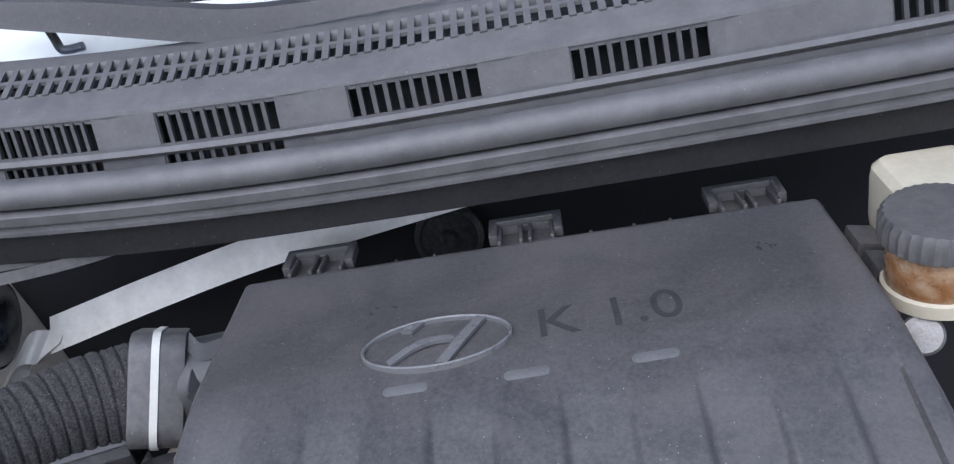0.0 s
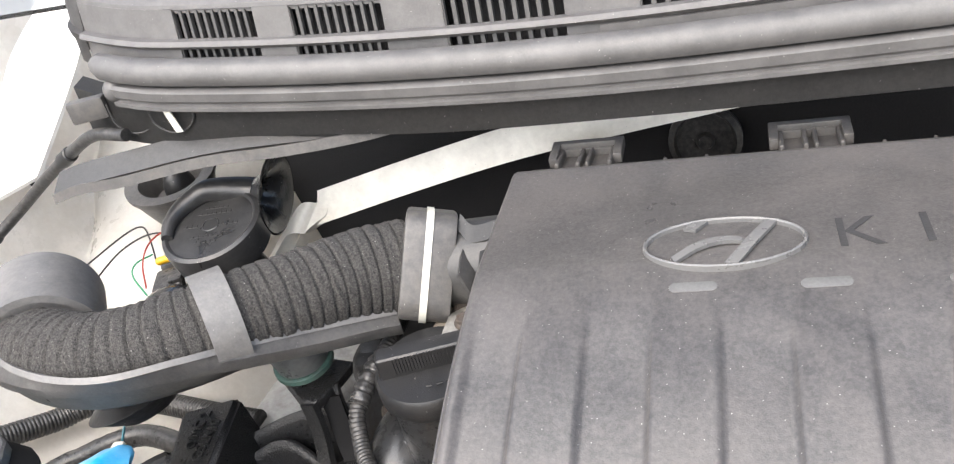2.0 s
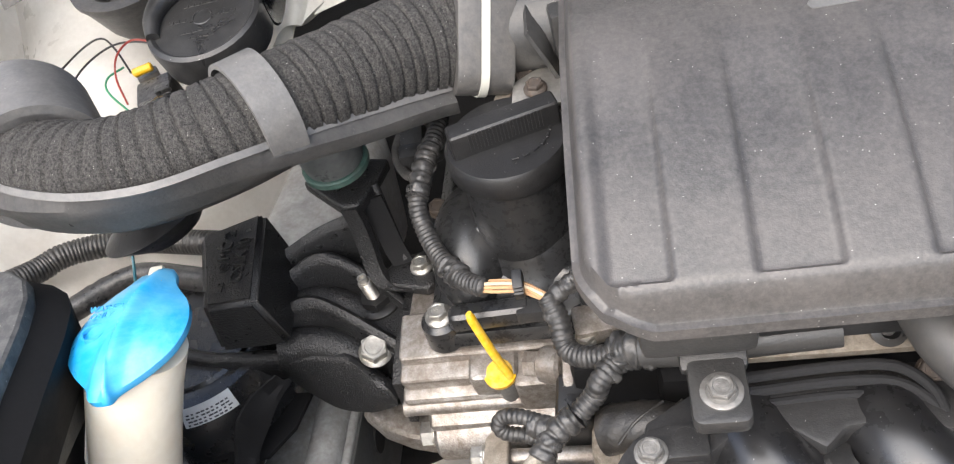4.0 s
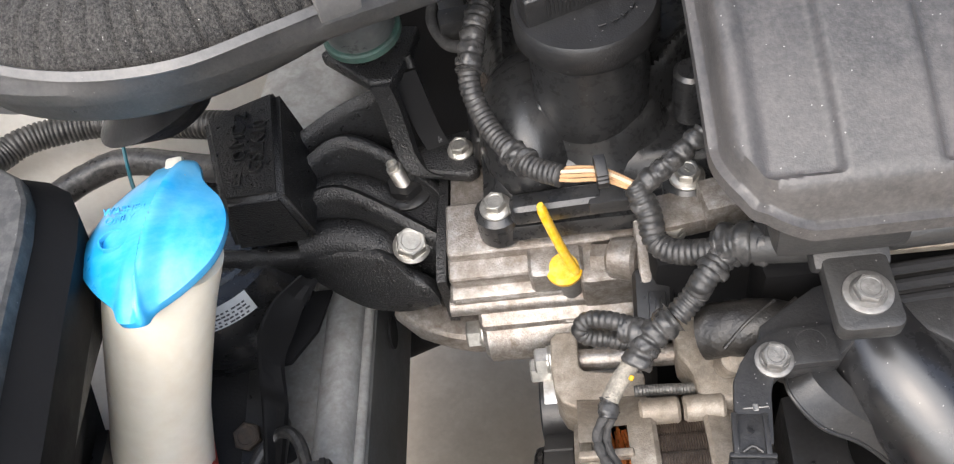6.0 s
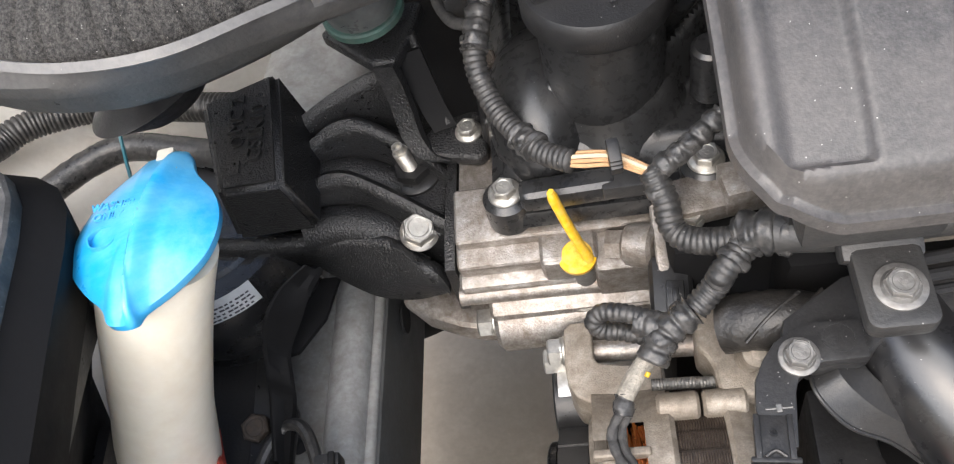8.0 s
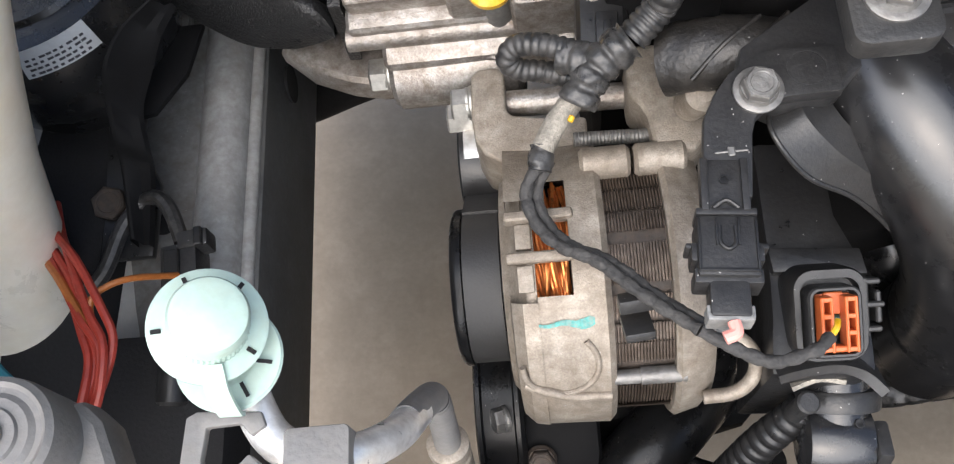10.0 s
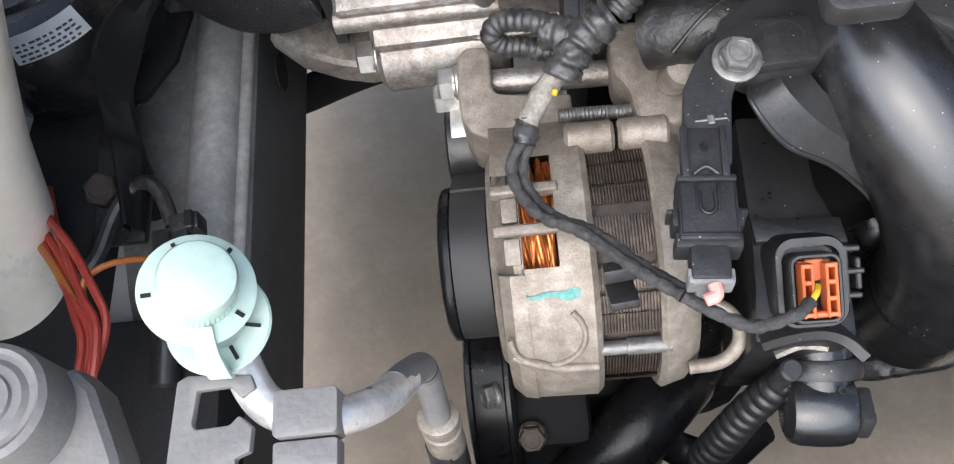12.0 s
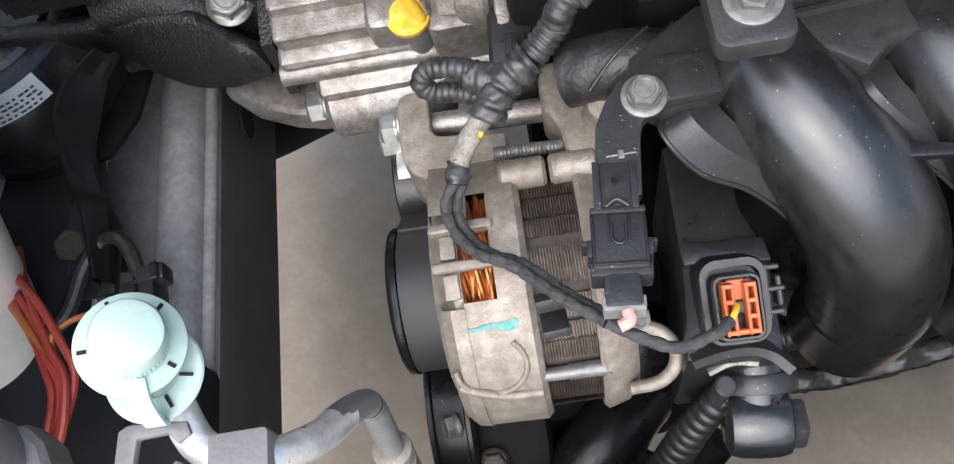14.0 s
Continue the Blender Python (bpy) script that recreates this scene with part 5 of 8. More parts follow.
prism(bm, [(-0.470, 0.445), (-0.433, 0.440), (-0.36, 0.436), (-0.34, 0.430), (-0.31, 0.420), (-0.291, 0.410), (-0.288, 0.47), (-0.30, 0.50), (-0.345, 0.52), (-0.40, 0.52), (-0.46, 0.50)],
      (0, 0, 0.758), (1, 0, 0), (0, 1, 0), 0.020, 0.005, 3)
part("casting", bm, CAST, mount, angle=50)
bm = bmesh.new()
rows = []
for p, q in zip(smooth_path(FRONT, 6), smooth_path(FOOTLINE, 6)):
    back = Vector((0.0, 0.012, 0.0))
    rows.append([bm.verts.new(v) for v in (p + back - Vector((0, 0, 0.006)), p + back * 0.5 + Vector((0, 0, 0.0005)), p + Vector((0, 0.001, 0.0005)), p + Vector((0, -0.0015, -0.003)),
                                           p.lerp(q, 0.5) - Vector((0, 0.001, 0)), q.lerp(p, 0.08), q + Vector((0, 0.004, -0.002)), q + Vector((0, 0.03, 0.0)))])
for a, b in zip(rows, rows[1:]):
    for k in range(7):
        bm.faces.new((a[k], a[k + 1], b[k + 1], b[k]))
part("front_wall", bm, CAST, mount, angle=60)
for pts, h in (([(-0.376, 0.438, 0.812), (-0.362, 0.441, 0.817), (-0.346, 0.440, 0.816), (-0.323, 0.430, 0.808), (-0.292, 0.415, 0.793)], 0.044),
               ([(-0.372, 0.464, 0.822), (-0.356, 0.472, 0.827), (-0.340, 0.473, 0.826), (-0.320, 0.467, 0.815), (-0.304, 0.460, 0.803), (-0.290, 0.452, 0.790)], 0.048),
               ([(-0.380, 0.474, 0.830), (-0.352, 0.487, 0.838), (-0.327, 0.496, 0.841), (-0.305, 0.505, 0.838)], 0.06)):
    bm = bmesh.new()
    rows = []
    for p in smooth_path(pts, 8):
        rows.append([bm.verts.new(p + Vector((0, dy, dz))) for dy, dz in ((-0.010, -h), (-0.0062, -h * 0.5), (-0.0052, -0.007), (-0.0042, -0.002), (0.0, 0.0005), (0.0042, -0.002), (0.0052, -0.007), (0.008, -h))])
    for a, b in zip(rows, rows[1:]):
        for q in range(7):
            bm.faces.new((a[q], a[q + 1], b[q + 1], b[q]))
    bm.faces.new(rows[0])
    bm.faces.new(rows[-1])
    part("rib", bm, CAST, mount, angle=60)
bm = bmesh.new()
prism(bm, [(-0.372, 0.428), (-0.33, 0.424), (-0.296, 0.410), (-0.292, 0.445), (-0.292, 0.50), (-0.34, 0.505), (-0.372, 0.49)], (0, 0, 0.760), (1, 0, 0), (0, 1, 0), 0.026, 0.004, 3)
part("pocket_floor", bm, CAST, mount, angle=50)
for y, z in ((0.424, 0.783), (0.456, 0.790)):
    bm = bmesh.new()
    tube(bm, [(-0.380, y, z + 0.004), (-0.356, y + 0.001, z + 0.004), (-0.336, y - 0.002, z - 0.002), (-0.325, y - 0.006, z - 0.012)], 0.0125, seg=18)
    part("rounded_web", bm, CAST, mount, angle=60)
bm = bmesh.new()
strip(bm, [(-0.2905, 0.384, 0.764), (-0.2895, 0.41, 0.772), (-0.2885, 0.44, 0.772), (-0.288, 0.475, 0.772)], (0, 0, 0.045), 0.006, n=2)
part("end_wall", bm, CAST, mount, angle=50)
bm = bmesh.new()
t = bmesh.new()
top = [t.verts.new(p) for p in ((-0.425, 0.471, 0.862), (-0.379, 0.487, 0.864), (-0.364, 0.400, 0.863), (-0.401, 0.400, 0.862))]
bot = [t.verts.new(p) for p in ((-0.430, 0.478, 0.785), (-0.371, 0.490, 0.805), (-0.363, 0.411, 0.805), (-0.416, 0.409, 0.805))]
t.faces.new(top)
t.faces.new(bot[::-1])
for k in range(4):
    t.faces.new((top[k], bot[k], bot[(k + 1) % 4], top[(k + 1) % 4]))
bmesh.ops.recalc_face_normals(t, faces=t.faces)
bmesh.ops.bevel(t, geom=t.edges[:], offset=0.004, segments=3, affect='EDGES')
merge(bm, t)
block = part("block", bm, CAST, mount, "cast block with raised part marks", angle=50)
TOPM = basis((-0.3900, 0.4370, 0.8632), (0.95, 0.06, 0.04), (-0.28, 0.95, 0.0))
lettering("raised_text", "MC 2", 0.0125, TOPM @ pose(-0.0065, 0.018, 0.0004, 0, 0, 90), CAST, block, 0.0012, "raised cast letters")
lettering("raised_text", "GSLK10", 0.0125, TOPM @ pose(0.0065, 0.002, 0.0004, 0, 0, 90), CAST, block, 0.0012, "raised cast letters")
bm = bmesh.new()
lathe(bm, [(0.0042, -0.0003), (0.0042, 0.0008), (0.0032, 0.0008), (0.0032, -0.0003)], TOPM @ Vector((-0.005, -0.002, 0)), TOPM.to_3x3() @ Vector((0, 0, 1)), 24)
for a in (-0.017, -0.024):
    box(bm, (0, 0, 0), (0.006, 0.0016, 0.0009), bevel=0.0003, seg=1, m=TOPM @ pose(-0.005, a, 0))
box(bm, (0, 0, 0), (0.006, 0.009, 0.0009), bevel=0.0003, seg=1, m=TOPM @ pose(-0.005, -0.0205, 0))
part("cast_mark", bm, CAST, block)
hex_bolt(mount, (-0.3100, 0.4140, 0.785), (0.20, -0.28, 1), 0.0088, 1.35, 0.011, mark="10")
bm = bmesh.new()
lathe(bm, [(0.0165, 0.0), (0.0165, 0.004), (0.013, 0.006), (0.0115, 0.006)], (-0.314, 0.4575, 0.784), (0, 0, 1), 32)
lathe(bm, [(0.0115, 0.004), (0.0115, 0.012), (0.0, 0.012)], (-0.314, 0.4575, 0.784), (0, 0, 1), 6)
part("nut", bm, BLACK, mount)
bm = bmesh.new()
tube(bm, [(-0.314, 0.4575, 0.79), (-0.3155, 0.4575, 0.80), (-0.317, 0.4575, 0.811)], 0.0052, seg=16, step=0.0004, shape=ridged(0.0012, 0.08, 0.6))
lathe(bm, [(0.0036, 0), (0.0036, 0.005), (0.0022, 0.005), (0.0018, 0.003), (0, 0.003)], (-0.3171, 0.4575, 0.8105), (-0.12, 0, 1), 16)
part("stud", bm, STEEL, mount, "threaded zinc stud")

# Z-shaped black bracket beside the funnel
zb = thing("hose_bracket", (-0.30, 0.47, 0.80), "black folded steel bracket holding the funnel", "bracket")
bm = bmesh.new()
prism(bm, [(-0.352, 0.506), (-0.318, 0.474), (-0.305, 0.473), (-0.297, 0.492), (-0.290, 0.520), (-0.330, 0.528)], (0, 0, 0.859), (1, 0, 0), (0, 1, 0), 0.010, 0.003, 3)
part("top_plate", bm, CAST, zb)
bm = bmesh.new()
strip(bm, [(-0.3115, 0.474, 0.867), (-0.3095, 0.472, 0.853), (-0.3080, 0.4675, 0.835), (-0.3060, 0.460, 0.820), (-0.3000, 0.4515, 0.813), (-0.2900, 0.4470, 0.811)], (0.0125, -0.003, 0.002), 0.006)
part("front_flange", bm, CAST, zb, angle=50)
bm = bmesh.new()
strip(bm, [(-0.3000, 0.487, 0.862), (-0.2970, 0.482, 0.845), (-0.2930, 0.475, 0.826), (-0.2880, 0.468, 0.814)], (0.014, 0.004, 0.0), 0.004)
part("leg", bm, MATTE, zb, angle=50)
bm = bmesh.new()
tube(bm, [(-0.2965, 0.494, 0.869), (-0.2940, 0.489, 0.850), (-0.2900, 0.480, 0.828), (-0.2860, 0.470, 0.8155)], 0.0028, seg=12)
part("rear_flange", bm, CAST, zb)
bm = bmesh.new()
prism(bm, [(-0.303, 0.450), (-0.268, 0.441), (-0.2625, 0.445), (-0.2630, 0.474), (-0.268, 0.480), (-0.292, 0.474), (-0.302, 0.462)], (0, 0, 0.806), (1, 0, 0), (0, 1, 0), 0.009, 0.003, 3)
part("foot", bm, CAST, zb)
hex_bolt(zb, (-0.2735, 0.461, 0.8155), (0, -0.05, 1), 0.0055, 1.5, 0.007)

# ---- washer filler ----
washer = thing("washer_filler", (-0.45, 0.30, 0.66), "cream washer reservoir neck with a blue cap", "washer bottle")
bm = bmesh.new()
tube(bm, [(-0.395, 0.333, 0.912), (-0.411, 0.324, 0.880), (-0.437, 0.311, 0.82), (-0.465, 0.297, 0.75), (-0.50, 0.278, 0.66), (-0.528, 0.258, 0.58), (-0.555, 0.225, 0.48), (-0.57, 0.19, 0.38)],
     lambda s: 0.0265 + 0.05 * max(0, s - 0.12), seg=40, n=10)
part("neck", bm, CREAM, washer, "cream translucent plastic neck")
CB = basis((-0.398, 0.334, 0.9185), (0.99, 0.06, 0.03), (-0.06, 1, -0.02))
pts = [(-0.006, 0.046), (-0.012, 0.040), (-0.021, 0.032), (-0.030, 0.020), (-0.0350, 0.002), (-0.0325, -0.012), (-0.024, -0.024), (-0.0135, -0.034), (-0.0085, -0.0425), (0.002, -0.0440), (0.0060, -0.0385), (0.0190, -0.0290),
       (0.0310, -0.0150), (0.0350, 0.002), (0.0310, 0.018), (0.0200, 0.0330), (0.0150, 0.0460), (0.005, 0.0475)]


def cap_height(a, b, f):
    """Low dome with a raised keel between two creases."""
    h = 0.0125 * (1 - f ** 2.2)
    left, right = -0.0015 + 0.10 * (b + 0.044), 0.0085 + 0.10 * (b + 0.044)
    if left < a < right:
        h += 0.0034 * min(1.0, (a - left) / 0.0010, (right - a) / 0.0060) * min(1.0, (1.02 - f) / 0.1)
    if a > right + 0.006:
        h -= 0.0012 * (1 - f)
    return h


bm = bmesh.new()
loop = [q for q in smooth_path([(p[0], p[1], 0) for p in pts + pts[:1]], 6)[:-1]]
rows = [[bm.verts.new(CB @ Vector((q.x * 0.97, q.y * 0.97, -0.005))) for q in loop], [bm.verts.new(CB @ Vector((q.x, q.y, -0.0035))) for q in loop]]
for k in range(19):
    f = 1.0 - k / 18.5
    rows.append([bm.verts.new(CB @ Vector((q.x * f, q.y * f, cap_height(q.x * f, q.y * f, f)))) for q in loop])
for a, b in zip(rows, rows[1:]):
    for k in range(len(a)):
        bm.faces.new((a[k], a[(k + 1) % len(a)], b[(k + 1) % len(a)], b[k]))
bm.faces.new(rows[-1])
bcap = part("cap", bm, BLUE, washer, "blue plastic flip cap", angle=40)
lettering("raised_text", "WASHER", 0.0056, CB @ pose(-0.0105, 0.0125, 0.0112, 0, -3, -4), BLUE, bcap, 0.0005, "raised letters")
lettering("raised_text", "ONLY", 0.0056, CB @ pose(-0.0115, 0.0065, 0.0115, 0, -3, -4), BLUE, bcap, 0.0005)
bm = bmesh.new()
sign = [(-0.0175, -0.004), (-0.0150, -0.0005), (-0.0105, 0.001), (-0.006, -0.0005), (-0.0035, -0.004), (-0.0065, -0.0095), (-0.0145, -0.0095), (-0.0175, -0.004)]
strip(bm, [CB @ Vector((a - 0.002, b, 0.0108)) for a, b in sign], CB.to_3x3() @ Vector((0, 0, 0.0022)), 0.0008, n=3)
part("raised_sign", bm, BLUE, bcap)
bm = bmesh.new()
box(bm, (0, 0, 0), (0.009, 0.010, 0.005), bevel=0.0018, m=CB @ pose(0.0035, 0.0455, -0.0002, 6, 0, 0))
part("hinge", bm, TIE, washer, "white hinge tab")

# dark box at the front corner
lamp = thing("headlamp_housing", (-0.48, 0.24, 0.60), "dark grey headlamp housing with a worn rounded top", "headlamp")
bm = bmesh.new()
prism(bm, [(-0.60, 0.10), (-0.412, 0.10), (-0.4285, 0.230), (-0.4365, 0.285), (-0.4410, 0.322), (-0.4455, 0.342), (-0.4540, 0.357), (-0.4680, 0.366), (-0.60, 0.370)], (0, 0, 0.931), (1, 0, 0), (0, 1, 0), 0.018, 0.004, 3)
part("top", bm, WORN, lamp, "worn grey top edge with pale scratches")
# side in plain near-black, darker than the worn top
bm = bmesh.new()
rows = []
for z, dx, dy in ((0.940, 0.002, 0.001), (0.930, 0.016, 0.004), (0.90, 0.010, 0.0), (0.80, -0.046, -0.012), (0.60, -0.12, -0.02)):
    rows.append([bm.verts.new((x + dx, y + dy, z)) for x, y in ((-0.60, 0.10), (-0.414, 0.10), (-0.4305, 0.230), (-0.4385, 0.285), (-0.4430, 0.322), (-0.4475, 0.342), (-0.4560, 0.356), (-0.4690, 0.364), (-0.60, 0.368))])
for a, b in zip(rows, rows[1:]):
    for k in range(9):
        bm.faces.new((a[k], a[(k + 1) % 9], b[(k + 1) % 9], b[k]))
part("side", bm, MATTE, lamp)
bm = bmesh.new()
prism(bm, rounded(0.010, 0.014, 0.005), (-0.4330, 0.3400, 0.905), (1, -0.5, 0), (0.4, 0.9, 0.2), 0.003, 0.0008)
tab = part("mounting_tab", bm, WHITE, lamp, "white painted tab")
# dark disc on the tab gives the hole its darkness by colour
bm = bmesh.new()
lathe(bm, [(0.0034, 0.0), (0.0034, 0.0005), (0.0, 0.0005)], (-0.4300, 0.3390, 0.9085), (-0.1, -0.2, 1), 20)
part("tab_hole", bm, FELT_FILL, tab)
bm = bmesh.new()
strip(bm, [(-0.428, 0.20, 0.90), (-0.442, 0.315, 0.885), (-0.452, 0.335, 0.86)], (0.004, 0, 0.02), 0.006)
strip(bm, [(-0.470, 0.20, 0.80), (-0.480, 0.30, 0.79)], (0.004, 0, 0.02), 0.006)
part("side_rib", bm, BLACK, lamp)

# hoses between washer and wing
hose = thing("wing_hose", (-0.53, 0.55, 0.76), "black corrugated loom tube along the inner wing", "hose")
bm = bmesh.new()
tube(bm, [(-0.665, 0.45, 0.83), (-0.628, 0.521, 0.797), (-0.612, 0.543, 0.792), (-0.590, 0.557, 0.786), (-0.551, 0.565, 0.780), (-0.469, 0.549, 0.780), (-0.42, 0.54, 0.78)], 0.011, seg=16, n=16, step=0.0008, shape=ridged(0.0036, 0.13))
part("loom", bm, RUBBER, hose, angle=180)
cable = thing("taped_cable", (-0.52, 0.50, 0.76), "black taped cable bundle beside the mount", "cable")
bm = bmesh.new()
tube(bm, [(-0.61, 0.44, 0.79), (-0.586, 0.472, 0.79), (-0.571, 0.483, 0.79), (-0.548, 0.502, 0.79), (-0.518, 0.512, 0.79), (-0.460, 0.497, 0.79), (-0.42, 0.48, 0.80)], 0.010, seg=14, step=0.003, wobble=0.06)
part("sheath", bm, TAPE, cable)
bm = bmesh.new()
tube(bm, [(-0.478, 0.468, 0.86), (-0.472, 0.445, 0.85), (-0.455, 0.415, 0.86), (-0.44, 0.39, 0.88)], 0.0012, seg=6)
part("thin_wire", bm, TEALW, cable)

# black canister with label under the mount
can = thing("black_canister", (-0.46, 0.44, 0.66), "black round canister with a paper label under the mount", "canister")
bm = bmesh.new()
CANC = (-0.462, 0.445, 0.0)
lathe(bm, [(0.060, 0.69), (0.0745, 0.735), (0.0755, 0.748), (0.0750, 0.757), (0.0717, 0.7675), (0.0652, 0.7820), (0.058, 0.7825), (0.056, 0.780), (0.050, 0.780), (0.048, 0.783), (0.0, 0.783)], CANC, (0, 0, 1), 56)
part("shell", bm, GLOSS, can)
gx, gy, gz = frame_of((0, 0, 1))


def can_angle(x, y):
    d = Vector((x - CANC[0], y - CANC[1], 0))
    return math.degrees(math.atan2(d.dot(gy), d.dot(gx)))


a0, a1 = can_angle(-0.450, 0.375), can_angle(-0.412, 0.390)
bm = bmesh.new()
lathe(bm, [(0.0718, 0.7680), (0.0654, 0.7820)], CANC, (0, 0, 1), 12, start=a0, sweep=(a1 - a0 + 180) % 360 - 180)
paper = part("label", bm, PAPER, can, "small grey paper label with fine print")
bm = bmesh.new()
sw = ((a1 - a0 + 180) % 360 - 180)
for j in range(4):
    for k in range(9):
        h = 0.7690 + j * 0.0024
        r = 0.0728 - (h - 0.7655) * 0.4583
        lathe(bm, [(r + 0.0003, h), (r - 0.0002, h + 0.0012)], CANC, (0, 0, 1), 2, start=a0 + sw * (0.06 + 0.095 * k + 0.02 * (j % 2)), sweep=sw * (0.045 + 0.012 * ((k * 7 + j * 3) % 4)))
part("print", bm, INK, paper)
arm = thing("strut_bracket", (-0.425, 0.36, 0.68), "black pressed-steel bracket with a rusty bolt", "bracket")
LEFT = smooth_path([(-0.377, 0.394, 0.795), (-0.393, 0.382, 0.790), (-0.402, 0.3675, 0.784), (-0.409, 0.3600, 0.766), (-0.4130, 0.3480, 0.747), (-0.4175, 0.3420, 0.729), (-0.4180, 0.3080, 0.711)], 6)
RIGHT = smooth_path([(-0.371, 0.398, 0.785), (-0.380, 0.3850, 0.780), (-0.389, 0.3740, 0.768), (-0.400, 0.3620, 0.752), (-0.4015, 0.3470, 0.738), (-0.4055, 0.3400, 0.722), (-0.4105, 0.3060, 0.706)], 6)
bm = bmesh.new()
rows = [[bm.verts.new(q) for q in (a + Vector((-0.0016, 0, -0.012)), a + Vector((-0.0016, 0, -0.0012)), a, a + Vector((0.0014, 0, -0.0004)), a.lerp(b, 0.5) - Vector((0, 0, 0.004)), b, b + Vector((0.001, 0, -0.004)))] for a, b in zip(LEFT, RIGHT)]
for a, b in zip(rows, rows[1:]):
    for k in range(6):
        bm.faces.new((a[k], a[k + 1], b[k + 1], b[k]))
part("strap", bm, MATTE, arm, angle=40)
bm = bmesh.new()
prism(bm, [(-0.475, 0.303), (-0.412, 0.303), (-0.411, 0.345), (-0.424, 0.372), (-0.424, 0.420), (-0.475, 0.430), (-0.490, 0.36)][::-1], (0, 0, 0.686), (1, 0, 0), (0, 1, 0.02), 0.006, 0.002)
part("plate", bm, BLACK, arm)
bm = bmesh.new()
prism(bm, [(-0.428, 0.425), (-0.412, 0.369), (-0.402, 0.371), (-0.386, 0.394), (-0.379, 0.425)], (0, 0, 0.727), (1, 0, 0), (0, 1, 0), 0.004, 0.001)
part("gusset", bm, MATTE, arm)
hex_bolt(arm, (-0.4385, 0.336, 0.695), (0.1, -0.2, 1), 0.0085, 1.3, 0.010, RUST, mark="")

bm = bmesh.new()
prism(bm, [(-0.500, 0.345), (-0.466, 0.340), (-0.444, 0.322), (-0.442, 0.300), (-0.456, 0.280), (-0.500, 0.275)][::-1], (0, 0, 0.676), (1, 0, 0), (0, 1, 0), 0.008, 0.003, 3)
part("lamp_support", bm, WHITE, body, "white painted lamp support plate")

# connector and wires on the rail
plug = thing("rail_connector", (-0.385, 0.29, 0.69), "black plastic connector clipped to the side rail", "connector")
bm = bmesh.new()
box(bm, (-0.386, 0.284, 0.712), (0.019, 0.030, 0.020), (0, 0, 6), bevel=0.002)
box(bm, (-0.380, 0.301, 0.716), (0.016, 0.010, 0.014), (0, 0, 6), bevel=0.002)
part("shell", bm, DUSTY, plug)
bm = bmesh.new()
box(bm, (-0.389, 0.287, 0.7235), (0.008, 0.016, 0.003), (0, 0, 6), bevel=0.0006, seg=1)
box(bm, (-0.376, 0.301, 0.724), (0.004, 0.010, 0.004), (0, 0, 6), bevel=0.0006, seg=1)
part("clip", bm, BLACK, plug)
bm = bmesh.new()
tube(bm, [(-0.388, 0.302, 0.716), (-0.394, 0.318, 0.718), (-0.402, 0.3275, 0.717), (-0.413, 0.3290, 0.712), (-0.424, 0.3160, 0.710), (-0.433, 0.2950, 0.706), (-0.442, 0.2860, 0.702), (-0.456, 0.2820, 0.695)], 0.0042, seg=10)
part("cable", bm, RUBBER, plug)
bm = bmesh.new()
rod(bm, (-0.393, 0.270, 0.705), (-0.396, 0.222, 0.695), 0.008, seg=16, bevel=0.002)
part("fitting", bm, BLACK, plug)
wires = thing("red_wire_bundle", (-0.43, 0.25, 0.68), "bundle of red and orange wires beside the washer neck", "wiring")
random.seed(4)
for k in range(6):
    o = Vector((random.uniform(-0.005, 0.005), random.uniform(-0.004, 0.004), random.uniform(-0.004, 0.006)))
    bm = bmesh.new()
    pts = [(-0.452, 0.316, 0.735), (-0.440, 0.2960, 0.744), (-0.425, 0.2760, 0.752), (-0.412, 0.2520, 0.752), (-0.4055, 0.2380, 0.750), (-0.4070, 0.2200, 0.748), (-0.4130, 0.2050, 0.745), (-0.430, 0.184, 0.735)]
    tube(bm, [Vector(p) + o + Vector((0.0026 * math.sin(i * 0.9 + k * 1.05), 0.0015 * math.sin(i + k), 0.0026 * math.cos(i * 0.9 + k * 1.05))) for i, p in enumerate(pts)], 0.0021, seg=8)
    part("wire", bm, ORW if k == 4 else REDW, wires)
bm = bmesh.new()
tube(bm, [(-0.410, 0.248, 0.752), (-0.411, 0.2590, 0.755), (-0.406, 0.2660, 0.754), (-0.396, 0.2720, 0.748), (-0.384, 0.2800, 0.726)], 0.0016, seg=8)
part("stray_wire", bm, ORW, wires)
bm = bmesh.new()
tube(bm, [(-0.452, 0.255, 0.80), (-0.425, 0.22, 0.79), (-0.408, 0.205, 0.78), (-0.40, 0.18, 0.77)], 0.0018, seg=8)
part("blue_wire", bm, TEALW, wires)

# ---- main harness ----
harness = thing("engine_harness", (-0.2, 0.38, 0.83), "black corrugated engine wiring harness with bare tan wires", "wiring harness")


def loom_tube(pts, r, label=""):
    bm = bmesh.new()
    tube(bm, pts, r, seg=14, n=14, step=0.0007, shape=ridged(0.0032, 0.14))
    part("loom_tube", bm, RUBBER, harness, label, angle=180)


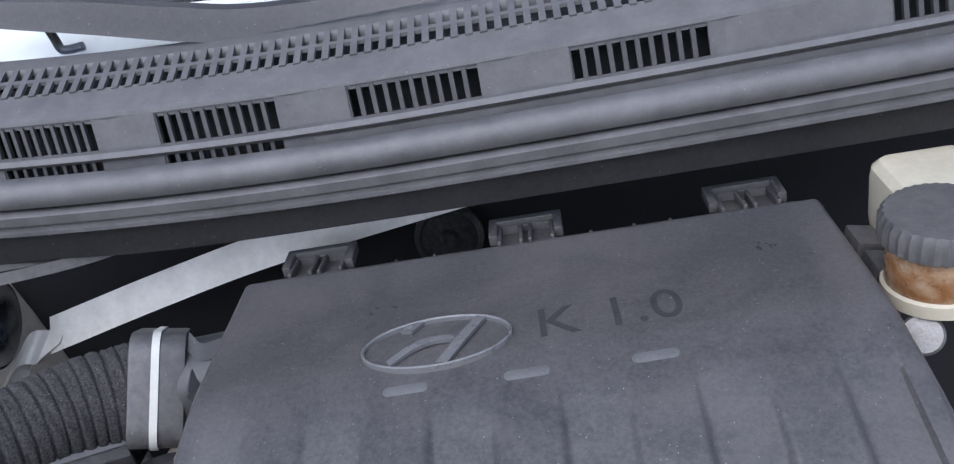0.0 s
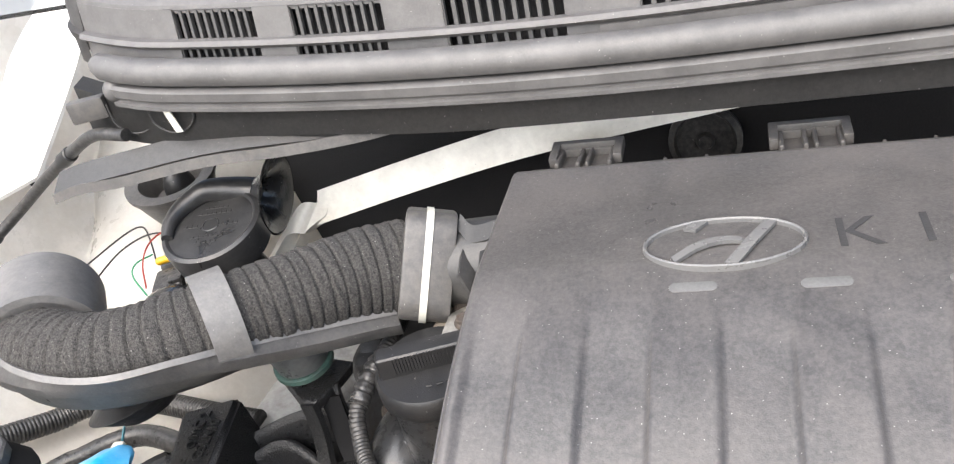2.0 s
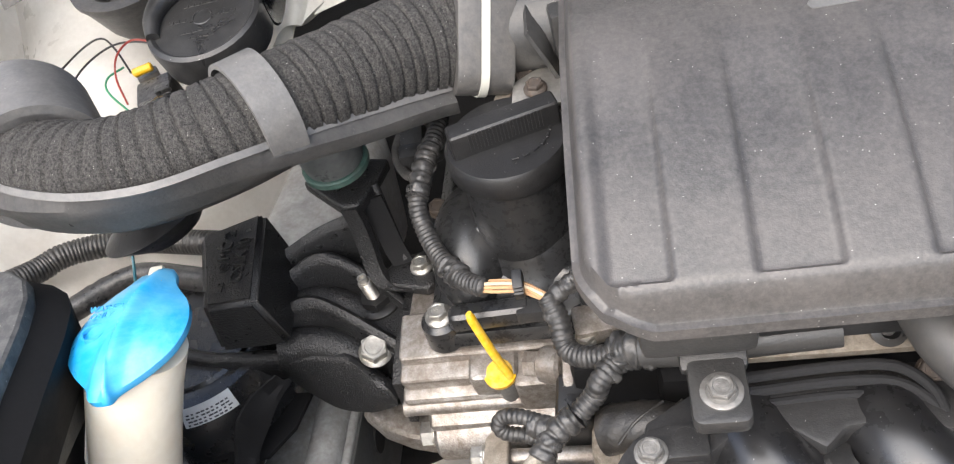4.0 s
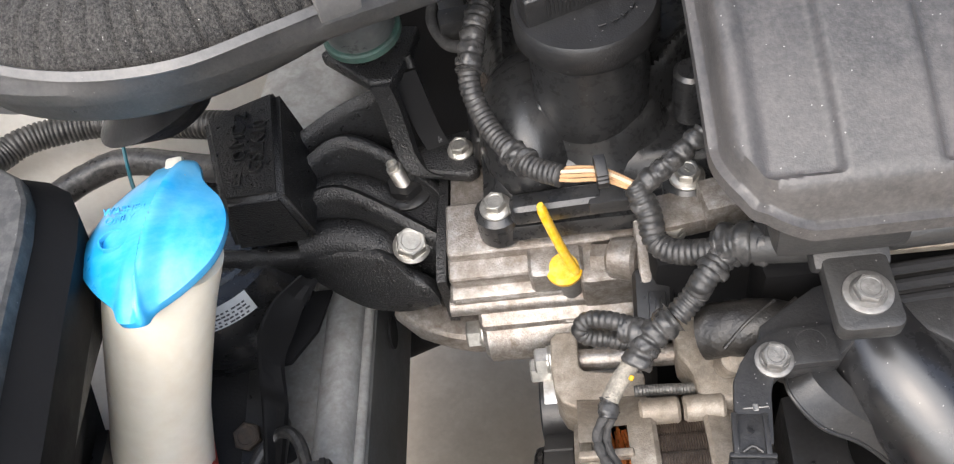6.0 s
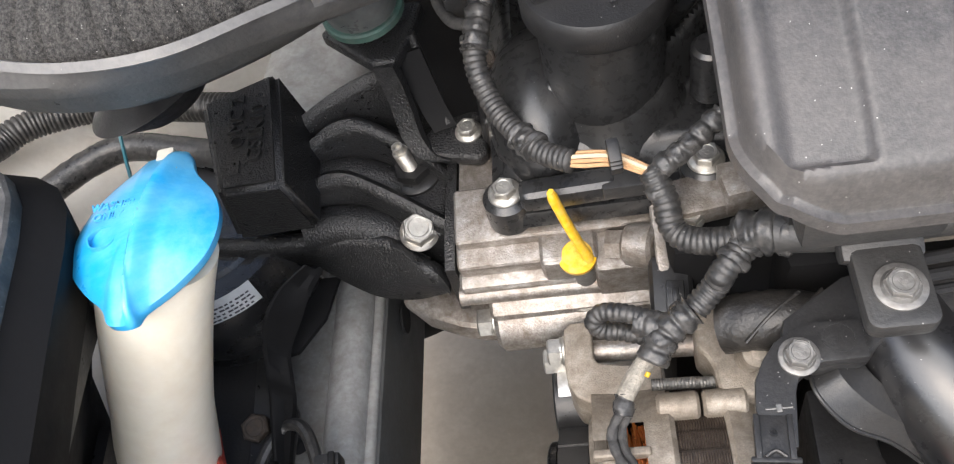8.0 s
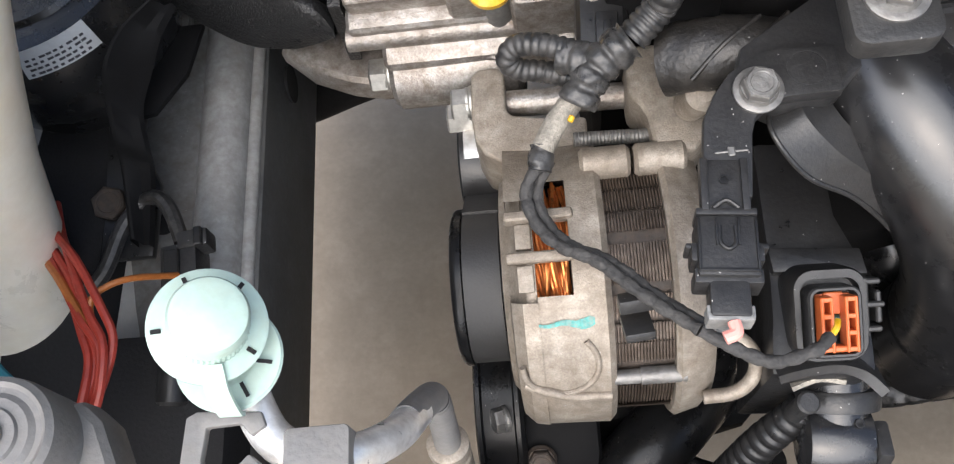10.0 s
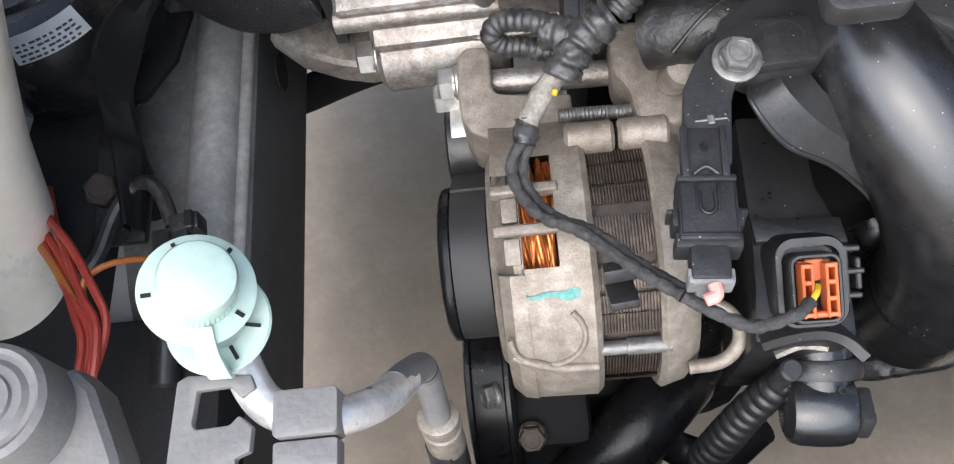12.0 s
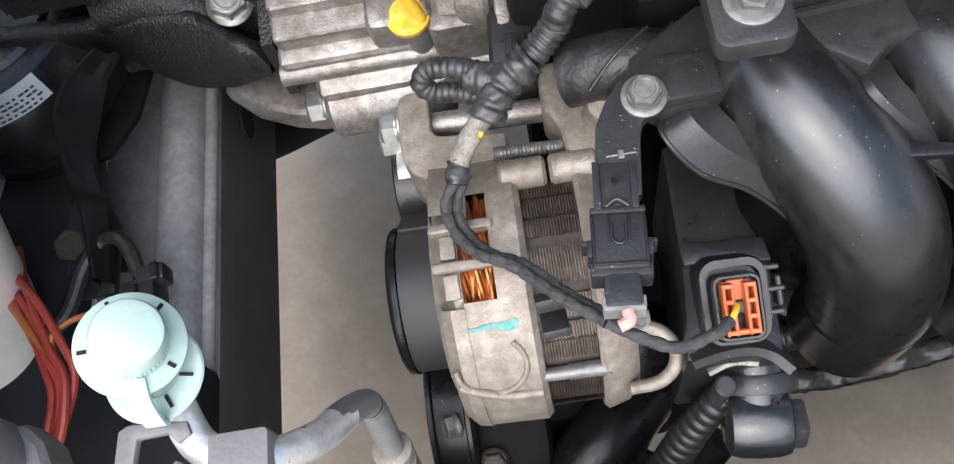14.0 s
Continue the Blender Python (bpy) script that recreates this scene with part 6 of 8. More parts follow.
def taped(pts, r, mat=TAPE):
    bm = bmesh.new()
    tube(bm, pts, r, seg=28, n=16, step=0.0007, wobble=0.20, shape=ridged(0.0074, 0.16, 0.45))
    part("taped_section", bm, mat, harness, angle=70)


loom_tube([(-0.240, 0.545, 0.905), (-0.243, 0.505, 0.903), (-0.252, 0.468, 0.894), (-0.256, 0.448, 0.884), (-0.250, 0.430, 0.872), (-0.240, 0.413, 0.868), (-0.226, 0.394, 0.870), (-0.211, 0.382, 0.874)], 0.0062)
taped([(-0.247, 0.490, 0.899), (-0.252, 0.472, 0.895), (-0.256, 0.452, 0.887)], 0.0075)
taped([(-0.236, 0.407, 0.868), (-0.228, 0.396, 0.8695)], 0.0078)
for k in range(6):
    bm = bmesh.new()
    o = Vector((0, 0.0015 * (k - 2.5), 0.0009 * ((k * 2) % 5 - 2)))
    tube(bm, [Vector((-0.218, 0.3850, 0.873)) + o * 0.6, Vector((-0.206, 0.3835, 0.874)) + o, Vector((-0.190, 0.3815, 0.873)) + o * 0.9 + Vector((0, 0.0006 * math.sin(k * 3), 0)), Vector((-0.172, 0.371, 0.870)) + o * 0.6], 0.0011, seg=7)
    part("wire", bm, (TANW, TANW, CREAMW, BLACK, TANW, ORW)[k], harness)
bm = bmesh.new()
for j in range(3):
    box(bm, (-0.191, 0.3805, 0.8755), (0.006, 0.010 + 0.003 * j, 0.014 - 0.003 * j), (20, 0, 5), bevel=0.001)
part("clip", bm, BLACK, harness)
loom_tube([(-0.175, 0.373, 0.871), (-0.170, 0.362, 0.862), (-0.168, 0.352, 0.852), (-0.160, 0.344, 0.852), (-0.145, 0.338, 0.858), (-0.132, 0.336, 0.864)], 0.0066)
taped([(-0.140, 0.390, 0.885), (-0.158, 0.378, 0.878), (-0.173, 0.371, 0.870), (-0.172, 0.362, 0.862)], 0.0056)
taped([(-0.140, 0.338, 0.860), (-0.130, 0.336, 0.865), (-0.118, 0.333, 0.866)], 0.0105)
bm = bmesh.new()
tube(bm, [(-0.125, 0.334, 0.866), (-0.10, 0.328, 0.872), (-0.07, 0.326, 0.878), (-0.03, 0.326, 0.88)], 0.0095, seg=16)
part("rail_cover", bm, FOOT, harness)
loom_tube([(-0.138, 0.333, 0.862), (-0.149, 0.323, 0.857), (-0.1530, 0.3210, 0.8480), (-0.1630, 0.3140, 0.8410)], 0.0064)
taped([(-0.136, 0.336, 0.862), (-0.146, 0.326, 0.857)], 0.0075)
loom_tube([(-0.1750, 0.3100, 0.8360), (-0.1880, 0.3150, 0.8370), (-0.1980, 0.3190, 0.8360), (-0.2060, 0.3210, 0.8330), (-0.2100, 0.3190, 0.8280), (-0.2060, 0.3170, 0.8230), (-0.1960, 0.3160, 0.8210), (-0.1840, 0.3110, 0.8220)], 0.0046)
taped([(-0.1640, 0.3130, 0.8410), (-0.1740, 0.3080, 0.8370), (-0.1810, 0.3010, 0.8330), (-0.1850, 0.2950, 0.8290)], 0.0078)
taped([(-0.1770, 0.3080, 0.8360), (-0.1890, 0.3140, 0.8340)], 0.0070)
bm = bmesh.new()
tube(bm, [(-0.1860, 0.2980, 0.8290), (-0.1940, 0.2900, 0.8240), (-0.1990, 0.2830, 0.8200)], 0.0046, seg=12)
part("sleeve", bm, SLEEVE, harness, "pale woven sleeve")
bm = bmesh.new()
rod(bm, (-0.1872, 0.2885, 0.8330), (-0.1885, 0.2865, 0.8322), 0.0012, seg=12, bevel=0.0004)
part("wire_end", bm, YELLOW, harness, "yellow wire end")
taped([(-0.1990, 0.2840, 0.8200), (-0.2010, 0.2750, 0.8170)], 0.0050)
for o in ((0, 0, 0), (0.004, 0.001, -0.003)):
    taped([Vector(p) + Vector(o) for p in ((-0.2010, 0.2790, 0.8180), (-0.207, 0.268, 0.813), (-0.204, 0.256, 0.812), (-0.196, 0.245, 0.814), (-0.183, 0.236, 0.819), (-0.167, 0.219, 0.824), (-0.152, 0.206, 0.827))], 0.0024, CLOTH)
taped([(-0.152, 0.206, 0.827), (-0.140, 0.199, 0.824), (-0.128, 0.195, 0.820), (-0.114, 0.198, 0.819), (-0.107, 0.203, 0.815)], 0.0024, CLOTH)
bm = bmesh.new()
tube(bm, [(-0.107, 0.203, 0.8155), (-0.1045, 0.206, 0.816), (-0.103, 0.209, 0.814)], 0.0012, seg=8)
part("wire", bm, YELLOW, harness)

# ---- alternator ----
alt = thing("alternator", (-0.1840, 0.255, 0.66), "dusty cast alloy alternator with copper windings and black pulley", "alternator")
AY, AZ = 0.2575, 0.738


def ring_shell(bm, x0, x1, r0, r1, inner=0.045, seg=72, gaps=(), ease=(0.0, 0.0)):
    """Part of a cast shell round the alternator's axis, left open at the given (start, end) angles."""
    prof = [(inner, 0), (r0 - ease[0], 0.0), (r0, ease[0]), (r1, x1 - x0 - ease[1]), (r1 - ease[1], x1 - x0), (inner, x1 - x0)]
    spans, at = [], 0.0
    for a, b in sorted(gaps):
        spans.append((at, a))
        at = b
    spans.append((at, 360.0))
    for a, b in spans:
        lathe(bm, prof, (x0, AY, AZ), (1, 0, 0), max(3, int(seg * (b - a) / 360)), start=a, sweep=b - a)


fx, fy, fz = frame_of((1, 0, 0))
WINDOWS = [(70, 83), (87, 98), (102, 114)]
bm = bmesh.new()
ring_shell(bm, -0.2200, -0.2105, 0.0500, 0.0622, ease=(0.004, 0.0))
ring_shell(bm, -0.2108, -0.2062, 0.0602, 0.0608, inner=0.05)
bell = part("front_bell", bm, ALT, alt, "cast alloy front bell")
bm = bmesh.new()
ring_shell(bm, -0.1920, -0.1775, 0.0637, 0.0640, ease=(0.0, 0.0025))
part("bell_rim", bm, ALT, bell)
bm = bmesh.new()
ring_shell(bm, -0.2068, -0.1915, 0.0634, 0.0637, inner=0.054, gaps=WINDOWS, ease=(0.0008, 0.0))
lathe(bm, [(0.055, 0.0), (0.0634, 0.0), (0.0636, 0.0062), (0.055, 0.0062)], (-0.2066, AY, AZ), (1, 0, 0), 8, start=70, sweep=13)
lathe(bm, [(0.050, -0.001), (0.0585, 0.0), (0.0630, 0.0045), (0.0640, 0.0105), (0.055, 0.0105)], (-0.2165, AY, AZ), (1, 0, 0), 40, start=116, sweep=90)
lathe(bm, [(0.055, 0.0), (0.0640, 0.0), (0.0634, 0.0105), (0.055, 0.0105)], (-0.2165, AY, AZ), (1, 0, 0), 20, start=20, sweep=58)
part("bell_bridge", bm, ALT, bell)
for a in (84.8, 100):
    bm = bmesh.new()
    d = Vector((0, math.cos(radians(a)), math.sin(radians(a))))
    box(bm, (0, 0, 0), (0.0275, 0.0045, 0.006), bevel=0.0018, seg=3, m=Matrix.Translation(Vector((-0.2035, AY, AZ)) + d * 0.0630) @ Matrix((Vector((1, 0, 0)), d.cross(Vector((1, 0, 0))), d)).transposed().to_4x4())
    part("bar", bm, ALT, bell)
for a in (92, 107.5):
    bm = bmesh.new()
    d = Vector((0, math.cos(radians(a)), math.sin(radians(a))))
    box(bm, (0, 0, 0), (0.0065, 0.0105, 0.003), bevel=0.001, m=Matrix.Translation(Vector((-0.2100, AY, AZ)) + d * 0.0612) @ Matrix((Vector((1, 0, 0)), d.cross(Vector((1, 0, 0))), d)).transposed().to_4x4())
    part("pad", bm, ALT, bell)
bm = bmesh.new()
ring_shell(bm, -0.1540, -0.1375, 0.0632, 0.0605, ease=(0.002, 0.005))
part("rear_bell", bm, ALT, alt, "cast alloy rear bell")
bm = bmesh.new()
n = 34
lam = [(0.045, 0.0)]
for k in range(19):
    lam += [(0.0585, 0.00125 * k), (0.0585, 0.00125 * k + 0.0006), (0.0572, 0.00125 * k + 0.0008), (0.0572, 0.00125 * k + 0.0011)]
lam.append((0.045, 0.0237))
for k in range(n):
    a = 360 / n * k + 1.5 * math.sin(k * 2.3)
    lathe(bm, lam, (-0.1775, AY, AZ), (1, 0, 0), 3, start=a, sweep=360 / n * (0.86 if k % 2 else 0.70))
tagged(part("stator", bm, LAMIN, alt, "rusty laminated stator", angle=20), kind="stuff")
bm = bmesh.new()
lathe(bm, [(0.0560, 0), (0.0560, 0.0235)], (-0.1775, AY, AZ), (1, 0, 0), 72)
part("stator_core", bm, RUST, alt)
random.seed(7)
for j in range(22):
    bm = bmesh.new()
    r = 0.0530 + 0.0030 * math.sin(j * 1.7)
    x = -0.2065 + 0.00068 * j
    pts = [Vector((x + 0.0014 * math.sin(a * 6 + j * 0.6), AY, AZ)) + (fx * math.cos(a) + fy * math.sin(a)) * (r + 0.0016 * math.sin(a * 9 + j * 2)) for a in [radians(64 + i * 56 / 24) for i in range(25)]]
    tube(bm, pts, 0.00085, seg=7, n=2)
    part("winding", bm, COPPER, alt, "lacquered copper winding" if j == 0 else "")
bm = bmesh.new()
lathe(bm, [(0.044, 0), (0.044, 0.06)], (-0.2080, AY, AZ), (1, 0, 0), 40)
part("rotor", bm, FELT_FILL, alt)
# long bolts and lugs
for y, z, mat in ((0.287, 0.787, ALT), (0.211, 0.775, None)):
    if mat:
        for xa, xb in ((-0.1850, -0.1645), (-0.1630, -0.1420)):
            bm = bmesh.new()
            rod(bm, (xa, y + 0.001, z + 0.005), (xb, y + 0.001, z + 0.005), 0.0070, seg=20, bevel=0.0015)
            part("bolt_lug", bm, ALT, alt)
bm = bmesh.new()
rod(bm, (-0.1840, 0.205, 0.766), (-0.1680, 0.205, 0.766), 0.0031, seg=14)
rod(bm, (-0.1680, 0.205, 0.766), (-0.1500, 0.205, 0.766), 0.0037, seg=14)
part("through_bolt", bm, DULL, alt)
bm = bmesh.new()
tube(bm, [(-0.1860, 0.3025, 0.787), (-0.170, 0.302, 0.787), (-0.1480, 0.301, 0.787)], 0.0032, seg=14, step=0.0005, shape=ridged(0.0014, 0.10, 0.6))
part("through_bolt", bm, DULL, alt)
bm = bmesh.new()
tube(bm, [(-0.142, 0.218, 0.776), (-0.130, 0.216, 0.774), (-0.123, 0.210, 0.768), (-0.123, 0.203, 0.761), (-0.130, 0.198, 0.755), (-0.143, 0.197, 0.754)], 0.0030, seg=14)
part("rear_lug", bm, ALT, alt)
hex_bolt(alt, (-0.1375, 0.222, 0.776), (0.4, -0.5, 0.8), 0.0045, 1.2, 0.006, DULL, mark="")
# upper mounting ears
bm = bmesh.new()
prism(bm, [(-0.2250, 0.3440), (-0.2285, 0.3400), (-0.2290, 0.3210), (-0.2280, 0.3090), (-0.2240, 0.3010), (-0.2150, 0.2960), (-0.2000, 0.2930), (-0.1795, 0.2930), (-0.1795, 0.3150), (-0.2000, 0.3170), (-0.2110, 0.3190), (-0.2135, 0.3220), (-0.2135, 0.3400), (-0.2160, 0.3440)], (0, 0, 0.748), (1, 0, 0), (0, 1, 0), 0.036, 0.0035, 3)
part("front_ear", bm, ALT, alt)
bm = bmesh.new()
prism(bm, [(-0.1615, 0.3400), (-0.1480, 0.3400), (-0.1400, 0.3330), (-0.1330, 0.3130), (-0.1290, 0.2990), (-0.1380, 0.2880), (-0.1540, 0.2900), (-0.1555, 0.3050), (-0.1580, 0.3110), (-0.1620, 0.3160)], (0, 0, 0.769), (1, 0, 0), (0, 1, 0), 0.028, 0.0035, 3)
part("rear_ear", bm, ALT, alt)
bm = bmesh.new()
rod(bm, (-0.2160, 0.3315, 0.772), (-0.1570, 0.3285, 0.775), 0.0060, seg=24)
part("spacer_tube", bm, ALU, alt)
hex_bolt(alt, (-0.2285, 0.3325, 0.774), (-1, 0, 0), 0.0068, 1.2, 0.010)
hex_bolt(alt, (-0.2290, 0.3370, 0.754), (-1, 0, 0), 0.0066, 1.2, 0.014)
# lower front boss with paint mark
bm = bmesh.new()
tx = Vector((1, 0, 0))
tn = Vector((0, -0.56, 0.83))
ta = math.degrees(math.atan2(tn.dot(fy), tn.dot(fx)))
rows = []
for k in range(13):
    x = -0.2065 + 0.0018 * k
    half = 0.5 + 0.10 * k + 0.5 * (8 < k < 12) - 0.5 * (k == 12)
    off = 0.5 * math.sin(k * 0.9)
    rows.append([bm.verts.new(Vector((x, AY, AZ)) + (fx * math.cos(radians(ta + a)) + fy * math.sin(radians(ta + a))) * 0.0641) for a in (off - half, off - half * 0.4, off + half * 0.4, off + half)])
for a, b in zip(rows, rows[1:]):
    for q in range(3):
        bm.faces.new((a[q], a[q + 1], b[q + 1], b[q]))
part("paint_mark", bm, TEALPAINT, alt, "teal paint daub")
def on_bell(x, s, r=0.0640):
    """A point on the bell's skin, s metres forward from its top round the axis."""
    a = math.pi / 2 + s / 0.0637
    return Vector((x, AY + r * math.cos(a), AZ + r * math.sin(a)))


bm = bmesh.new()
tube(bm, [on_bell(-0.1995 + 0.0150 * math.cos(a), 0.0560 - 0.0150 * math.sin(a), 0.0638) for a in [math.pi * (0.25 - k * 0.105) for k in range(13)]], 0.0013, seg=10)
part("round_edge", bm, ALT, bell)
bm = bmesh.new()
tube(bm, [on_bell(-0.2140, 0.0660, 0.0620), on_bell(-0.2060, 0.0690), on_bell(-0.1960, 0.0730), on_bell(-0.1800, 0.0740)], 0.0022, seg=12)
part("casting_rib", bm, ALT, bell)
# pulley and belt
bm = bmesh.new()
lathe(bm, [(0.012, 0.0), (0.0325, 0.0), (0.0350, 0.0012), (0.0358, 0.0026), (0.0358, 0.0050), (0.0325, 0.0056), (0.0325, 0.0215), (0.0352, 0.0222), (0.0352, 0.0238), (0.0330, 0.0244), (0.0330, 0.0258), (0.0352, 0.0264), (0.0352, 0.0282), (0.030, 0.029), (0.012, 0.029)], (-0.2430, AY, AZ), (1, 0, 0), 72)
pul = part("pulley", bm, DIMBLACK, alt, "black pulley")
bm = bmesh.new()
lathe(bm, [(0.0325, 0.0), (0.0347, 0.0), (0.0347, 0.0160), (0.0325, 0.0160)], (-0.2374, AY, AZ), (1, 0, 0), 72)
strip(bm, [(-0.2294, AY + 0.026, AZ + 0.0228), (-0.2294, 0.305, 0.737)], (0.016, 0, 0), 0.003, n=1)
part("belt", bm, PULLEY, pul, "flat grey belt back")
idler = thing("idler_pulley", (-0.23, 0.32, 0.735), "black idler pulley with a bright band for its highlight", "pulley")
bm = bmesh.new()
lathe(bm, [(0.008, 0.0), (0.0205, 0.0), (0.022, 0.001), (0.022, 0.0195), (0.0205, 0.0205), (0.008, 0.0205)], (-0.2390, 0.3205, 0.734), (1, 0, 0), 48)
part("rim", bm, BLACK, idler)
# short bright arc paints the glossy highlight on the black rim
bm = bmesh.new()
lathe(bm, [(0.0221, 0.0), (0.0226, 0.0006), (0.0226, 0.0120), (0.0221, 0.0126)], (-0.2360, 0.3205, 0.734), (1, 0, 0), 24, start=60, sweep=46)
part("highlight_band", bm, ALUPIPE, idler, "bright band imitating the glossy highlight")
# lower pulley and bracket
comp = thing("compressor_pulley", (-0.25, 0.23, 0.58), "black grooved compressor pulley below the alternator", "pulley")
bm = bmesh.new()
lathe(bm, [(0.012, 0.0), (0.0515, 0.0), (0.054, 0.001), (0.054, 0.003), (0.0515, 0.004), (0.0515, 0.019), (0.054, 0.020), (0.054, 0.022), (0.0515, 0.024), (0.012, 0.024)], (-0.2435, 0.222, 0.640), (1, 0, 0), 64)
part("rim", bm, DIMBLACK, comp)
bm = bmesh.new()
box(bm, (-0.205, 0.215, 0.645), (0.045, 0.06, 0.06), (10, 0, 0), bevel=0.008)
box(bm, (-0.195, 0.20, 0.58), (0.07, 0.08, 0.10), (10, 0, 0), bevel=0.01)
# added near-black boxes paint in the dark below the alternator
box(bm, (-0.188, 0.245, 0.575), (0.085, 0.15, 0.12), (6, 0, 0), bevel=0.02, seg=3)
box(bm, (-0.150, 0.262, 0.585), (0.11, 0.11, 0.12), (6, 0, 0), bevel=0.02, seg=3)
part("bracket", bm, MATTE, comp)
bm = bmesh.new()
tube(bm, [(-0.121, 0.227, 0.630), (-0.148, 0.201, 0.650), (-0.168, 0.182, 0.650), (-0.193, 0.163, 0.630)], 0.0195, seg=32)
part("suction_pipe", bm, DIMBLACK, comp, "glossy black pipe")
hex_bolt(comp, (-0.213, 0.187, 0.672), (0, -0.5, 0.85), 0.0060, 1.3, 0.007, RUST, mark="")
hex_bolt(comp, (-0.228, 0.205, 0.690), (-0.8, -0.2, 0.3), 0.0055, 1.2, 0.007, DULL, mark="")

# ---- connectors at the alternator and manifold ----
bracket = thing("connector_bracket", (-0.13, 0.26, 0.84), "black steel bracket arm with a round bolted end", "bracket")
bm = bmesh.new()
out = [(-0.098, 0.2945), (-0.114, 0.2945), (-0.1165, 0.2950), (-0.1265, 0.2925), (-0.1345, 0.2870), (-0.1405, 0.2795), (-0.1450, 0.2710), (-0.1465, 0.2620), (-0.1490, 0.2420), (-0.1335, 0.2410),
       (-0.1300, 0.2640), (-0.1280, 0.2695), (-0.1230, 0.2740), (-0.1165, 0.2760), (-0.098, 0.2765)]
prism(bm, out, (0, 0, 0.8435), (1, 0, 0), (0, 1, 0.02), 0.006, 0.0013)
part("arm", bm, DUSTY, bracket)
bm = bmesh.new()
box(bm, (-0.1380, 0.2575, 0.8550), (0.0110, 0.0008, 0.0008), bevel=0.0003, seg=1)
box(bm, (-0.1380, 0.2575, 0.8552), (0.0024, 0.0034, 0.0010), bevel=0.0004, seg=1)
part("stamped_mark", bm, DULL, bracket)
bm = bmesh.new()
lathe(bm, [(0.0068, 0.0), (0.0068, 0.0004), (0.0062, 0.0004), (0.0062, 0.0)], (-0.1085, 0.2862, 0.8550), (0, -0.02, 1), 32)
part("stamped_ring", bm, DUSTY, bracket)
hex_bolt(bracket, (-0.1262, 0.2785, 0.8562), (0, -0.12, 1), 0.0054, 1.22, 0.0070, DULL, washer=0.0084)
con = thing("wiring_connector", (-0.146, 0.222, 0.845), "black plastic wiring connector on a bracket", "connector")
QV = Vector((0.10, 1.0, -0.06))
QM = basis((-0.1428, 0.2400, 0.8560), (1, -0.10, 0), QV)


def con_block(bm, x0, x1, y0, y1, z0, z1, bevel=0.0008):
    """A block in the connector's own frame: across, along its length, out of it."""
    box(bm, (0, 0, 0), (abs(x1 - x0), abs(y1 - y0), abs(z1 - z0)), bevel=bevel, m=QM @ pose((x0 + x1) / 2, (y0 + y1) / 2, (z0 + z1) / 2))


bm = bmesh.new()
con_block(bm, -0.0072, 0.0072, -0.004, 0.0150, -0.008, 0.0)
for sx in (-1, 1):
    con_block(bm, sx * 0.0052, sx * 0.0076, -0.004, 0.0148, -0.004, 0.0016, 0.0005)
con_block(bm, -0.0095, 0.0095, -0.0055, -0.003, -0.010, 0.0012)
tube(bm, [QM @ Vector((-0.004, -0.0028, 0.0006)), QM @ Vector((0.0, -0.0006, 0.0014)), QM @ Vector((0.004, -0.0028, 0.0006))], 0.0008, seg=8)
holder = part("holder", bm, DUSTY, con)
bm = bmesh.new()
lathe(bm, [(0.0017, 0.0), (0.0017, 0.0005), (0.0011, 0.0005), (0.0011, -0.0004)], QM @ Vector((0.0, 0.0075, 0.0)), QM.to_3x3() @ Vector((0, 0, 1)), 20)
part("eyelet", bm, BLACK, holder)
bm = bmesh.new()
con_block(bm, -0.0095, 0.0095, -0.0260, -0.0055, -0.013, 0.0006, 0.0014)
con_block(bm, -0.0112, 0.0112, -0.0205, -0.0140, -0.012, -0.0012, 0.001)
con_block(bm, -0.0128, 0.0128, -0.0158, -0.0140, -0.011, -0.0020, 0.0006)
con_block(bm, -0.0105, 0.0105, -0.0278, -0.0225, -0.0125, -0.0012, 0.001)
shell = part("shell", bm, DUSTY, con)
bm = bmesh.new()
for sx in (-1, 1):
    con_block(bm, sx * 0.0030, sx * 0.0038, -0.0160, -0.0065, 0.0004, 0.0014, 0.0003)
    con_block(bm, sx * 0.0084, sx * 0.0092, -0.0240, -0.0065, 0.0004, 0.0012, 0.0003)
tube(bm, [QM @ Vector((x, y, 0.0010)) for x, y in ((-0.0024, -0.0095), (-0.0024, -0.0150), (0.0, -0.0172), (0.0024, -0.0150), (0.0024, -0.0095))], 0.0007, seg=8)
con_block(bm, -0.0090, 0.0090, -0.0248, -0.0238, 0.0004, 0.0014, 0.0003)
part("latch", bm, BLACK, shell)
bm = bmesh.new()
con_block(bm, -0.0062, 0.0062, -0.0385, -0.0260, -0.0115, -0.0012, 0.0014)
part("tail", bm, DUSTY, con)
bm = bmesh.new()
con_block(bm, -0.0070, 0.0070, -0.0395, -0.0372, -0.011, -0.0020, 0.0006)
for sx in (-1, 1):
    con_block(bm, sx * 0.0060, sx * 0.0072, -0.0385, -0.0345, -0.010, -0.0024, 0.0005)
part("collar", bm, PALEPLASTIC, con, "pale grey collar")
bm = bmesh.new()
tube(bm, [QM @ Vector((0.0008, -0.0395, -0.0035)), QM @ Vector((0.0012, -0.0430, -0.0036)), QM @ Vector((-0.0022, -0.0446, -0.0042))], 0.0021, seg=10)
part("wire_seal", bm, PINK, con, "pink wire seal")
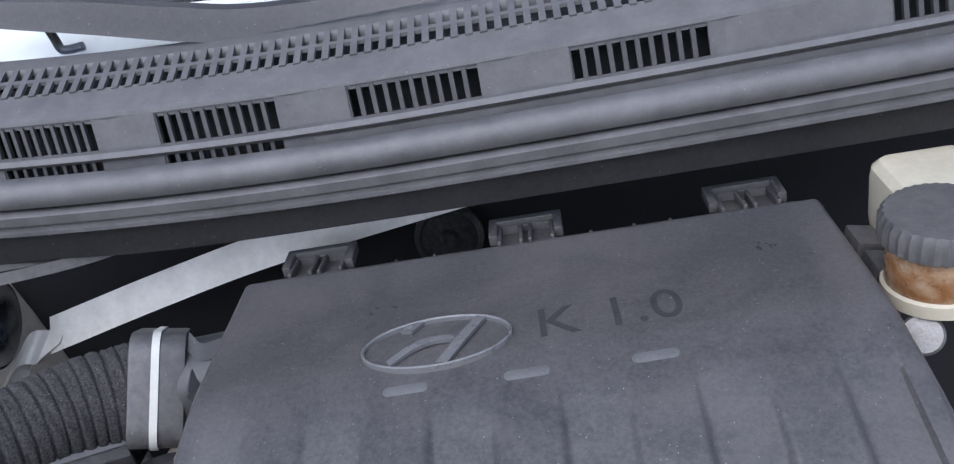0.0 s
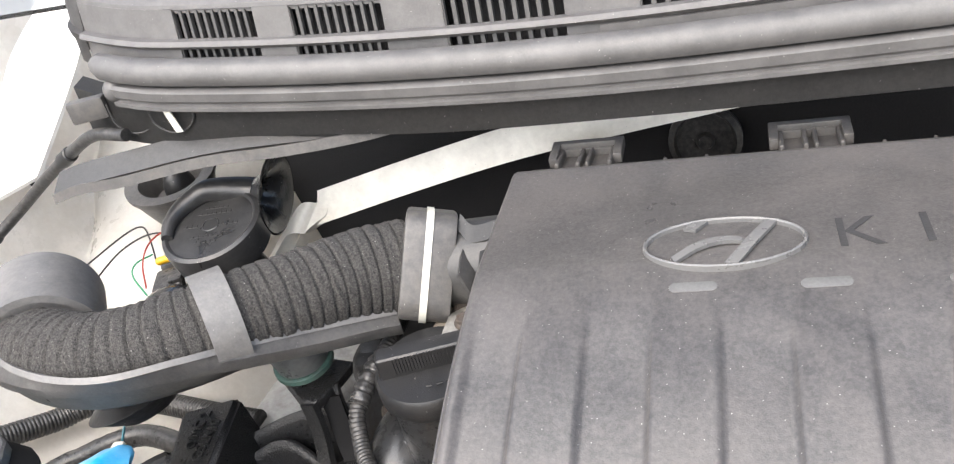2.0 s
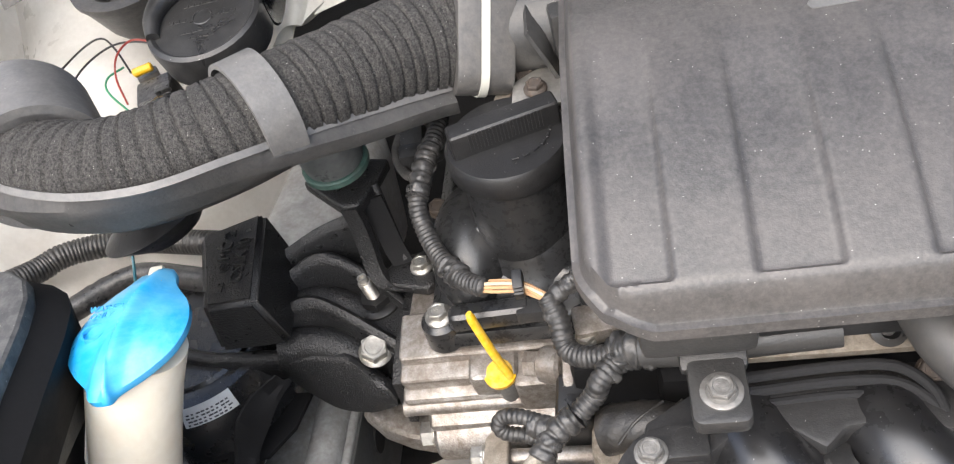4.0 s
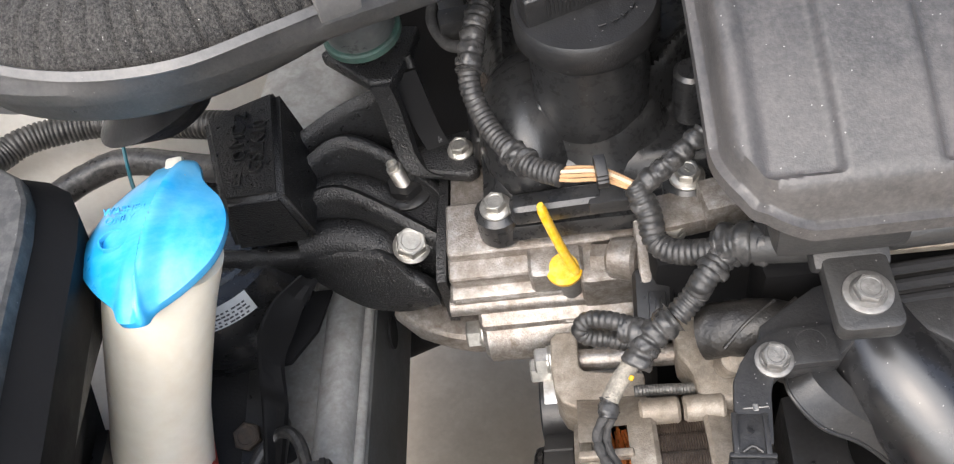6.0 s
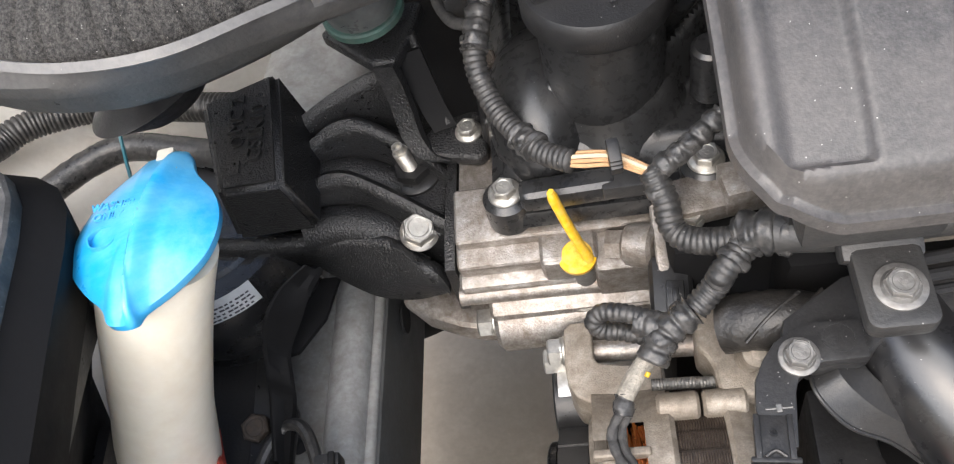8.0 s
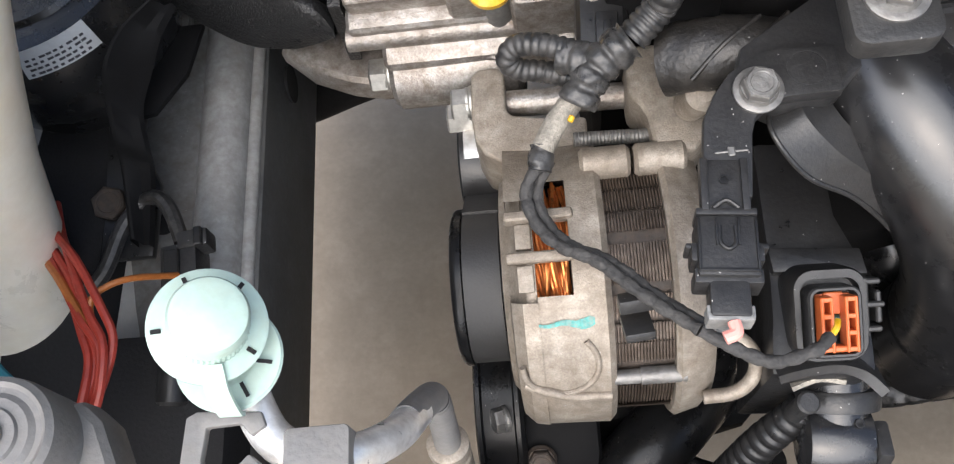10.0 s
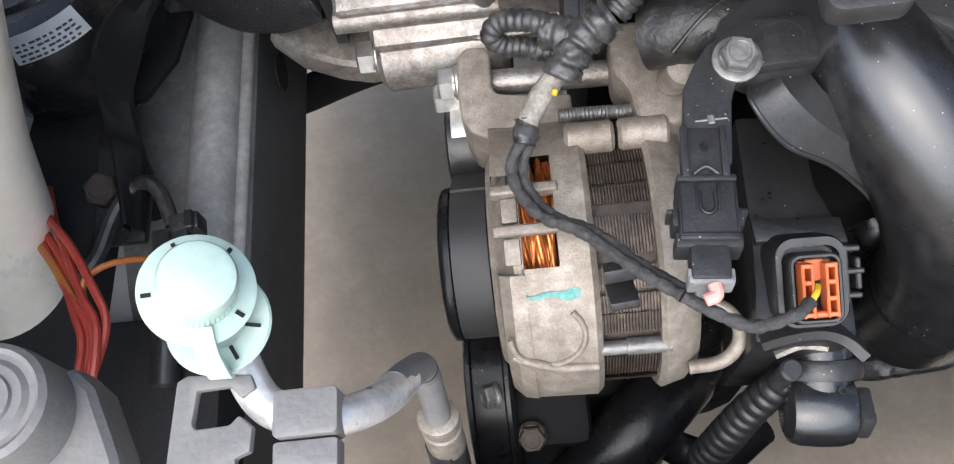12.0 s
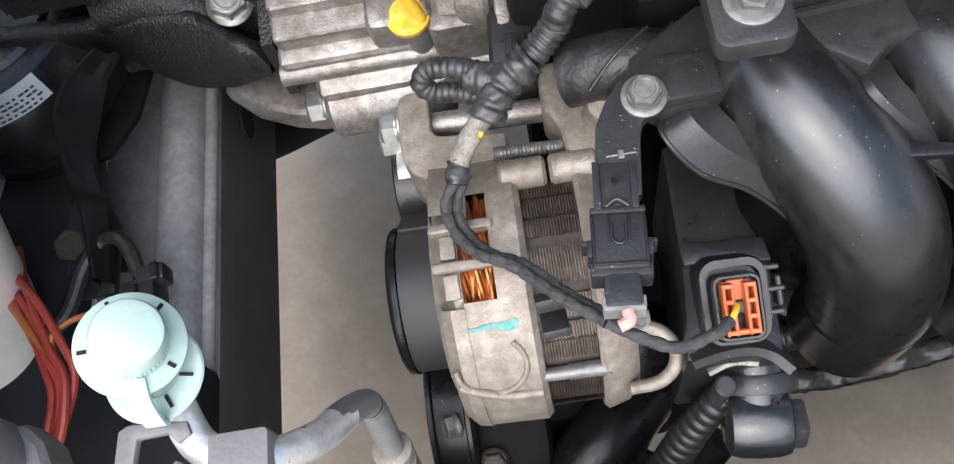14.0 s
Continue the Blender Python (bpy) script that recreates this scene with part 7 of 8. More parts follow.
tag = thing("small_clip", (-0.172, 0.215, 0.80), "small black plastic harness clip on the alternator", "clip")
bm = bmesh.new()
box(bm, (-0.1705, 0.2145, 0.806), (0.011, 0.013, 0.004), (-35, 0, 5), bevel=0.001)
box(bm, (-0.1705, 0.222, 0.812), (0.013, 0.006, 0.006), (-35, 0, 5), bevel=0.001)
part("pad", bm, DUSTY, tag)

sensor = thing("throttle_sensor", (-0.10, 0.24, 0.72), "black throttle body sensor with an orange socket", "sensor")
bm = bmesh.new()
prism(bm, [(-0.1130, 0.2950), (-0.0860, 0.2920), (-0.0860, 0.2600), (-0.0815, 0.2460), (-0.0800, 0.2300), (-0.0830, 0.1960), (-0.1215, 0.1975), (-0.1175, 0.2200), (-0.1150, 0.2450)][::-1], (0, 0, 0.700), (1, 0, 0), (0, 1, 0), 0.084, 0.003)
body_part = part("body", bm, BLACK, sensor)
bm = bmesh.new()
prism(bm, [(-0.1155, 0.2470), (-0.0810, 0.2440), (-0.0800, 0.2330), (-0.0930, 0.2350), (-0.0950, 0.2375), (-0.1010, 0.2380), (-0.1030, 0.2360), (-0.1150, 0.2365)][::-1], (0, 0, 0.7835), (1, 0, 0), (0, 1, 0), 0.005, 0.0012)
part("ledge", bm, BLACK, body_part)
SB = basis((-0.1000, 0.2125, 0.8020), (1, -0.02, 0), (0.03, 0.90, 0.40))
bm = bmesh.new()


def ring_stack(bm, rows):
    """Rounded rectangles (half width, half height, radius, level, rise) joined one to the next in the socket's frame."""
    rings = [[bm.verts.new(SB @ Vector((a, b + up, h))) for a, b in rounded(w, t, r, 6)] for w, t, r, h, up in rows]
    for p, q in zip(rings, rings[1:]):
        for k in range(len(p)):
            bm.faces.new((p[k], p[(k + 1) % len(p)], q[(k + 1) % len(p)], q[k]))
    bm.faces.new(rings[-1])


ring_stack(bm, [(0.0135, 0.0175, 0.008, -0.030, 0.001), (0.0135, 0.0175, 0.008, -0.006, 0.001), (0.0127, 0.0167, 0.007, -0.0045, 0.001), (0.0106, 0.0146, 0.005, -0.0045, 0.0),
                (0.0102, 0.0142, 0.005, -0.010, 0.0)])
part("socket_base", bm, BLACK, sensor)
bm = bmesh.new()
ring_stack(bm, [(0.0094, 0.0130, 0.004, -0.012, -0.0008), (0.0094, 0.0130, 0.004, 0.0008, -0.0008), (0.0088, 0.0124, 0.0035, 0.0016, -0.0008), (0.0080, 0.0116, 0.003, 0.0016, -0.0008),
                (0.0077, 0.0113, 0.003, -0.006, -0.0008)])
sock = part("socket", bm, DUSTY, sensor)
bm = bmesh.new()
for sx in (-1, 1):
    for dx in (-0.00165, 0.00165):
        box(bm, (0, 0, 0), (0.0012, 0.0200, 0.008), bevel=0.0004, seg=1, m=SB @ pose(sx * 0.0042 + dx, -0.001, 0.002))
    for dy in (-0.0098, -0.0040, 0.0020, 0.0080):
        box(bm, (0, 0, 0), (0.0040, 0.0017, 0.008), bevel=0.0003, seg=1, m=SB @ pose(sx * 0.0042, dy, 0.0018))
    box(bm, (0, 0, 0), (0.0034, 0.0205, 0.002), bevel=0, seg=1, m=SB @ pose(sx * 0.0042, -0.001, -0.003))
box(bm, (0, 0, 0), (0.0060, 0.0022, 0.006), bevel=0.0006, seg=1, m=SB @ pose(0, -0.0098, 0.002))
box(bm, (0, 0, 0), (0.0070, 0.0080, 0.002), bevel=0.0004, seg=1, m=SB @ pose(0, 0.006, -0.0015))
part("orange_lock", bm, ORANGE, sock, "orange locking insert")
bm = bmesh.new()
box(bm, (0, 0, 0), (0.0060, 0.0050, 0.003), bevel=0.0006, seg=1, m=SB @ pose(0, -0.0010, -0.0025))
part("insert", bm, GREENBAND, sock, "dark green insert")
bm = bmesh.new()
for dy, w in ((0.0125, 0.0060), (0.0040, 0.0075), (-0.0050, 0.0060)):
    box(bm, (0, 0, 0), (w, 0.0022, 0.008), bevel=0.0006, seg=1, m=SB @ pose(0.0135 + w * 0.3, dy, -0.009))
box(bm, (0, 0, 0), (0.0022, 0.0120, 0.008), bevel=0.0006, seg=1, m=SB @ pose(0.0175, 0.0030, -0.010))
box(bm, (0, 0, 0), (0.0020, 0.0220, 0.010), bevel=0.0006, seg=1, m=SB @ pose(0.0128, 0.0030, -0.010))
part("guard_tab", bm, DUSTY, sensor)
bm = bmesh.new()
strip(bm, [(-0.1190, 0.2010, 0.781), (-0.1100, 0.2025, 0.783), (-0.0980, 0.2030, 0.784), (-0.0890, 0.2000, 0.783), (-0.0820, 0.1935, 0.780)], (0.0, 0.011, -0.008), 0.004)
part("lip", bm, DUSTY, sensor)
bm = bmesh.new()
strip(bm, [(-0.1120, 0.1950, 0.772), (-0.1020, 0.1975, 0.774), (-0.0920, 0.1960, 0.773)], (0.0, 0.002, -0.002), 0.002)
part("gasket", bm, SLEEVE, sensor, "dirty cream gasket edge")

# ---- intake manifold ----
man = thing("intake_manifold", (0.0, 0.26, 0.70), "glossy black plastic intake manifold with curved runners", "intake manifold")
bm = bmesh.new()
prism(bm, [(-0.132, 0.284), (-0.120, 0.276), (-0.100, 0.278), (-0.088, 0.288), (-0.060, 0.292), (-0.044, 0.279), (-0.033, 0.290), (-0.004, 0.293), (0.022, 0.280), (0.036, 0.291), (0.15, 0.291), (0.15, 0.325), (-0.07, 0.325), (-0.10, 0.318), (-0.128, 0.300)], (0, 0, 0.834), (1, 0, 0), (0, 1, 0), 0.016, 0.003)
part("flange", bm, DUSTY, man)
for k in range(3):
    bm = bmesh.new()
    tube(bm, [(-0.078, 0.318 - 0.006 * k, 0.856 - 0.004 * k), (-0.03, 0.320 - 0.006 * k, 0.857 - 0.004 * k), (-0.004, 0.318 - 0.007 * k, 0.856 - 0.004 * k), (0.010, 0.306 - 0.007 * k, 0.852 - 0.004 * k), (0.014, 0.292 - 0.006 * k, 0.846 - 0.004 * k)], 0.0029, seg=10)
    part("gasket_ridge", bm, FELT_FILL, man)
def glide(p, n):
    """Points on a smooth line through the points p, n to each stretch."""
    p = [Vector(q) for q in p]
    p = [p[0] * 2 - p[1]] + p + [p[-1] * 2 - p[-2]]
    out = []
    for a, b, c, d in zip(p, p[1:], p[2:], p[3:]):
        for k in range(n):
            s = k / n
            out.append(0.5 * (2 * b + (c - a) * s + (2 * a - 5 * b + 4 * c - d) * s * s + (3 * b - a - 3 * c + d) * s ** 3))
    return out + [p[-2]]


# rails along a runner: free edge of the lip, crease, and the axis of the bent pipe
EDGE = glide([(-0.119, 0.282, 0.838), (-0.120, 0.268, 0.842), (-0.108, 0.257, 0.830), (-0.088, 0.253, 0.815), (-0.069, 0.244, 0.795), (-0.058, 0.234, 0.775), (-0.053, 0.227, 0.750), (-0.056, 0.222, 0.715)], 6)
CREASE = glide([(-0.108, 0.287, 0.840), (-0.109, 0.273, 0.845), (-0.098, 0.263, 0.836), (-0.082, 0.257, 0.822), (-0.067, 0.251, 0.803), (-0.055, 0.240, 0.782), (-0.048, 0.230, 0.758), (-0.049, 0.222, 0.715)], 6)
AXIS = [(-0.079, 0.318, 0.827), (-0.076, 0.298, 0.830), (-0.066, 0.276, 0.827), (-0.051, 0.255, 0.813), (-0.038, 0.238, 0.788), (-0.031, 0.228, 0.750), (-0.031, 0.226, 0.700)]
for k in range(3):
    o = Vector((0.066 * k + 0.004 * (k == 2), 0, 0))
    bm = bmesh.new()
    tube(bm, [Vector(q) + o for q in AXIS], lambda s: 0.0245 + 0.0032 * step((s - 0.02) / 0.08), seg=56, n=14)
    run = part("runner", bm, RUNNER, man, angle=60)
    bm = bmesh.new()
    rings = []
    for a, b in zip(EDGE, CREASE):
        inner = b + Vector((0.012, 0.006, -0.006))
        mid = a.lerp(b, 0.55) + Vector((0, 0, -0.0008))
        rings.append([bm.verts.new(q + o) for q in (a, mid, b, inner, inner + Vector((0.001, 0.003, -0.005)), b + Vector((0.001, 0.003, -0.005)), a + Vector((0.001, 0.002, -0.003)))])
    m = len(rings[0])
    for p, q in zip(rings, rings[1:]):
        for j in range(m):
            bm.faces.new((p[j], p[(j + 1) % m], q[(j + 1) % m], q[j]))
    bm.faces.new(rings[0])
    bm.faces.new(rings[-1])
    part("lip", bm, DUSTY, run, angle=40)
    bm = bmesh.new()
    tube(bm, [q + o + Vector((0, 0, 0.0002)) for q in EDGE[::6]], 0.0010, seg=8)
    part("seam_lip", bm, DUSTY, run)
    bm = bmesh.new()
    prism(bm, [(-0.062, 0.252), (-0.040, 0.258), (-0.010, 0.250), (-0.010, 0.246), (-0.040, 0.250)], o + Vector((0, 0, 0.829)), (1, 0, 0), (0, 1, 0), 0.004, 0.001)
    prism(bm, [(-0.054, 0.296), (-0.046, 0.296), (-0.036, 0.272), (-0.040, 0.258), (-0.046, 0.264)], o + Vector((0, 0, 0.834)), (1, 0, 0.1), (0, 1, 0), 0.006, 0.0015)
    part("stiffening_web", bm, RUNNER, run)
bm = bmesh.new()
box(bm, (0.07, 0.290, 0.68), (0.26, 0.09, 0.10), (0, 0, 0), bevel=0.03, seg=4)
part("plenum", bm, GLOSS, man)
dark = thing("inlet_hose", (-0.13, 0.31, 0.82), "dusty black moulded hose beside the manifold", "hose")
bm = bmesh.new()
tube(bm, [(-0.150, 0.312, 0.826), (-0.130, 0.308, 0.834), (-0.10, 0.303, 0.834), (-0.08, 0.30, 0.832)], 0.0135, seg=24, wobble=0.12)
part("shell", bm, GRIMY, dark)
for k in range(4):
    bm = bmesh.new()
    tube(bm, [(-0.143 + 0.012 * k, 0.297, 0.836), (-0.132 + 0.012 * k, 0.304, 0.8465), (-0.118 + 0.010 * k, 0.314, 0.847)], 0.0010, seg=8)
    part("moulded_line", bm, GRIMY, dark)
bm = bmesh.new()
rod(bm, (-0.139, 0.306, 0.800), (-0.137, 0.297, 0.826), 0.0068, seg=20, bevel=0.003)
part("end_boss", bm, ALT, dark, "pale round metal boss")
rail = thing("fuel_rail", (-0.03, 0.335, 0.85), "bare metal fuel rail with a white clip under the housing", "fuel rail")
bm = bmesh.new()
strip(bm, [(-0.076, 0.331, 0.862), (0.013, 0.33, 0.862)], (0, 0.011, 0.004), 0.008, n=1)
part("bar", bm, ALT, rail)
bm = bmesh.new()
box(bm, (-0.035, 0.340, 0.871), (0.03, 0.010, 0.008), bevel=0.001)
box(bm, (-0.008, 0.340, 0.871), (0.008, 0.010, 0.008), bevel=0.001)
part("clip", bm, TIE, rail)
bm = bmesh.new()
lathe(bm, [(0.009, 0), (0.009, 0.006), (0.005, 0.008), (0.004, 0.002), (0, 0.002)], (-0.007, 0.33, 0.872), (0, -0.7, 0.7), 20)
part("plug", bm, BLACK, rail)
for x in (0.012,):
    hex_bolt(rail, (x, 0.318, 0.850), (0, -0.5, 0.8), 0.0055, 1.3, 0.007, RUST)
breather = thing("breather_hose", (0.03, 0.30, 0.88), "grey rubber breather hose under the filter housing", "hose")
bm = bmesh.new()
tube(bm, [(-0.002, 0.345, 0.905), (0.004, 0.325, 0.900), (0.012, 0.302, 0.893), (0.030, 0.282, 0.885), (0.060, 0.275, 0.88), (0.11, 0.28, 0.875)], 0.0145, seg=24)
part("hose", bm, HOSE, breather)
bm = bmesh.new()
lathe(bm, [(0.0146, 0), (0.0158, 0.001), (0.0158, 0.006), (0.0146, 0.007)], (0.062, 0.275, 0.880), (1, 0.02, -0.1), 32)
part("collar", bm, FOOT, breather)

# ---- elbow and loom by the radiator side ----
elbow = thing("hose_elbow", (-0.09, 0.1800, 0.7160), "black plastic hose elbow with a clamp screw", "hose elbow")
bm = bmesh.new()
lathe(bm, [(0.0, 0.0), (0.0105, 0.0002), (0.0140, 0.0020), (0.0152, 0.0060), (0.0155, 0.0140), (0.0152, 0.0220), (0.0140, 0.0262), (0.0105, 0.0280), (0.0, 0.0282)], (-0.1060, 0.1790, 0.7440), (1, -0.10, 0), 48)
rod(bm, (-0.0915, 0.178, 0.744), (-0.0890, 0.204, 0.752), 0.0135, seg=32)
cup_part = part("cup", bm, GLOSS, elbow)
bm = bmesh.new()
lathe(bm, [(0.0150, 0.0), (0.0176, 0.0008), (0.0180, 0.0020), (0.0180, 0.0075), (0.0170, 0.0090), (0.0150, 0.0095)], (-0.0898, 0.1905, 0.7440), (0.06, 0.93, 0.36), 48)
part("clamp", bm, DUSTY, elbow)
bm = bmesh.new()
box(bm, (-0.0770, 0.1735, 0.7500), (0.0060, 0.0160, 0.0150), (-20, 0, -6), bevel=0.002)
part("tab", bm, DUSTY, elbow)
bm = bmesh.new()
lathe(bm, [(0.0018, 0.0), (0.0018, 0.0004), (0.0012, 0.0004), (0.0012, 0.0)], (-0.0855, 0.1815, 0.7592), (0, 0.1, 1), 16)
part("moulding_mark", bm, DUSTY, cup_part)
bm = bmesh.new()
rod(bm, (-0.1085, 0.1880, 0.7520), (-0.1060, 0.1900, 0.7650), 0.0040, seg=20, bevel=0.001)
rod(bm, (-0.1060, 0.1900, 0.7650), (-0.1055, 0.1895, 0.7690), 0.0046, seg=20, bevel=0.001)
part("screw", bm, DUSTY, elbow)
bm = bmesh.new()
tube(bm, [(-0.103, 0.191, 0.752), (-0.1085, 0.187, 0.742), (-0.116, 0.182, 0.727), (-0.125, 0.174, 0.705), (-0.133, 0.167, 0.682)], lambda s: 0.0068 + 0.035 * min(s, 0.05), seg=24, step=0.0009, shape=ridged(0.0060, 0.15))
part("bellows", bm, BLACK, elbow, angle=180)
low = thing("lower_loom", (0.0, 0.22, 0.60), "black corrugated loom running across below the manifold", "hose")
bm = bmesh.new()
tube(bm, [(-0.10, 0.232, 0.665), (-0.04, 0.234, 0.660), (0.03, 0.238, 0.655), (0.15, 0.245, 0.65)], 0.0085, seg=12, n=16, step=0.0009, shape=ridged(0.0036, 0.14))
part("loom", bm, RUBBER, low, angle=180)
bm = bmesh.new()
tube(bm, [(-0.09, 0.216, 0.64), (-0.02, 0.214, 0.635), (0.05, 0.222, 0.64), (0.15, 0.232, 0.645)], 0.007, seg=10, wobble=0.25, step=0.003)
part("taped_cable", bm, TAPE, low)
pipe = thing("coolant_pipe", (-0.16, 0.2, 0.55), "glossy black coolant pipe below the alternator", "pipe")
bm = bmesh.new()
tube(bm, [(-0.122, 0.255, 0.665), (-0.131, 0.232, 0.645), (-0.143, 0.213, 0.62), (-0.166, 0.185, 0.55), (-0.18, 0.16, 0.48)], 0.023, seg=28)
part("tube", bm, DIMBLACK, pipe)
bm = bmesh.new()
tube(bm, [(-0.150, 0.20, 0.62), (-0.135, 0.185, 0.60), (-0.11, 0.178, 0.60), (-0.09, 0.19, 0.62)], 0.010, seg=14)
part("branch", bm, BLACK, pipe)

# ---- air conditioning line ----
ac = thing("ac_line", (-0.27, 0.175, 0.85), "bare aluminium air-conditioning line with a mint service cap", "pipe")
bm = bmesh.new()
tube(bm, [(-0.289, 0.196, 0.885), (-0.286, 0.183, 0.884), (-0.279, 0.170, 0.882), (-0.268, 0.165, 0.880), (-0.258, 0.166, 0.874), (-0.250, 0.173, 0.858), (-0.2470, 0.183, 0.838)], 0.0056, seg=24, n=10)
part("line", bm, ALUPIPE, ac, "bare aluminium tube")
bm = bmesh.new()
tube(bm, [(-0.2485, 0.178, 0.849), (-0.2465, 0.186, 0.832), (-0.246, 0.194, 0.806), (-0.2465, 0.191, 0.785), (-0.2475, 0.184, 0.760)], 0.0055, seg=24, n=10)
part("line_end", bm, ZAMAK, ac, "dull steel tube end")
bm = bmesh.new()
CA = (0.42, -0.06, 1)
lathe(bm, [(0.0, 0.0), (0.0145, 0.0), (0.0155, 0.0006), (0.0155, 0.0018), (0.0145, 0.0024), (0.0, 0.0024)], (-0.2905, 0.1965, 0.9045), CA, 48)
mint = part("service_cap", bm, MINT, ac, "mint green plastic service cap")
bm = bmesh.new()
CAZ = Vector(CA).normalized()
KB = Vector((-0.2905, 0.1965, 0.9045)) + CAZ * 0.002
lathe(bm, [(0.0106, 0.0), (0.0104, 0.0045), (0.0104, 0.0050)], KB, CA, 96, ribs=(48, 0.014))
lathe(bm, [(0.0104, 0.0050), (0.0103, 0.0105), (0.0096, 0.0122), (0.0080, 0.0130), (0.0, 0.0133)], KB, CA, 48)
part("knob", bm, MINT, mint)
bm = bmesh.new()
lathe(bm, [(0.0075, 0.0), (0.0142, 0.0), (0.0148, 0.0006), (0.0142, 0.0014), (0.0075, 0.0014), (0.0075, 0.0)], (-0.2885, 0.1905, 0.8935), (0.1, -0.05, 1), 48)
part("retainer_ring", bm, MINT, mint)
bm = bmesh.new()
strip(bm, [(-0.2885, 0.1860, 0.9055), (-0.2872, 0.1795, 0.9035), (-0.2862, 0.1750, 0.897), (-0.2865, 0.1755, 0.893)], (0.0062, 0, 0), 0.0012)
part("tether", bm, MINT, mint)
CAX = CAZ.cross(Vector((0, 1, 0))).normalized()
CAY = CAZ.cross(CAX)
# slots are thin black pieces, their dark depth given by colour
for a in (10, 150, 235, 300):
    d = CAX * math.cos(radians(a)) + CAY * math.sin(radians(a))
    bm = bmesh.new()
    box(bm, (0, 0, 0), (0.0026, 0.0012, 0.0004), bevel=0.0001, seg=1, m=basis(KB + d * 0.0130 + CAZ * 0.0006, d, CAZ.cross(d)))
    part("slot", bm, FELT_FILL, mint)
for a in (-10, -60, 215):
    q = Vector((-0.2885, 0.1905, 0.8951)) + Vector((math.cos(radians(a)) * 0.0105, math.sin(radians(a)) * 0.0105, 0))
    bm = bmesh.new()
    box(bm, q, (0.0045, 0.0011, 0.0003), (0, 0, a), bevel=0.0001, seg=1)
    part("slot", bm, FELT_FILL, mint)
bm = bmesh.new()
rod(bm, (-0.2895, 0.190, 0.876), (-0.2900, 0.1945, 0.905), 0.0075, seg=20)
part("port", bm, DULL, ac)
bm = bmesh.new()
prism(bm, rounded(0.009, 0.0065, 0.0018), (-0.2665, 0.1655, 0.8735), (1, 0.03, -0.05), (0, 1, 0), 0.014, 0.001)
prism(bm, rounded(0.009, 0.004, 0.0012), (-0.2670, 0.1545, 0.8745), (1, 0.03, -0.05), (0, 1, 0), 0.010, 0.001)
part("clamp_block", bm, ZAMAK, ac, "dusty grey clamp block")
bm = bmesh.new()
prism(bm, [(-0.3035, 0.1480), (-0.3015, 0.1760), (-0.2985, 0.1775), (-0.2805, 0.1765), (-0.2790, 0.1725), (-0.2830, 0.1700), (-0.2860, 0.1735), (-0.2955, 0.1730),
           (-0.2965, 0.1640), (-0.2955, 0.1625), (-0.2860, 0.1630), (-0.2835, 0.1655), (-0.2795, 0.1620), (-0.2800, 0.1555), (-0.2840, 0.1540), (-0.2830, 0.1440), (-0.3050, 0.1440)],
      (0, 0, 0.886), (1, 0, 0), (0, 1, 0), 0.0035, 0.0008)
part("hook_bracket", bm, ZAMAK, ac, "grey slotted hook bracket")
bm = bmesh.new()
lathe(bm, [(0.007, 0), (0.0088, 0.001), (0.0088, 0.006), (0.0078, 0.007), (0.0078, 0.011), (0.0086, 0.012), (0.0086, 0.03), (0.007, 0.032)][::-1], (-0.2475, 0.1845, 0.762), (-0.02, -0.25, -1), 28)
part("crimp_fitting", bm, ALT, ac, "crimped metal hose fitting")
bm = bmesh.new()
tube(bm, [(-0.2485, 0.178, 0.735), (-0.250, 0.168, 0.70), (-0.255, 0.15, 0.64)], 0.009, seg=16)
part("rubber_hose", bm, RUBBER, ac)

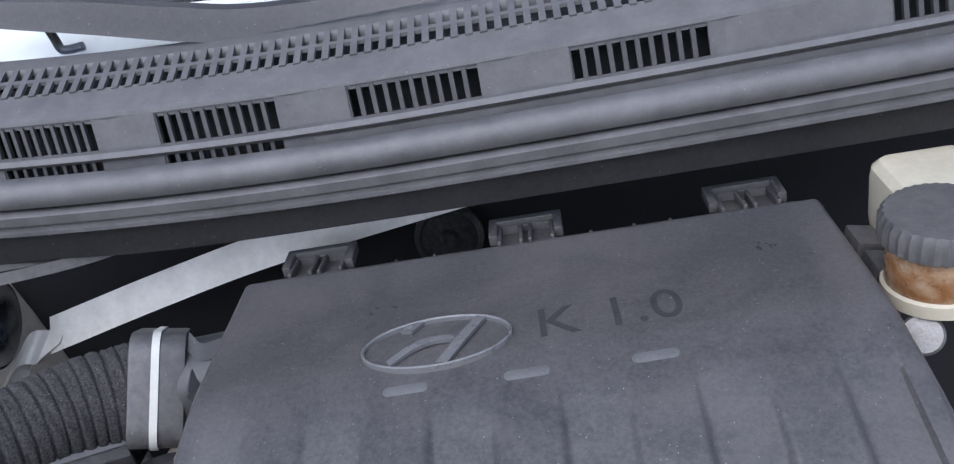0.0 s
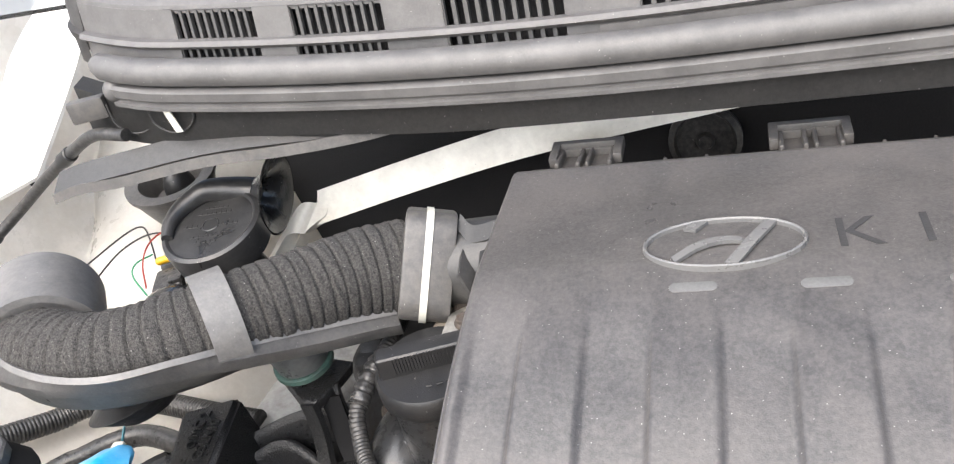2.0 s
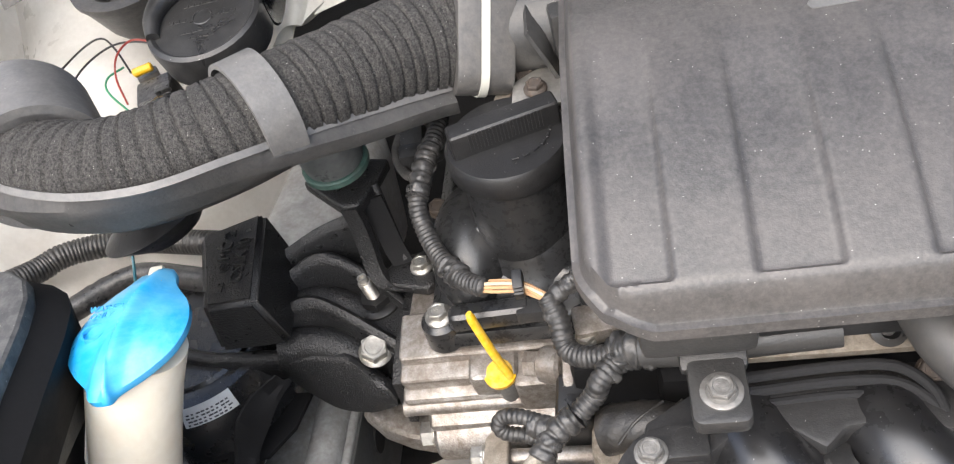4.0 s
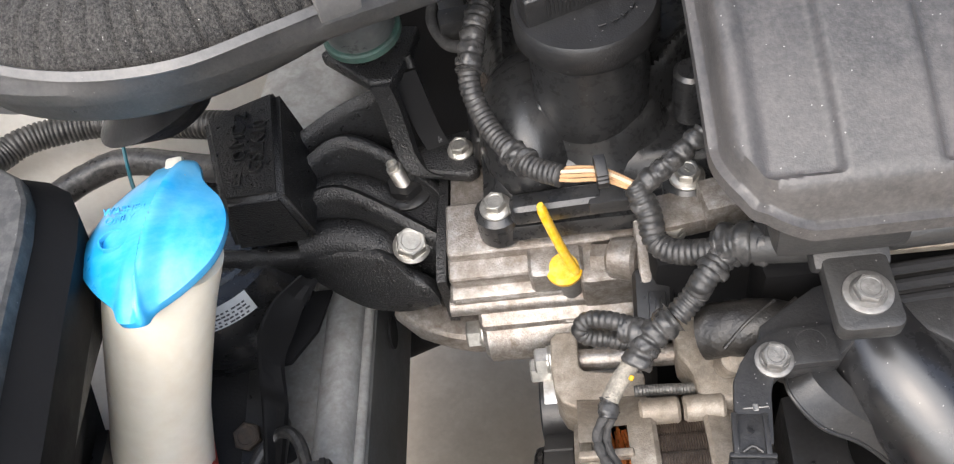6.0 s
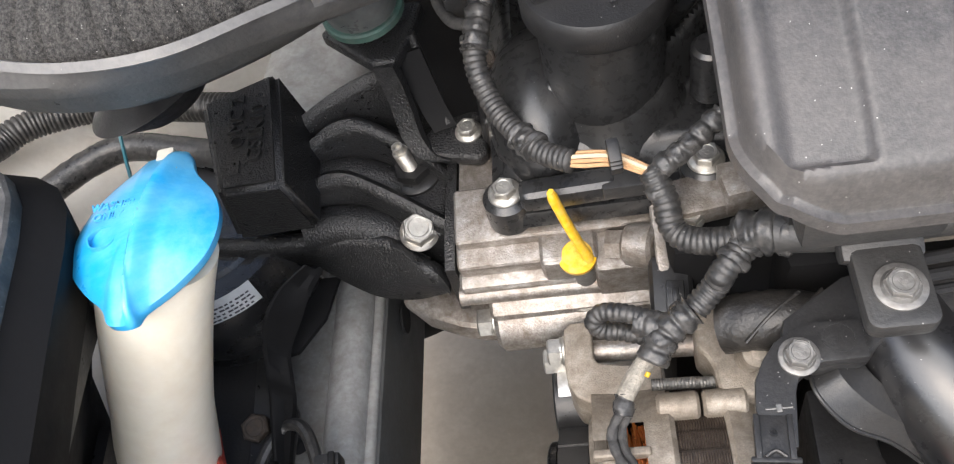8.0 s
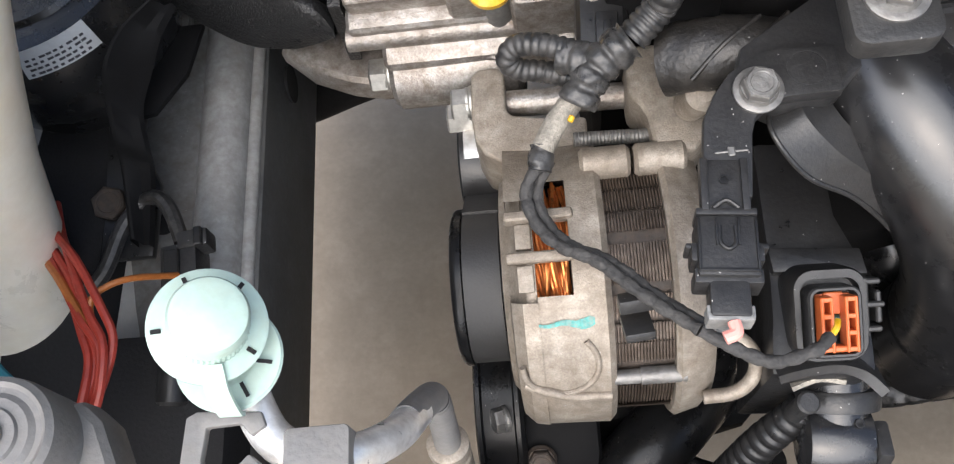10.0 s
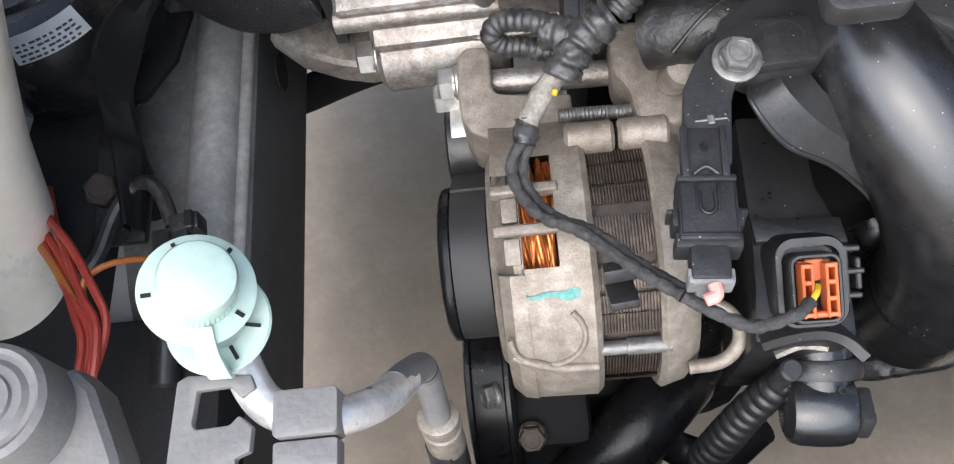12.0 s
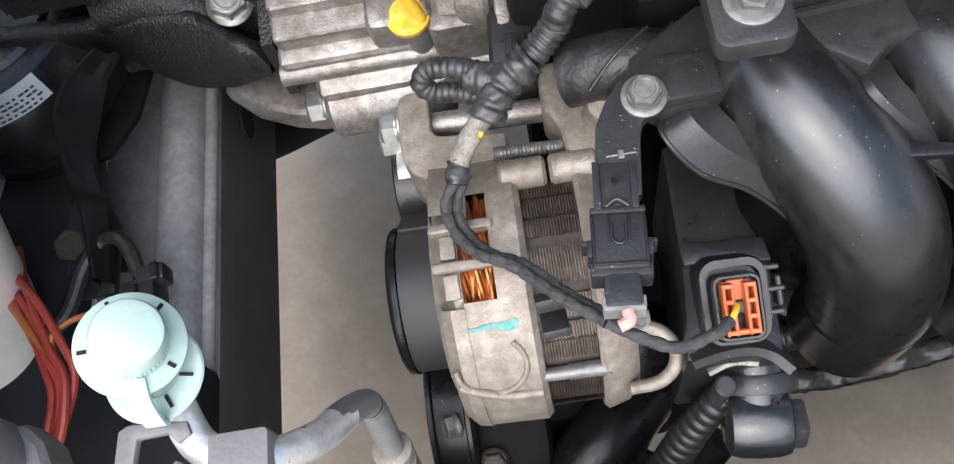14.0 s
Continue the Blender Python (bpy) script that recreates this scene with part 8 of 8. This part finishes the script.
latchcast = thing("lamp_adjuster", (-0.345, 0.165, 0.87), "dusty grey rounded casting with a centre bolt", "bracket")
bm = bmesh.new()
lathe(bm, [(0.004, 0.001), (0.0075, 0.001), (0.008, 0.0), (0.0105, 0.0), (0.012, -0.0012), (0.0135, -0.0012), (0.0148, 0.0), (0.0165, -0.0015), (0.0172, -0.006), (0.018, -0.03)], (-0.3475, 0.1715, 0.905), (0.1, 0.05, 1), 48)
part("eye", bm, ZAMAK, latchcast)
bm = bmesh.new()
prism(bm, [(-0.337, 0.186), (-0.328, 0.178), (-0.320, 0.160), (-0.312, 0.140), (-0.345, 0.130), (-0.35, 0.155)], (0, 0, 0.868), (1, 0, 0), (0, 1, 0), 0.018, 0.005, 3)
part("arm", bm, ZAMAK, latchcast)
bm = bmesh.new()
lathe(bm, [(0.0045, 0.0), (0.0045, 0.002), (0.003, 0.003), (0, 0.003)], (-0.3475, 0.1715, 0.905), (0.1, 0.05, 1), 20)
part("pin", bm, DULL, latchcast)

# ---- brake fluid reservoir ----
res = thing("brake_reservoir", (0.30, 0.51, 0.93), "cream brake fluid tank with amber fluid and black cap", "reservoir")
bm = bmesh.new()
prism(bm, rounded(0.032, 0.042, 0.014), (0.311, 0.535, 0.97), (1, 0, 0), (0, 1, 0), 0.052, 0.012, 3)
part("upper_tank", bm, TANK, res)
bm = bmesh.new()
lathe(bm, [(0.026, 0.0), (0.028, 0.004), (0.028, 0.030), (0.026, 0.034)], (0.289, 0.487, 0.976), (0, 0, 1), 40)
part("filler", bm, AMBER, res, "amber fluid showing through the tank")
bm = bmesh.new()
lathe(bm, [(0.027, -0.006), (0.030, -0.004), (0.030, 0.004), (0.027, 0.006)], (0.289, 0.487, 0.976), (0, 0, 1), 40)
part("base_ring", bm, TANK, res)
bm = bmesh.new()
lathe(bm, [(0.030, 0.0), (0.0325, 0.002), (0.0325, 0.014), (0.030, 0.018), (0.0, 0.019)], (0.289, 0.487, 1.008), (0, -0.05, 1), 64, ribs=(16, 0.02))
part("cap", bm, GREY, res, "black ribbed screw cap")
knob = thing("silver_plug", (0.275, 0.458, 0.94), "round silver plug below the reservoir", "plug")
bm = bmesh.new()
lathe(bm, [(0.010, -0.02), (0.012, -0.002), (0.0105, 0.0), (0.0, 0.0005)], (0.271, 0.460, 0.963), (-0.3, -0.7, 0.6), 32)
part("head", bm, DULL, knob)
